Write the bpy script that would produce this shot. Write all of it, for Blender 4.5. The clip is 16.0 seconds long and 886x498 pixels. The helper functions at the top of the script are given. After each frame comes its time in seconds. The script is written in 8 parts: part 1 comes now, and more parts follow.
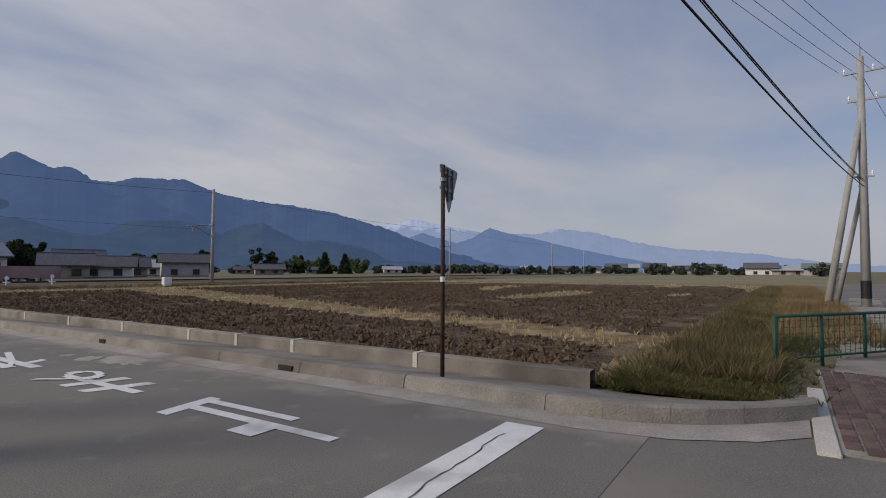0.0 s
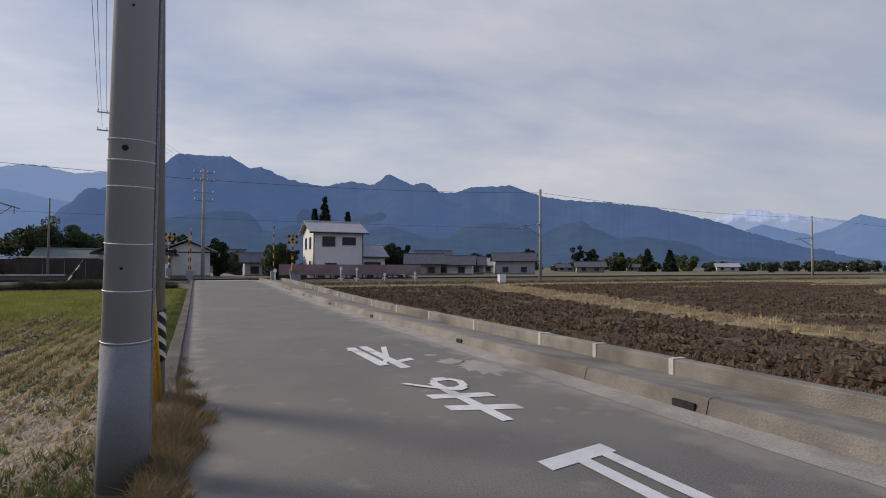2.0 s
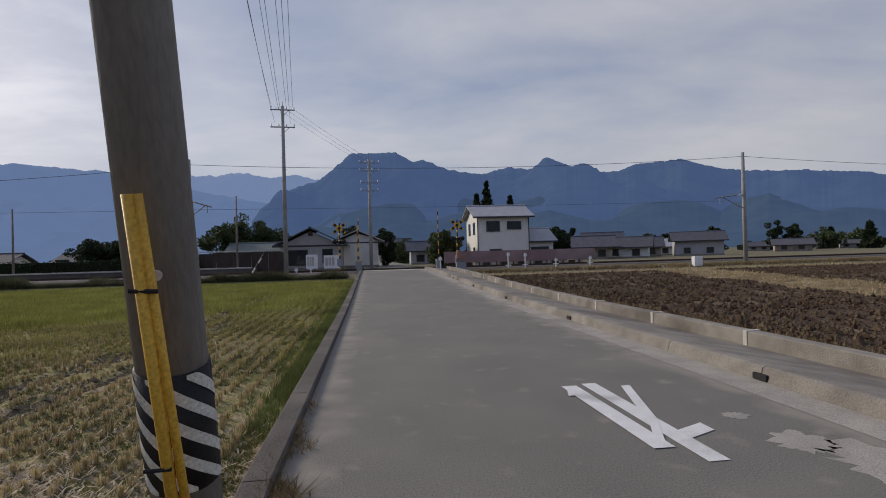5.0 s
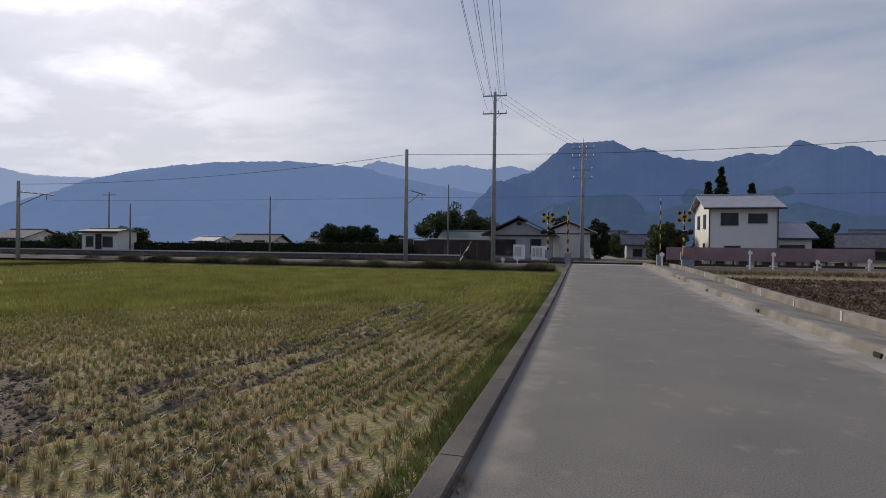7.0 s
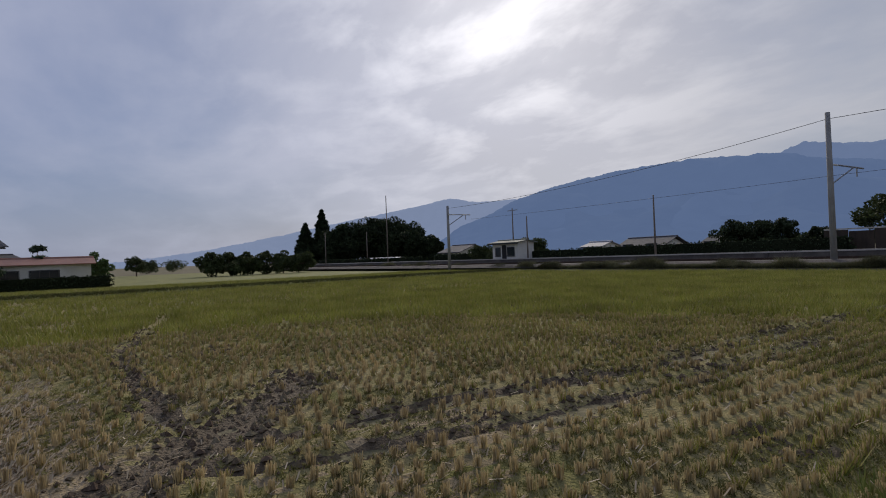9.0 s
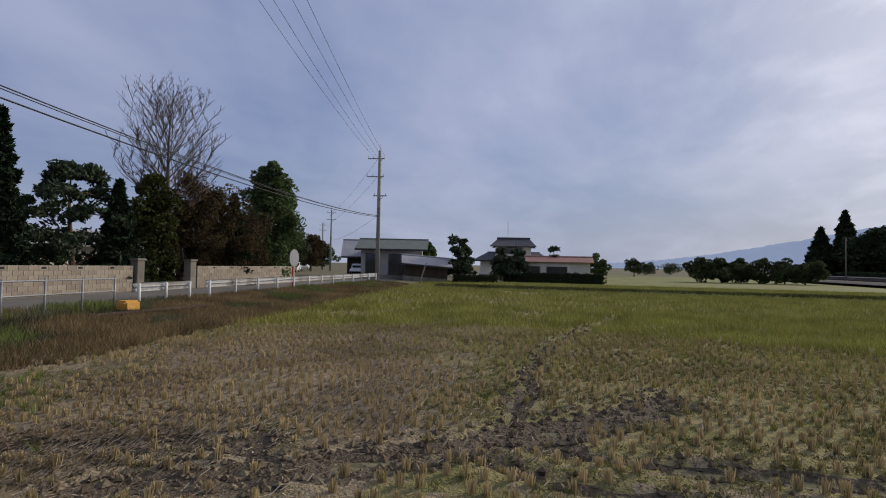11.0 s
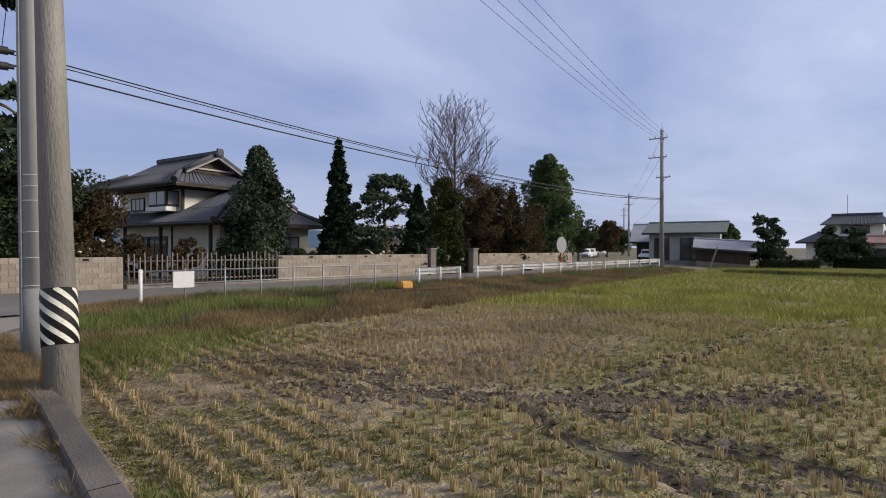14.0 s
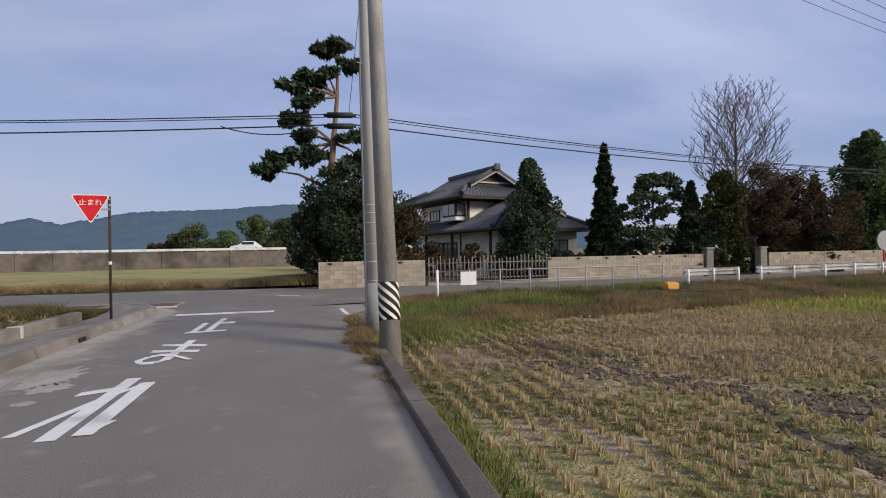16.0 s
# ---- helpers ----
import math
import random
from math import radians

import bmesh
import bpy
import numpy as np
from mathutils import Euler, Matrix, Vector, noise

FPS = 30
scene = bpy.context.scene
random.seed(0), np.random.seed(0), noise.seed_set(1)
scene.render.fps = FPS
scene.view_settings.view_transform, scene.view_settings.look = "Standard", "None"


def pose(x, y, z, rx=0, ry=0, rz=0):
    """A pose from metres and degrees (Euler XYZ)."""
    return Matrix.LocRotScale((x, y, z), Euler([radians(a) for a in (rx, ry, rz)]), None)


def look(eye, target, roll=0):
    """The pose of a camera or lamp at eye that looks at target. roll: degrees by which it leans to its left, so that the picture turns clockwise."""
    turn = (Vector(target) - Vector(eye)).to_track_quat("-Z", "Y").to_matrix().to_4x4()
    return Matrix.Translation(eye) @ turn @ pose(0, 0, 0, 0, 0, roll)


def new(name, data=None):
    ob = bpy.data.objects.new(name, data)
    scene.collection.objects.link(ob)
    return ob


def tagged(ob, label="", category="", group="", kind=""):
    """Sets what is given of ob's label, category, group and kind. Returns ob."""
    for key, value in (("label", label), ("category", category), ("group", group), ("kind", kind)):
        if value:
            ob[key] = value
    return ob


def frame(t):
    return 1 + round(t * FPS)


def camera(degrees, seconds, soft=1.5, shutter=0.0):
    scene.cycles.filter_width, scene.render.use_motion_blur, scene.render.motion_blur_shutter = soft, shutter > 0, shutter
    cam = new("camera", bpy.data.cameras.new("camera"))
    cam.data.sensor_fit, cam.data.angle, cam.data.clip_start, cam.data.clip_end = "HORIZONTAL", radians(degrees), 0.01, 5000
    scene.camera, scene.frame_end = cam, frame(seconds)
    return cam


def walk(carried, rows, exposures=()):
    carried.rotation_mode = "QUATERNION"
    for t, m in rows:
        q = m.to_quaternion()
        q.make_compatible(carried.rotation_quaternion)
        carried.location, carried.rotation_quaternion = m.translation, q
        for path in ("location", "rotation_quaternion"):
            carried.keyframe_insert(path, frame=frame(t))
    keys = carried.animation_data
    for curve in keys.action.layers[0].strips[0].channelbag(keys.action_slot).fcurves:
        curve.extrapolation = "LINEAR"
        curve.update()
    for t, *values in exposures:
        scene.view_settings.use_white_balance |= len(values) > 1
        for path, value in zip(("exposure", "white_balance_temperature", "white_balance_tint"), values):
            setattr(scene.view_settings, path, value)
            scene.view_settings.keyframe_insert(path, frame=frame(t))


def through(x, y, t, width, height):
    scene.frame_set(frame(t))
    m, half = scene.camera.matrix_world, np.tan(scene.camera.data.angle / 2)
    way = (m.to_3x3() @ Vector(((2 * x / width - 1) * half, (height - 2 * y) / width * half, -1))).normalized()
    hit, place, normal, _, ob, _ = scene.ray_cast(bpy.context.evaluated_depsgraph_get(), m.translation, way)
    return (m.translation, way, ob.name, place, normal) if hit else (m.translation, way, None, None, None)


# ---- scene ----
cam = camera(78.8, 16.0, soft=1.0)
PATH = [
    (0, (-0.278, -10.157, 1.595), (1.406, -9.08, 1.674), 0.2),
    (0.5, (-0.166, -9.732, 1.631), (1.269, -8.341, 1.708), 0.5),
    (1, (0.126, -9.239, 1.621), (1.224, -7.57, 1.7), 1.4),
    (1.5, (0.336, -8.629, 1.611), (1.315, -6.887, 1.685), 0.7),
    (1.6, (0.33, -8.481, 1.607), (1.297, -6.732, 1.687), 0.2),
    (2, (0.553, -7.946, 1.598), (1.383, -6.128, 1.665), 0.1),
    (2.5, (0.661, -7.2, 1.602), (1.373, -5.331, 1.604), -1.0),
    (3, (0.763, -6.487, 1.597), (1.324, -4.567, 1.632), -1.7),
    (3.5, (0.833, -5.751, 1.588), (1.294, -3.805, 1.623), -1.3),
    (3.7, (0.862, -5.446, 1.611), (1.301, -3.495, 1.643), -1.3),
    (5.8, (1.146, -2.557, 1.598), (1.107, -0.557, 1.619), -0.4),
    (6, (1.165, -2.285, 1.584), (1.020, -0.290, 1.604), 0.2),
    (6.4, (1.100, -1.847, 1.569), (0.855, 0.138, 1.586), 1.0),
    (6.5, (1.120, -1.754, 1.570), (0.852, 0.228, 1.583), 0.8),
    (7, (1.150, -1.297, 1.648), (0.649, 0.639, 1.639), 0.7),
    (7.5, (1.100, -0.514, 1.623), (0.296, 1.317, 1.617), -0.9),
    (8, (1.030, 0.318, 1.567), (-0.085, 1.978, 1.573), -1.4),
    (8.5, (1.035, 1.066, 1.505), (-0.387, 2.472, 1.522), -1.7),
    (9, (1.040, 1.799, 1.464), (-0.610, 2.929, 1.492), -2.1),
    (9.5, (1.080, 2.325, 1.489), (-0.756, 3.118, 1.515), -0.3),
    (10, (1.100, 2.675, 1.500), (-0.865, 3.047, 1.516), 0.9),
    (10.2, (1.100, 2.811, 1.498), (-0.894, 2.961, 1.523), 1.3),
    (12.3, (1.05, 4.898, 1.654), (-0.508, 3.648, 1.745), 1.0),
    (12.5, (1.02, 5.087, 1.656), (-0.455, 3.739, 1.738), 1.4),
    (13, (0.936, 5.563, 1.615), (-0.439, 4.112, 1.652), -0.1),
    (13.5, (0.899, 6.072, 1.609), (-0.448, 4.593, 1.601), -0.1),
    (14, (0.912, 6.481, 1.586), (-0.43, 4.997, 1.58), 0.1),
    (14.5, (0.954, 6.835, 1.59), (-0.294, 5.273, 1.568), 0.2),
    (15, (1.057, 7.28, 1.588), (-0.011, 5.589, 1.557), 0.9),
    (15.5, (1.168, 7.637, 1.599), (0.401, 5.79, 1.555), -0.7),
    (16, (1.23, 8.079, 1.638), (0.768, 6.133, 1.643), -1.0),
]
walk(cam, [(t, look(eye, target, roll)) for t, eye, target, roll in PATH],
     exposures=[(0, -0.2), (1.2, -0.02), (3.0, 0.04), (3.7, -0.02), (6, -0.22), (6.8, -0.12), (7.1, -0.15), (7.5, -0.38), (8, -0.44), (9, -0.48), (10.2, -0.38), (12.5, 0.14), (14, 0.25), (16, 0.22)])

# ---- world, sun ----
SUN_AZ, SUN_EL = -49.0, 27.0      # degrees clockwise from +y, degrees up
sun_dir = Vector((math.sin(radians(SUN_AZ)) * math.cos(radians(SUN_EL)), math.cos(radians(SUN_AZ)) * math.cos(radians(SUN_EL)), math.sin(radians(SUN_EL))))


def build_world():
    w = bpy.data.worlds.new("sky")
    scene.world = w
    w.use_nodes = True
    nt = w.node_tree
    N, K = nt.nodes, nt.links
    bg = N["Background"]

    def node(kind, **kw):
        n = N.new(kind)
        for k, v in kw.items():
            n.inputs[k].default_value = v
        return n

    def math_(op, a, b=None, clamp=False):
        n = N.new("ShaderNodeMath")
        n.operation, n.use_clamp = op, clamp
        if op == "MULTIPLY_ADD":
            n.inputs[2].default_value = 0.5
        for i, v in enumerate((a, b)):
            if v is None:
                continue
            if isinstance(v, (int, float)):
                n.inputs[i].default_value = v
            else:
                K.new(v, n.inputs[i])
        return n.outputs[0]

    def mixc(fac, a, b):
        n = N.new("ShaderNodeMix")
        n.data_type = "RGBA"
        for i, v in ((0, fac), (6, a), (7, b)):
            if isinstance(v, (int, float)):
                n.inputs[i].default_value = v
            elif isinstance(v, tuple):
                n.inputs[i].default_value = (*v, 1)
            else:
                K.new(v, n.inputs[i])
        return n.outputs[2]

    sky = N.new("ShaderNodeTexSky")
    sky.sky_type, sky.sun_disc = "NISHITA", False
    sky.sun_elevation, sky.sun_rotation = radians(SUN_EL), radians(SUN_AZ)
    skyc = N.new("ShaderNodeVectorMath")
    skyc.operation = "SCALE"
    skyc.inputs[3].default_value = 0.13
    K.new(sky.outputs[0], skyc.inputs[0])
    co = N.new("ShaderNodeTexCoord")
    sep = N.new("ShaderNodeSeparateXYZ")
    K.new(co.outputs["Generated"], sep.inputs[0])
    up = math_("MAXIMUM", sep.outputs[2], 0.0)
    # the view onto a flat cloud sheet: direction / (height + a little)
    div = math_("ADD", up, 0.16)
    flat = N.new("ShaderNodeCombineXYZ")
    K.new(math_("DIVIDE", sep.outputs[0], div), flat.inputs[0])
    K.new(math_("DIVIDE", sep.outputs[1], div), flat.inputs[1])
    mp = N.new("ShaderNodeMapping")
    mp.inputs["Rotation"].default_value = (0, 0, radians(28))
    mp.inputs["Scale"].default_value = (0.72, 1.05, 1)
    K.new(flat.outputs[0], mp.inputs[0])
    n1 = node("ShaderNodeTexNoise", Scale=0.48, Detail=7.0, Roughness=0.50, Distortion=0.5)
    K.new(mp.outputs[0], n1.inputs["Vector"])
    n2 = node("ShaderNodeTexNoise", Scale=2.3, Detail=6.0, Roughness=0.55, Distortion=0.2)
    K.new(mp.outputs[0], n2.inputs["Vector"])
    # nearness to the sun behind the cloud
    dot = N.new("ShaderNodeVectorMath")
    dot.operation = "DOT_PRODUCT"
    K.new(co.outputs["Generated"], dot.inputs[0])
    dot.inputs[1].default_value = sun_dir
    d01 = math_("MAXIMUM", dot.outputs["Value"], 0.0)
    glow = math_("POWER", d01, 70.0)
    wide = math_("POWER", math_("MULTIPLY_ADD", dot.outputs["Value"], 0.5), 2.2)
    # cover: thin veil everywhere, gaps where the noise is low
    cov = N.new("ShaderNodeMapRange")
    cov.inputs["From Min"].default_value, cov.inputs["From Max"].default_value = 0.40, 0.62
    K.new(math_("ADD", math_("ADD", math_("MULTIPLY", n1.outputs["Fac"], 0.82), math_("MULTIPLY", n2.outputs["Fac"], 0.18)), math_("MULTIPLY", wide, 0.04)), cov.inputs["Value"])
    lum = math_("ADD", math_("MULTIPLY", n1.outputs["Fac"], 0.45), 0.77)
    north = math_("MULTIPLY_ADD", math_("ADD", math_("MULTIPLY", sep.outputs[0], 0.65), math_("MULTIPLY", sep.outputs[1], 0.75)), 0.7, True)
    cloud = mixc(north, (0.355, 0.41, 0.62), (0.56, 0.552, 0.585))
    c2 = N.new("ShaderNodeVectorMath")
    c2.operation = "SCALE"
    K.new(cloud, c2.inputs[0])
    K.new(lum, c2.inputs[3])
    blue = mixc(0.72, skyc.outputs[0], mixc(north, (0.20, 0.27, 0.54), (0.31, 0.36, 0.52)))
    body = mixc(math_("MULTIPLY", cov.outputs[0], 0.9), blue, c2.outputs[0])
    low = N.new("ShaderNodeMapRange")
    low.inputs["From Min"].default_value, low.inputs["From Max"].default_value = 0.0, 0.22
    low.inputs["To Min"].default_value, low.inputs["To Max"].default_value = 0.75, 0.0
    K.new(up, low.inputs["Value"])
    body = mixc(low.outputs[0], body, mixc(north, (0.40, 0.455, 0.62), (0.54, 0.545, 0.59)))
    # brighter cloud where the sun stands behind it, broken up by the cloud itself
    gl = math_("MULTIPLY", math_("MULTIPLY", glow, 0.65), math_("MULTIPLY", math_("SUBTRACT", n2.outputs["Fac"], 0.25), 2.6, True), True)
    streak = math_("MULTIPLY", math_("MULTIPLY", math_("POWER", d01, 16.0), 0.42), math_("MULTIPLY", math_("SUBTRACT", n2.outputs["Fac"], 0.46), 6.0, True))
    gl = math_("ADD", gl, streak, True)
    body2 = N.new("ShaderNodeVectorMath")
    body2.operation = "ADD"
    K.new(body, body2.inputs[0])
    g3 = mixc(gl, (0.0, 0.0, 0.0), (1.0, 0.96, 0.92))
    w3 = mixc(math_("MULTIPLY", math_("MULTIPLY", wide, 0.30), cov.outputs[0]), (0.0, 0.0, 0.0), (1.0, 0.97, 0.95))
    add = N.new("ShaderNodeVectorMath")
    add.operation = "ADD"
    K.new(g3, add.inputs[0])
    K.new(w3, add.inputs[1])
    K.new(add.outputs[0], body2.inputs[1])
    K.new(body2.outputs[0], bg.inputs[0])
    bg.inputs[1].default_value = 0.93


build_world()
lamp = bpy.data.lights.new("sun", "SUN")
lamp.energy, lamp.angle, lamp.color = 3.0, radians(16), (1.0, 0.88, 0.72)
sun = new("sun", lamp)
sun.matrix_world = look(sun_dir * 100, (0, 0, 0))
# ---- materials ----
def material(name, a, b, scale=6.0, rough=0.85, bump=0.3, fine=60.0, c=None, metal=0.0, contrast=0.5, vary=0.0, stretch=(1, 1, 1), spec=0.3, island=0.0, bumpd=0.02, grit=1.0):
    """Two colours in coarse and fine noise, fine relief, an optional third colour in large stains, and a spread per object or per island."""
    m = bpy.data.materials.new(name)
    m.use_nodes = True
    nt = m.node_tree
    N, K = nt.nodes, nt.links
    p = N["Principled BSDF"]
    p.inputs["Roughness"].default_value, p.inputs["Metallic"].default_value = rough, metal
    p.inputs["Specular IOR Level"].default_value = spec
    co = N.new("ShaderNodeTexCoord")
    mp = N.new("ShaderNodeMapping")
    mp.inputs["Scale"].default_value = stretch
    K.new(co.outputs["Object"], mp.inputs[0])

    def noise_(s, d=5.0):
        n = N.new("ShaderNodeTexNoise")
        n.inputs["Scale"].default_value, n.inputs["Detail"].default_value = s, d
        K.new(mp.outputs[0], n.inputs["Vector"])
        return n.outputs["Fac"]

    def mixc(fac, x, y, mode="MIX"):
        n = N.new("ShaderNodeMix")
        n.data_type, n.blend_type = "RGBA", mode
        for i, v in ((0, fac), (6, x), (7, y)):
            if isinstance(v, (int, float)):
                n.inputs[i].default_value = v
            elif isinstance(v, tuple):
                n.inputs[i].default_value = (*v, 1)
            else:
                K.new(v, n.inputs[i])
        return n.outputs[2]

    def ramp(v, lo, hi):
        n = N.new("ShaderNodeMapRange")
        n.inputs["From Min"].default_value, n.inputs["From Max"].default_value = lo, hi
        K.new(v, n.inputs["Value"])
        return n.outputs[0]

    coarse, grain = noise_(scale), noise_(fine, 3.0)
    col = mixc(ramp(coarse, 0.5 - contrast / 2, 0.5 + contrast / 2), a, b)
    col = mixc(ramp(grain, 0.2, 0.8), mixc(0.35 * grit, col, (0, 0, 0)), mixc(0.3 * grit, col, col, "ADD"))
    if c:
        col = mixc(ramp(noise_(scale * 0.23, 6.0), 0.52, 0.66), col, c)
    if vary or island:
        g = N.new("ShaderNodeNewGeometry" if island else "ShaderNodeObjectInfo")
        r = g.outputs["Random Per Island"] if island else g.outputs["Random"]
        hs = N.new("ShaderNodeHueSaturation")
        K.new(col, hs.inputs["Color"])
        n = N.new("ShaderNodeMapRange")
        amount = island or vary
        n.inputs["To Min"].default_value, n.inputs["To Max"].default_value = 1 - amount, 1 + amount
        K.new(r, n.inputs["Value"])
        K.new(n.outputs[0], hs.inputs["Value"])
        h = N.new("ShaderNodeMapRange")
        h.inputs["To Min"].default_value, h.inputs["To Max"].default_value = 0.5 - amount * 0.07, 0.5 + amount * 0.07
        K.new(r, h.inputs["Value"])
        K.new(h.outputs[0], hs.inputs["Hue"])
        col = hs.outputs[0]
    K.new(col, p.inputs["Base Color"])
    if bump:
        bp = N.new("ShaderNodeBump")
        bp.inputs["Strength"].default_value, bp.inputs["Distance"].default_value = bump, bumpd
        mix = N.new("ShaderNodeMath")
        mix.operation = "ADD"
        K.new(coarse, mix.inputs[0])
        K.new(grain, mix.inputs[1])
        K.new(mix.outputs[0], bp.inputs["Height"])
        K.new(bp.outputs[0], p.inputs["Normal"])
    return m


def leafy(name, a, b, spread=0.5, through=0.25):
    """Leaf or blade: two colours spread per island, a little light coming through."""
    m = bpy.data.materials.new(name)
    m.use_nodes = True
    nt = m.node_tree
    N, K = nt.nodes, nt.links
    p = N["Principled BSDF"]
    p.inputs["Roughness"].default_value, p.inputs["Specular IOR Level"].default_value = 0.7, 0.15
    g = N.new("ShaderNodeNewGeometry")
    mx = N.new("ShaderNodeMix")
    mx.data_type = "RGBA"
    mx.inputs[6].default_value, mx.inputs[7].default_value = (*a, 1), (*b, 1)
    K.new(g.outputs["Random Per Island"], mx.inputs[0])
    hs = N.new("ShaderNodeHueSaturation")
    nz = N.new("ShaderNodeTexNoise")
    nz.inputs["Scale"].default_value = 0.6
    co = N.new("ShaderNodeTexCoord")
    K.new(co.outputs["Object"], nz.inputs["Vector"])
    mr = N.new("ShaderNodeMapRange")
    mr.inputs["From Min"].default_value, mr.inputs["From Max"].default_value = 0.3, 0.7
    mr.inputs["To Min"].default_value, mr.inputs["To Max"].default_value = 1 - spread, 1 + spread
    K.new(nz.outputs["Fac"], mr.inputs["Value"])
    K.new(mr.outputs[0], hs.inputs["Value"])
    K.new(mx.outputs[2], hs.inputs["Color"])
    K.new(hs.outputs[0], p.inputs["Base Color"])
    tr = N.new("ShaderNodeBsdfTranslucent")
    K.new(hs.outputs[0], tr.inputs[0])
    ms = N.new("ShaderNodeMixShader")
    ms.inputs[0].default_value = through
    K.new(p.outputs[0], ms.inputs[1])
    K.new(tr.outputs[0], ms.inputs[2])
    K.new(ms.outputs[0], N["Material Output"].inputs[0])
    return m


def painted_haze_material(name, land, air, haze, snow=None):
    """Far mountains: dark woods with bright blue air haze painted in as an even emission."""
    m = bpy.data.materials.new(name)
    m.use_nodes = True
    nt = m.node_tree
    N, K = nt.nodes, nt.links
    p = N["Principled BSDF"]
    p.inputs["Roughness"].default_value, p.inputs["Specular IOR Level"].default_value = 1.0, 0.0
    nz = N.new("ShaderNodeTexNoise")
    nz.inputs["Scale"].default_value, nz.inputs["Detail"].default_value = 0.012, 8.0
    co = N.new("ShaderNodeTexCoord")
    K.new(co.outputs["Object"], nz.inputs["Vector"])
    mx = N.new("ShaderNodeMix")
    mx.data_type = "RGBA"
    mx.inputs[6].default_value = (*[v * 0.15 for v in land], 1)
    mx.inputs[7].default_value = (*[v * 2.6 for v in land], 1)
    K.new(nz.outputs["Fac"], mx.inputs[0])
    col = mx.outputs[2]
    if snow:
        sp = N.new("ShaderNodeSeparateXYZ")
        K.new(co.outputs["Object"], sp.inputs[0])
        ad = N.new("ShaderNodeMath")
        ad.operation = "MULTIPLY_ADD"
        K.new(nz.outputs["Fac"], ad.inputs[0])
        ad.inputs[1].default_value = 160
        K.new(sp.outputs[2], ad.inputs[2])
        mr = N.new("ShaderNodeMapRange")
        mr.inputs["From Min"].default_value, mr.inputs["From Max"].default_value = snow, snow + 40
        K.new(ad.outputs[0], mr.inputs["Value"])
        m2 = N.new("ShaderNodeMix")
        m2.data_type = "RGBA"
        K.new(mr.outputs[0], m2.inputs[0])
        K.new(col, m2.inputs[6])
        m2.inputs[7].default_value = (0.8, 0.82, 0.88, 1)
        col = m2.outputs[2]
    K.new(col, p.inputs["Base Color"])
    # aerial haze: flat blue glow mixed over the woods, no volume of air
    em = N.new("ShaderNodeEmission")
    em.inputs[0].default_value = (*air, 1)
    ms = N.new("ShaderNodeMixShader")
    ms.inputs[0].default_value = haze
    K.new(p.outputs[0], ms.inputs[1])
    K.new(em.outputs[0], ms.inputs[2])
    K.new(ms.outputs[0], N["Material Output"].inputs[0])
    return m


def glass(name, tint=(0.03, 0.035, 0.04)):
    m = bpy.data.materials.new(name)
    m.use_nodes = True
    p = m.node_tree.nodes["Principled BSDF"]
    p.inputs["Base Color"].default_value = (*tint, 1)
    p.inputs["Roughness"].default_value, p.inputs["Specular IOR Level"].default_value = 0.06, 0.7
    return m


ASPHALT = material("asphalt", (0.130, 0.124, 0.114), (0.170, 0.159, 0.145), 1.3, 0.85, 0.35, 80, c=(0.195, 0.179, 0.159), contrast=0.6, bumpd=0.006, grit=1.4)
def road_top():
    """Worn asphalt: pale grit gathers in uneven strips along both edges, pale scuffs and darker patches elsewhere."""
    m = material("road_asphalt", (0.138, 0.131, 0.120), (0.188, 0.176, 0.160), 0.9, 0.85, 0.4, 70, c=(0.190, 0.176, 0.155), contrast=0.7, bumpd=0.008, grit=1.5)
    nt = m.node_tree
    N, K = nt.nodes, nt.links
    p = N["Principled BSDF"]
    old = p.inputs["Base Color"].links[0].from_socket
    co = N.new("ShaderNodeTexCoord")
    sp = N.new("ShaderNodeSeparateXYZ")
    K.new(co.outputs["Object"], sp.inputs[0])

    def op(kind, a, b, clamp=False):
        n = N.new("ShaderNodeMath")
        n.operation, n.use_clamp = kind, clamp
        for i, v in enumerate((a, b)):
            if isinstance(v, (int, float)):
                n.inputs[i].default_value = v
            else:
                K.new(v, n.inputs[i])
        return n.outputs[0]

    def nse(s, d):
        n = N.new("ShaderNodeTexNoise")
        n.inputs["Scale"].default_value, n.inputs["Detail"].default_value = s, d
        K.new(co.outputs["Object"], n.inputs["Vector"])
        return n.outputs["Fac"]

    edge = op("ABSOLUTE", op("SUBTRACT", sp.outputs[0], 2.75), 0.0)
    grit = op("MULTIPLY", op("ADD", op("SUBTRACT", edge, 1.98), op("MULTIPLY", op("SUBTRACT", nse(1.6, 6.0), 0.5), 1.6)), 2.6, True)
    scuff = op("MULTIPLY", op("SUBTRACT", nse(2.6, 5.0), 0.60), 7.0, True)
    pick = op("MULTIPLY", op("MAXIMUM", grit, op("MULTIPLY", scuff, 0.8)), 0.75)
    mx = N.new("ShaderNodeMix")
    mx.data_type = "RGBA"
    K.new(pick, mx.inputs[0])
    K.new(old, mx.inputs[6])
    mx.inputs[7].default_value = (0.27, 0.245, 0.21, 1)
    K.new(mx.outputs[2], p.inputs["Base Color"])
    return m


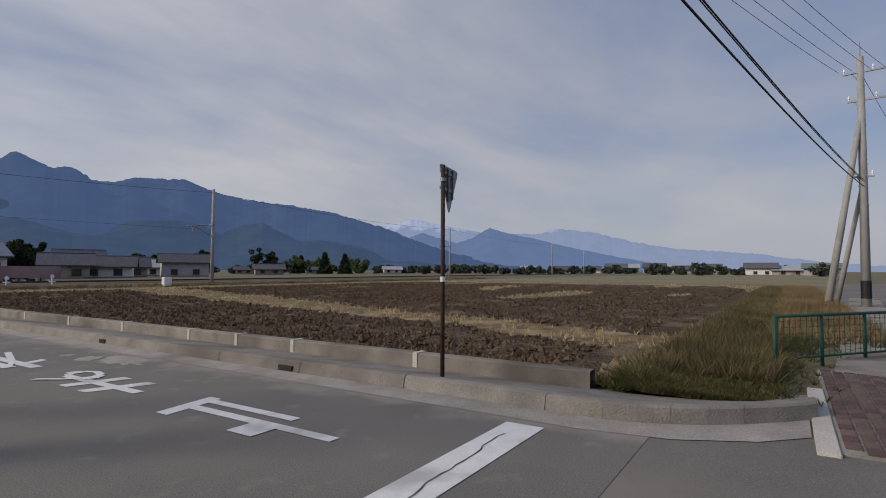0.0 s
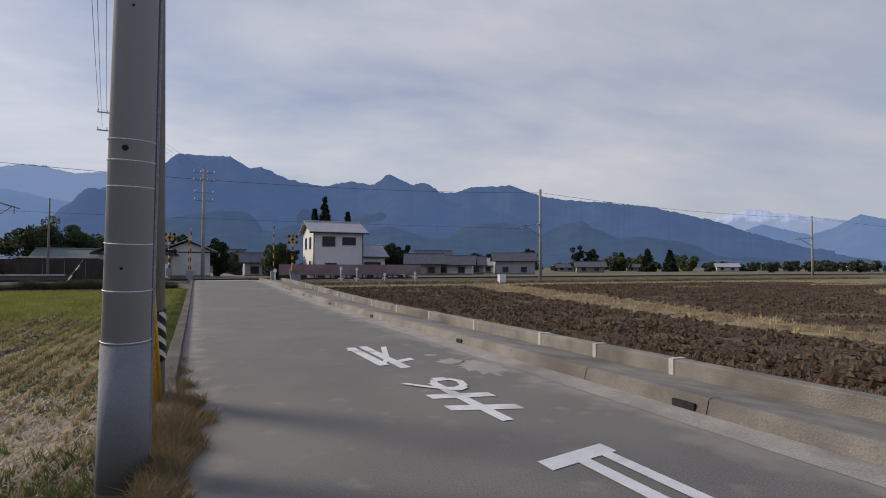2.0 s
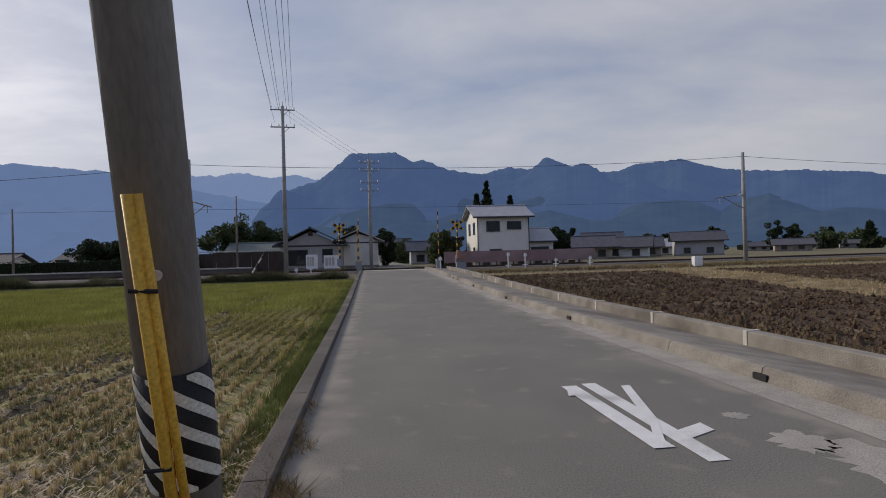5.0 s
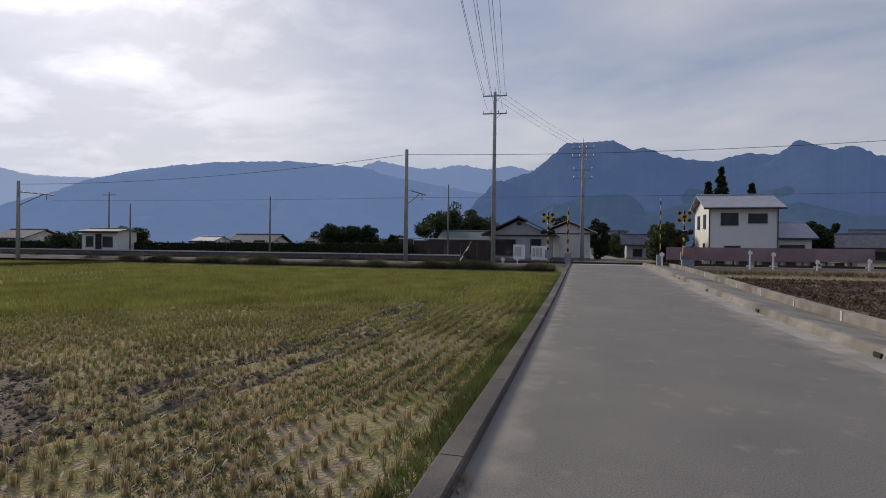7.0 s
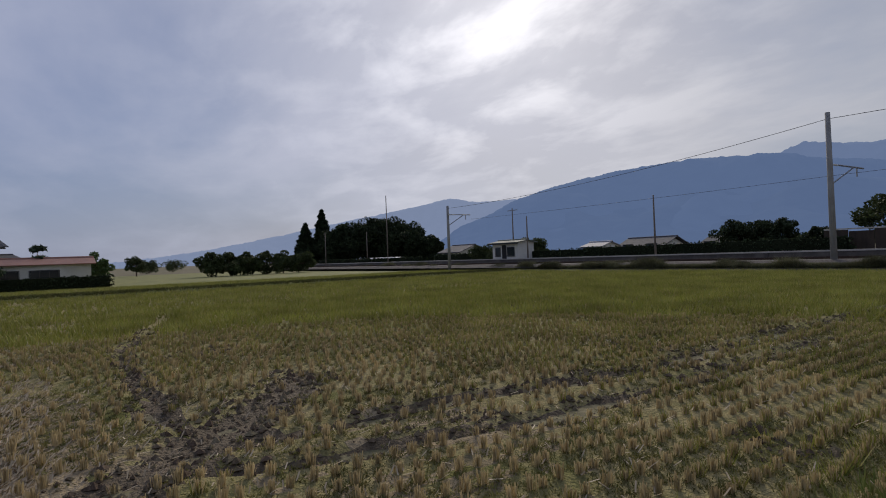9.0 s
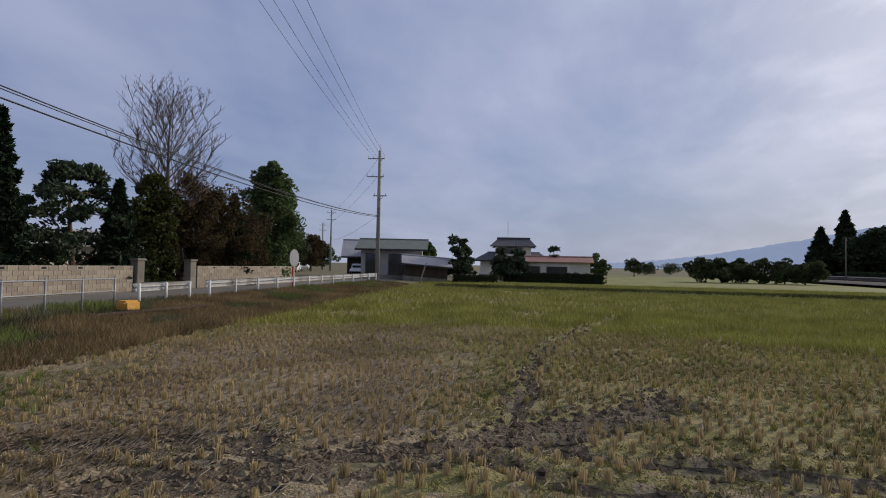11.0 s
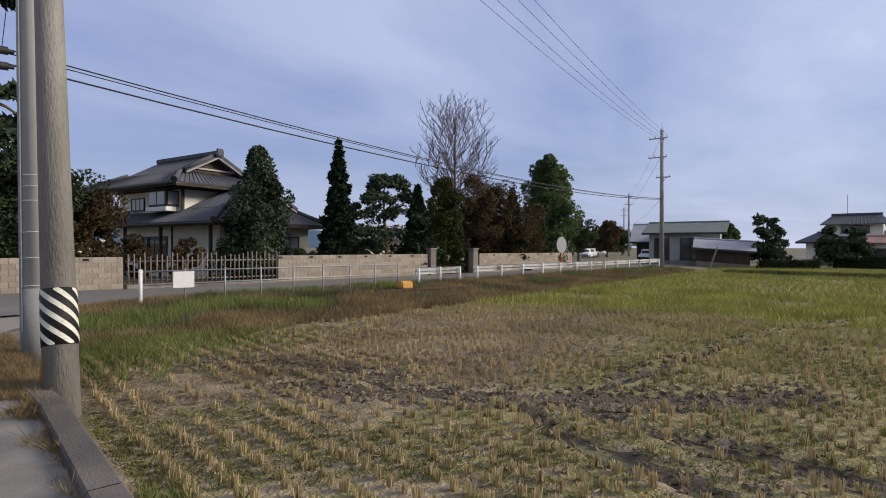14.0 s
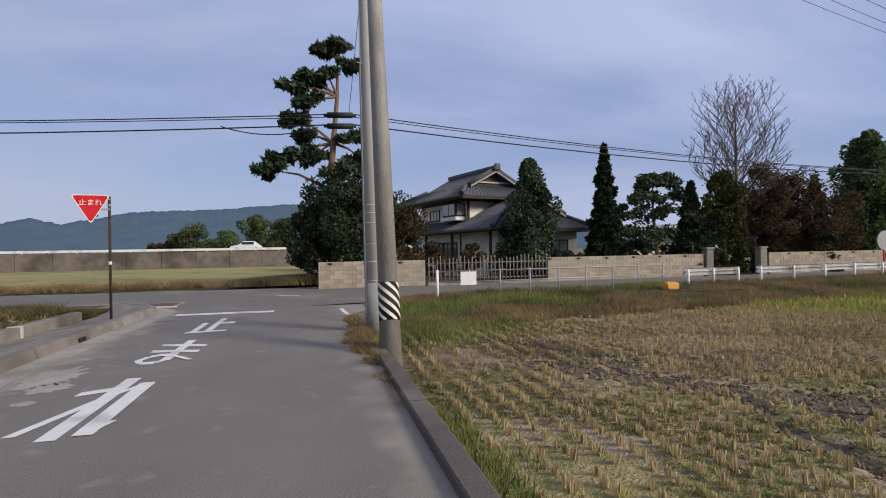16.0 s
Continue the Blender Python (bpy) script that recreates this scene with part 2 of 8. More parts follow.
ROADTOP = road_top()
GUTTER = material("gutter_concrete", (0.260, 0.240, 0.215), (0.380, 0.355, 0.320), 2.4, 0.9, 0.4, 60, c=(0.210, 0.195, 0.175), contrast=0.5)
PAINT = material("road_paint", (0.60, 0.60, 0.60), (0.72, 0.72, 0.72), 6.0, 0.7, 0.2, 130, c=(0.42, 0.42, 0.41), contrast=0.5, bumpd=0.004)
CONCRETE = material("weathered_concrete", (0.180, 0.165, 0.144), (0.299, 0.275, 0.239), 2.2, 0.95, 0.6, 45, c=(0.134, 0.119, 0.102), contrast=0.45, vary=0.12, grit=0.7)
PALE = material("pale_concrete", (0.430, 0.405, 0.360), (0.550, 0.520, 0.470), 3.0, 0.9, 0.35, 60, vary=0.08)
DARKCONC = material("dark_kerb_concrete", (0.090, 0.082, 0.076), (0.140, 0.126, 0.115), 2.5, 0.95, 0.5, 50, c=(0.180, 0.162, 0.145), vary=0.1, spec=0.1)
POLECONC = material("pole_concrete", (0.370, 0.370, 0.365), (0.420, 0.420, 0.410), 1.6, 0.85, 0.05, 160, c=(0.340, 0.338, 0.332), stretch=(1, 1, 0.5), grit=0.25)
PATCHCONC = material("repaired_pole_concrete", (0.225, 0.230, 0.232), (0.285, 0.288, 0.288), 3.0, 0.9, 0.3, 60, c=(0.185, 0.185, 0.185), grit=0.4)
COLLAR = material("pole_foot_concrete", (0.27, 0.265, 0.25), (0.34, 0.335, 0.32), 2.5, 0.9, 0.2, 70, c=(0.22, 0.21, 0.19), grit=0.4)
POLEDARK = material("old_pole_concrete", (0.200, 0.189, 0.176), (0.308, 0.292, 0.270), 3.0, 0.6, 0.5, 40, c=(0.356, 0.324, 0.292), stretch=(1, 1, 0.3), contrast=0.4, grit=0.5)
WETMUD = material("rut_mud", (0.090, 0.072, 0.050), (0.165, 0.130, 0.092), 5.0, 0.85, 0.9, 30, c=(0.075, 0.062, 0.048), contrast=0.5, bumpd=0.05, spec=0.15)
MOSSY = material("weedy_paddy_soil", (0.200, 0.185, 0.082), (0.360, 0.305, 0.165), 3.4, 0.95, 0.9, 30, c=(0.170, 0.172, 0.064), contrast=0.5, bumpd=0.05, spec=0.05)
FIELDWEED = leafy("olive_field_weeds", (0.13, 0.14, 0.042), (0.24, 0.215, 0.08), 0.4, 0.15)
SOIL = material("paddy_soil", (0.230, 0.187, 0.122), (0.400, 0.325, 0.215), 2.6, 0.95, 0.9, 30, c=(0.130, 0.118, 0.066), contrast=0.4, bumpd=0.05, spec=0.05)
PLOW = material("ploughed_soil", (0.062, 0.045, 0.035), (0.117, 0.085, 0.062), 2.2, 0.95, 0.9, 16, c=(0.162, 0.127, 0.092), contrast=0.4, bumpd=0.08, spec=0.05)
CLOD = material("soil_clod", (0.063, 0.043, 0.028), (0.113, 0.079, 0.051), 9.0, 0.95, 0.6, 40, island=0.4, spec=0.05)
GROUND = material("meadow_ground", (0.115, 0.110, 0.062), (0.180, 0.158, 0.090), 0.35, 0.95, 0.6, 9, c=(0.160, 0.130, 0.090), contrast=0.4, bumpd=0.08)
YELLOWFIELD = material("yellowing_paddy", (0.225, 0.205, 0.075), (0.330, 0.290, 0.120), 0.5, 0.95, 0.7, 8, c=(0.170, 0.175, 0.070), contrast=0.5, bumpd=0.08)
DARKWALL = material("stained_embankment_concrete", (0.125, 0.105, 0.092), (0.215, 0.185, 0.160), 1.2, 0.95, 0.6, 30, c=(0.085, 0.072, 0.062), contrast=0.5)
FARFIELD = material("pale_field", (0.165, 0.150, 0.085), (0.240, 0.205, 0.115), 0.2, 0.95, 0.5, 6, c=(0.145, 0.135, 0.080), bumpd=0.06)
BAND = material("stubble_band_soil", (0.12, 0.085, 0.048), (0.27, 0.21, 0.125), 2.6, 0.95, 0.8, 22, c=(0.30, 0.245, 0.15), contrast=0.35, spec=0.05, bumpd=0.05)
GREENFIELD = material("regrown_paddy", (0.150, 0.165, 0.055), (0.230, 0.225, 0.080), 0.3, 0.95, 0.7, 7, contrast=0.5, bumpd=0.06)
BALLAST = material("ballast", (0.110, 0.095, 0.085), (0.210, 0.185, 0.165), 9, 0.95, 0.8, 30, bumpd=0.05)
STRAW = leafy("straw", (0.56, 0.455, 0.265), (0.34, 0.27, 0.145), 0.25, 0.25)
PALESTRAW = leafy("bleached_straw", (0.52, 0.43, 0.31), (0.36, 0.29, 0.195), 0.2, 0.05)
SHOOT = leafy("green_shoots", (0.215, 0.245, 0.045), (0.36, 0.335, 0.10), 0.3, 0.15)
BANKWEED = leafy("grey_green_bank_weeds", (0.075, 0.085, 0.045), (0.16, 0.15, 0.085), 0.5, 0.2)
WEED = leafy("verge_grass", (0.05, 0.072, 0.02), (0.13, 0.115, 0.045), 0.45, 0.2)
BROWNWEED = leafy("brown_green_weeds", (0.07, 0.075, 0.03), (0.19, 0.14, 0.075), 0.45, 0.15)
DRYWEED = leafy("dry_weed", (0.26, 0.19, 0.10), (0.16, 0.12, 0.06), 0.4, 0.2)
LUSH = leafy("lush_grass", (0.105, 0.150, 0.035), (0.205, 0.215, 0.075), 0.35, 0.15)
BARK = material("bark", (0.095, 0.070, 0.052), (0.180, 0.140, 0.105), 5, 0.95, 0.8, 30, stretch=(1, 1, 0.25))
REDBARK = material("pine_bark", (0.14, 0.085, 0.055), (0.24, 0.17, 0.12), 5, 0.95, 0.7, 30, stretch=(1, 1, 0.3))
GREYBARK = material("grey_bark", (0.115, 0.092, 0.078), (0.185, 0.152, 0.132), 5, 0.95, 0.6, 30, stretch=(1, 1, 0.3))
MUD = material("churned_mud", (0.115, 0.092, 0.064), (0.215, 0.170, 0.120), 7.0, 0.95, 0.6, 40, island=0.35, spec=0.05)
HEDGECORE = material("hedge_inside", (0.012, 0.016, 0.009), (0.028, 0.034, 0.018), 6.0, 0.95, 0.8, 30, spec=0.05)
L_DARK = leafy("dark_leaves", (0.021, 0.034, 0.016), (0.048, 0.064, 0.030), 0.45, 0.15)
L_MID = leafy("green_leaves", (0.060, 0.105, 0.038), (0.13, 0.175, 0.07), 0.4, 0.25)
L_PINE = leafy("pine_needles", (0.034, 0.055, 0.032), (0.072, 0.098, 0.056), 0.4, 0.15)
L_SPIRE = leafy("spire_needles", (0.014, 0.028, 0.014), (0.03, 0.052, 0.025), 0.35, 0.1)
L_MAPLE = leafy("turning_leaves", (0.05, 0.028, 0.018), (0.085, 0.07, 0.028), 0.5, 0.2)
L_GOLD = leafy("golden_cypress_leaves", (0.034, 0.046, 0.014), (0.078, 0.085, 0.024), 0.5, 0.2)
# far tree line: haze of the distance put into a paler, bluer leaf colour
L_HAZE = leafy("haze_tinted_far_leaves", (0.055, 0.07, 0.055), (0.09, 0.105, 0.075), 0.3, 0.1)
L_FAR = leafy("far_leaves", (0.045, 0.066, 0.028), (0.09, 0.108, 0.045), 0.4, 0.2)
L_RUST = leafy("last_dry_leaves", (0.19, 0.10, 0.06), (0.26, 0.15, 0.08), 0.4, 0.2)
WHITEWALL = material("white_siding", (0.66, 0.64, 0.59), (0.72, 0.70, 0.65), 1.5, 0.8, 0.1, 60)
PLASTER = material("plaster", (0.76, 0.735, 0.67), (0.84, 0.81, 0.745), 1.2, 0.85, 0.15, 50, c=(0.62, 0.59, 0.52))
GREYWALL = material("grey_boards", (0.34, 0.33, 0.33), (0.43, 0.42, 0.42), 2, 0.85, 0.2, 60)
TILE = material("grey_roof_tile", (0.078, 0.080, 0.094), (0.128, 0.130, 0.150), 2, 0.8, 0.2, 40, vary=0.15, spec=0.12)
METALROOF = material("pale_metal_roof", (0.30, 0.30, 0.33), (0.38, 0.38, 0.41), 1.5, 0.75, 0.1, 40)
GREENROOF = material("green_metal_roof", (0.120, 0.145, 0.135), (0.170, 0.195, 0.180), 1.5, 0.8, 0.1, 40)
REDROOF = material("red_metal_roof", (0.27, 0.14, 0.11), (0.36, 0.20, 0.16), 1.5, 0.6, 0.1, 40)
WOOD = material("dark_wood", (0.035, 0.026, 0.02), (0.075, 0.055, 0.04), 4, 0.75, 0.3, 60, stretch=(1, 1, 0.2))
BAMBOO = material("grey_wood_poles", (0.15, 0.125, 0.105), (0.25, 0.21, 0.18), 4, 0.8, 0.3, 60)
TRIM = material("dark_trim", (0.03, 0.03, 0.032), (0.05, 0.05, 0.052), 5, 0.5, 0.05, 80)
PANE = glass("window_glass")
PALEPANE = glass("curtained_glass", (0.30, 0.31, 0.33))
STEEL = material("galvanised_steel", (0.24, 0.25, 0.27), (0.34, 0.35, 0.37), 8, 0.55, 0.1, 80, metal=0.4)
WHITESTEEL = material("white_painted_steel", (0.66, 0.66, 0.66), (0.76, 0.76, 0.75), 4, 0.5, 0.1, 60, c=(0.50, 0.47, 0.43))
RUST = material("rusty_brown_steel", (0.036, 0.021, 0.015), (0.072, 0.042, 0.030), 9, 0.75, 0.3, 60)
BLACK = material("black_rubber", (0.012, 0.012, 0.013), (0.022, 0.022, 0.024), 8, 0.6, 0.1, 60)
YELLOW = material("yellow_plastic", (0.62, 0.34, 0.03), (0.70, 0.42, 0.06), 5, 0.5, 0.1, 60, c=(0.52, 0.30, 0.05))
CREAM = material("cream_band", (0.62, 0.60, 0.50), (0.72, 0.71, 0.64), 6, 0.6, 0.1, 60)
RED = material("red_sign_paint", (0.52, 0.012, 0.02), (0.62, 0.022, 0.03), 5, 0.45, 0.05, 80)
SIGNWHITE = material("white_sign_paint", (0.74, 0.74, 0.74), (0.80, 0.80, 0.80), 5, 0.45, 0.05, 80)
GREENPAINT = material("green_fence_paint", (0.012, 0.065, 0.048), (0.020, 0.095, 0.068), 6, 0.5, 0.1, 60)
PINKFENCE = material("faded_maroon_sheet", (0.230, 0.145, 0.145), (0.300, 0.195, 0.190), 1.2, 0.75, 0.15, 40, c=(0.340, 0.240, 0.230))
ORANGE = material("orange_plastic", (0.60, 0.30, 0.06), (0.68, 0.38, 0.10), 5, 0.6, 0.05, 60)
BRICKRED = material("red_brown_paver", (0.10, 0.065, 0.06), (0.16, 0.11, 0.10), 4, 0.9, 0.3, 60, vary=0.25)
CAR = material("white_car_paint", (0.60, 0.61, 0.62), (0.66, 0.67, 0.68), 3, 0.3, 0.02, 60, spec=0.6)
WIRE = material("cable_sheath", (0.014, 0.014, 0.016), (0.025, 0.025, 0.028), 8, 0.6, 0.05, 60)
THINWIRE = material("weathered_wire", (0.06, 0.062, 0.07), (0.10, 0.10, 0.11), 8, 0.6, 0.05, 60)
# ranges: land colour, glowing haze colour, share of haze painted over the land
M_NEAR = painted_haze_material("near_range", (0.035, 0.05, 0.05), (0.092, 0.148, 0.315), 0.64)
M_MID = painted_haze_material("middle_range", (0.05, 0.06, 0.07), (0.175, 0.26, 0.475), 0.73)
M_FAR = painted_haze_material("far_range", (0.10, 0.11, 0.13), (0.33, 0.41, 0.62), 0.74, snow=400)
M_GAP = painted_haze_material("gap_ridge", (0.08, 0.09, 0.11), (0.23, 0.315, 0.53), 0.76)
M_HILL = painted_haze_material("south_hills", (0.03, 0.045, 0.035), (0.105, 0.155, 0.255), 0.55)
M_PALE = painted_haze_material("pale_range", (0.10, 0.11, 0.13), (0.33, 0.41, 0.62), 0.78)
M_SLOPE = painted_haze_material("lower_slopes", (0.03, 0.045, 0.035), (0.078, 0.125, 0.25), 0.60)
M_LOWLEFT = painted_haze_material("lower_left_slopes", (0.045, 0.055, 0.06), (0.168, 0.25, 0.458), 0.73)
# ---- mesh helpers ----
rng = np.random.default_rng(7)


def finish(name, bm, mat, smooth=False):
    me = bpy.data.meshes.new(name)
    bm.normal_update()
    bm.to_mesh(me)
    bm.free()
    me.materials.append(mat)
    if smooth:
        for p in me.polygons:
            p.use_smooth = True
    return me


def part(name, bm, mat, parent=None, label="", smooth=False):
    ob = new(name, finish(name, bm, mat, smooth))
    if parent:
        ob.parent = parent
    return tagged(ob, label)


def raw(name, verts, faces, mat, parent=None, smooth=False):
    me = bpy.data.meshes.new(name)
    me.from_pydata(verts, [], faces)
    me.materials.append(mat)
    me.update()
    if smooth:
        for p in me.polygons:
            p.use_smooth = True
    ob = new(name, me)
    if parent:
        ob.parent = parent
    return ob


def thing(name, m, label, category, group=""):
    """An empty at the base of a thing; its parts are built round the origin and follow it."""
    ob = new(name)
    ob.empty_display_size = 0.2
    ob.matrix_basis = m
    return tagged(ob, label, category, group)


def box(bm, x0, y0, z0, x1, y1, z1, bevel=0.0):
    r = bmesh.ops.create_cube(bm, size=1, matrix=Matrix.Translation(((x0 + x1) / 2, (y0 + y1) / 2, (z0 + z1) / 2)) @ Matrix.Diagonal((x1 - x0, y1 - y0, z1 - z0, 1)))
    if bevel:
        bmesh.ops.bevel(bm, geom=list({e for v in r["verts"] for e in v.link_edges}), offset=bevel, segments=2, affect="EDGES")
    return bm


def boxed(x0, y0, z0, x1, y1, z1, bevel=0.0):
    return box(bmesh.new(), x0, y0, z0, x1, y1, z1, bevel)


def rod(bm, p, q, r0, r1=None, n=10, caps=True):
    """A tapered round bar from p to q."""
    p, q = Vector(p), Vector(q)
    r1 = r0 if r1 is None else r1
    d = q - p
    m = Matrix.Translation((p + q) / 2) @ d.to_track_quat("Z", "Y").to_matrix().to_4x4()
    bmesh.ops.create_cone(bm, cap_ends=caps, segments=n, radius1=r0, radius2=r1, depth=d.length, matrix=m)
    return bm


def rodded(p, q, r0, r1=None, n=10):
    return rod(bmesh.new(), p, q, r0, r1, n)


def strip(bm, rows):
    """A sheet through rows of points of equal number."""
    grid = [[bm.verts.new(p) for p in row] for row in rows]
    for a, b in zip(grid, grid[1:]):
        for i in range(len(a) - 1):
            bm.faces.new((a[i], a[i + 1], b[i + 1], b[i]))
    return bm


def poly(bm, pts, z0, z1):
    """A flat slab over a counter-clockwise outline."""
    top = [bm.verts.new((x, y, z1)) for x, y in pts]
    bot = [bm.verts.new((x, y, z0)) for x, y in pts]
    bm.faces.new(top)
    bm.faces.new(bot[::-1])
    for i in range(len(pts)):
        j = (i + 1) % len(pts)
        bm.faces.new((bot[i], bot[j], top[j], top[i]))
    return bm


def nz(x, y, s, seed=0.0):
    return noise.noise(Vector((x * s, y * s, seed)))


# ---- the lie of the land ----
def road_z(y):
    """The road climbs a little to the level crossing."""
    u = min(max((y - 10) / 30, 0), 1)
    return 0.42 * u * u * (3 - 2 * u)


def lerp(v, pts):
    for (a, p), (b, q) in zip(pts, pts[1:]):
        if v <= b:
            return p + (q - p) * min(max((v - a) / (b - a), 0), 1)
    return pts[-1][1]


def ground_z(x, y):
    bank = lerp(y, [(36.5, 0), (40, 1), (60, 1), (90, 0.2)])
    if x < 0.2:
        south = -9.5 + 0.10 * x
        base = lerp(y, [(south, -0.03), (south + 3.0, -0.20), (south + 5.5, -0.30), (36.5, -0.30)])
        return base + bank * 0.5
    if x < 7.3:
        return -0.12 + (road_z(y) if y > 0 else 0)
    return -0.06 + bank * 0.35


def axis(near, far, fine, coarse):
    a = list(np.arange(-near, near + 0.01, fine))
    step, v = fine, near
    while v < far:
        step *= coarse
        v += step
        a.append(v)
        a.insert(0, -v)
    return a


gx, gy = axis(60, 4800, 1.5, 1.35), axis(66, 4800, 1.5, 1.35)
verts = [(x, y, ground_z(x, y) + 0.03 * nz(x, y, 0.3)) for y in gy for x in gx]
w = len(gx)
ground = raw("ground", verts, [(j * w + i, j * w + i + 1, (j + 1) * w + i + 1, (j + 1) * w + i) for j in range(len(gy) - 1) for i in range(w - 1)], GROUND, smooth=True)
tagged(ground, "brownish green meadow ground between fields and roads", "ground", kind="structure")

# farm road: from the junction up to the crossing and on
ys = [-9.0, -6, -3] + list(np.arange(0, 60.1, 2.0)) + [75, 95, 130]
bm = strip(bmesh.new(), [[(0.30 if y > -5 else 0.30 - 0.5 * ((-5 - y) / 4) ** 2 * 4, y, road_z(y)), (2.7, y, road_z(y)), (5.14 if y > -7 else 5.14 + 0.25 * (-7 - y), y, road_z(y))] for y in ys])
road = part("road", bm, ROADTOP)
tagged(road, "worn grey asphalt farm road towards the level crossing", "road", kind="structure")
# crossroad, along -x with a gentle bend
xs = [90, 60, 40, 25, 15, 8, 5, 2, -1, -4, -8, -14, -20, -28, -36, -46, -60, -90, -160]


def north_edge(x):
    return -9.0 if x > 0 else -9.0 - 2.2 * min(1, -x / 3.5) + 0.075 * x


def south_edge(x):
    return lerp(x, [(-160, -27), (-36, -17.6), (-4, -16.4), (2, -18.2), (90, -23)])


bm = strip(bmesh.new(), [[(x, north_edge(x) if x < 5 else (-8.6 if x < 6 else -10.2 - 0.06 * x), -0.004), (x, south_edge(x), -0.004)] for x in xs])
cross = part("crossroad", bm, ASPHALT)
tagged(cross, "grey asphalt village road meeting the farm road", "road", kind="structure")
bm = strip(bmesh.new(), [[(5.12, -7.0, 0.004), (5.57, -7.0, 0.014)], [(5.10, -8.3, 0.004), (5.57, -8.3, 0.014)], [(5.25, -9.2, 0.004), (5.82, -9.2, 0.014)], [(5.62, -9.9, 0.004), (6.30, -9.85, 0.014)], [(6.05, -10.32, 0.004), (6.85, -10.32, 0.014)]])
apron = part("gutter", bm, GUTTER)
tagged(apron, "pale concrete gutter round the junction corner", "gutter", kind="structure")
gut = part("gutter", strip(bmesh.new(), [[(5.12, y, road_z(y) + 0.004), (5.56, y, road_z(y) + 0.014)] for y in [-7.0] + ys if -7.5 < y <= 42]), GUTTER)
tagged(gut, "pale concrete gutter strip along the road", "gutter", kind="structure")

# ---- road paint ----


def painted(name, label, category, shapes, z=0.006):
    bm = bmesh.new()
    for pts in shapes:
        f = bm.faces.new([bm.verts.new((x, y, z)) for x, y in pts])
    bmesh.ops.recalc_face_normals(bm, faces=bm.faces)
    ob = part(name, bm, PAINT)
    return tagged(ob, label, category)


def stroke(p, q, w):
    p, q = Vector(p), Vector(q)
    n = (q - p).normalized()
    n = Vector((-n.y, n.x)) * w / 2
    return [tuple(p - n), tuple(q - n), tuple(q + n), tuple(p + n)]


stop_line = painted("stop_line", "worn white stop line painted across one lane", "road marking", [[(2.38, -8.05), (4.93, -8.05), (4.93, -7.63), (2.38, -7.63)]])
ck = random.Random(4)
crack = [(2.45 + 0.11 * k, -7.90 + 0.006 * k + ck.uniform(-0.022, 0.022)) for k in range(20)]
bm = strip(bmesh.new(), [[(x, y - 0.006 - 0.004 * (k % 3), 0.0085), (x, y + 0.006, 0.0085)] for k, (x, y) in enumerate(crack)])
part("crack", bm, DARKCONC, stop_line, "thin dark crack across the paint")


def letter(name, label, strokes, cx, y0, sx, sy):
    """Strokes in a unit cell, read by a driver heading to -y: u to the reader's right is -x, v up is -y."""
    shapes = []
    for (u0, v0), (u1, v1), wx in strokes:
        a = (cx - (u0 - 0.5) * sx, y0 - v0 * sy)
        b = (cx - (u1 - 0.5) * sx, y0 - v1 * sy)
        along = abs(b[1] - a[1]) > abs(b[0] - a[0])
        h = wx * (sx if along else sy) / 2
        if along:
            shapes.append([(a[0] - h, a[1]), (a[0] + h, a[1]), (b[0] + h, b[1]), (b[0] - h, b[1])])
        else:
            shapes.append([(a[0], a[1] - h), (a[0], a[1] + h), (b[0], b[1] + h), (b[0], b[1] - h)])
    bm = bmesh.new()
    for k, pts in enumerate(shapes):
        bm.faces.new([bm.verts.new((x, y, 0.006 + 0.0008 * k)) for x, y in pts])
    for f in bm.faces:
        f.normal_update()
        if f.normal.z < 0:
            f.normal_flip()
    return tagged(part(name, bm, PAINT), label, "road marking", "stop lettering on the road")


letter("road_letter", "white painted stop character 止 on the asphalt", [((0.0, 0.04), (1.0, 0.10), 0.085), ((0.53, 0.08), (0.53, 1.0), 0.18), ((0.17, 0.08), (0.17, 0.67), 0.17), ((0.58, 0.63), (1.0, 0.63), 0.15)], 3.51, -4.05, 0.78, 2.5)
ma = [((0.03, 0.77), (0.97, 0.66), 0.095), ((0.03, 0.50), (0.95, 0.42), 0.095), ((0.53, 0.955), (0.53, 0.12), 0.17)]
loop = [(0.52, 0.14), (0.42, 0.045), (0.18, 0.045), (0.07, 0.14), (0.16, 0.27), (0.34, 0.32), (0.52, 0.30), (0.74, 0.20), (0.98, 0.08)]
ma += [(loop[i], loop[i + 1], 0.13 if abs(loop[i][0] - loop[i + 1][0]) * 0.85 < abs(loop[i][1] - loop[i + 1][1]) * 2.36 else 0.09) for i in range(len(loop) - 1)]
letter("road_letter", "white painted stop character ま on the asphalt", ma, 3.555, -0.80, 0.85, 2.38)
re_ = [((0.49, 1.0), (0.49, 0.0), 0.22), ((0.0, 0.70), (0.45, 0.77), 0.085), ((0.46, 0.58), (0.02, 0.08), 0.14), ((0.50, 0.62), (0.82, 0.86), 0.11), ((0.81, 0.87), (0.83, 0.03), 0.23), ((0.83, 0.05), (0.97, 0.20), 0.12)]
letter("road_letter", "white painted stop character れ on the asphalt", re_, 3.59, 2.60, 0.80, 2.48)
painted("lane_mark", "short worn white mark on the village road", "road marking", [stroke((2.7, -13.6), (1.8, -13.2), 0.16)])
painted("road_edge_line", "worn white edge line at the roadside", "road marking", [stroke((0.52, -7.8), (0.42, -6.2), 0.11)], 0.008)

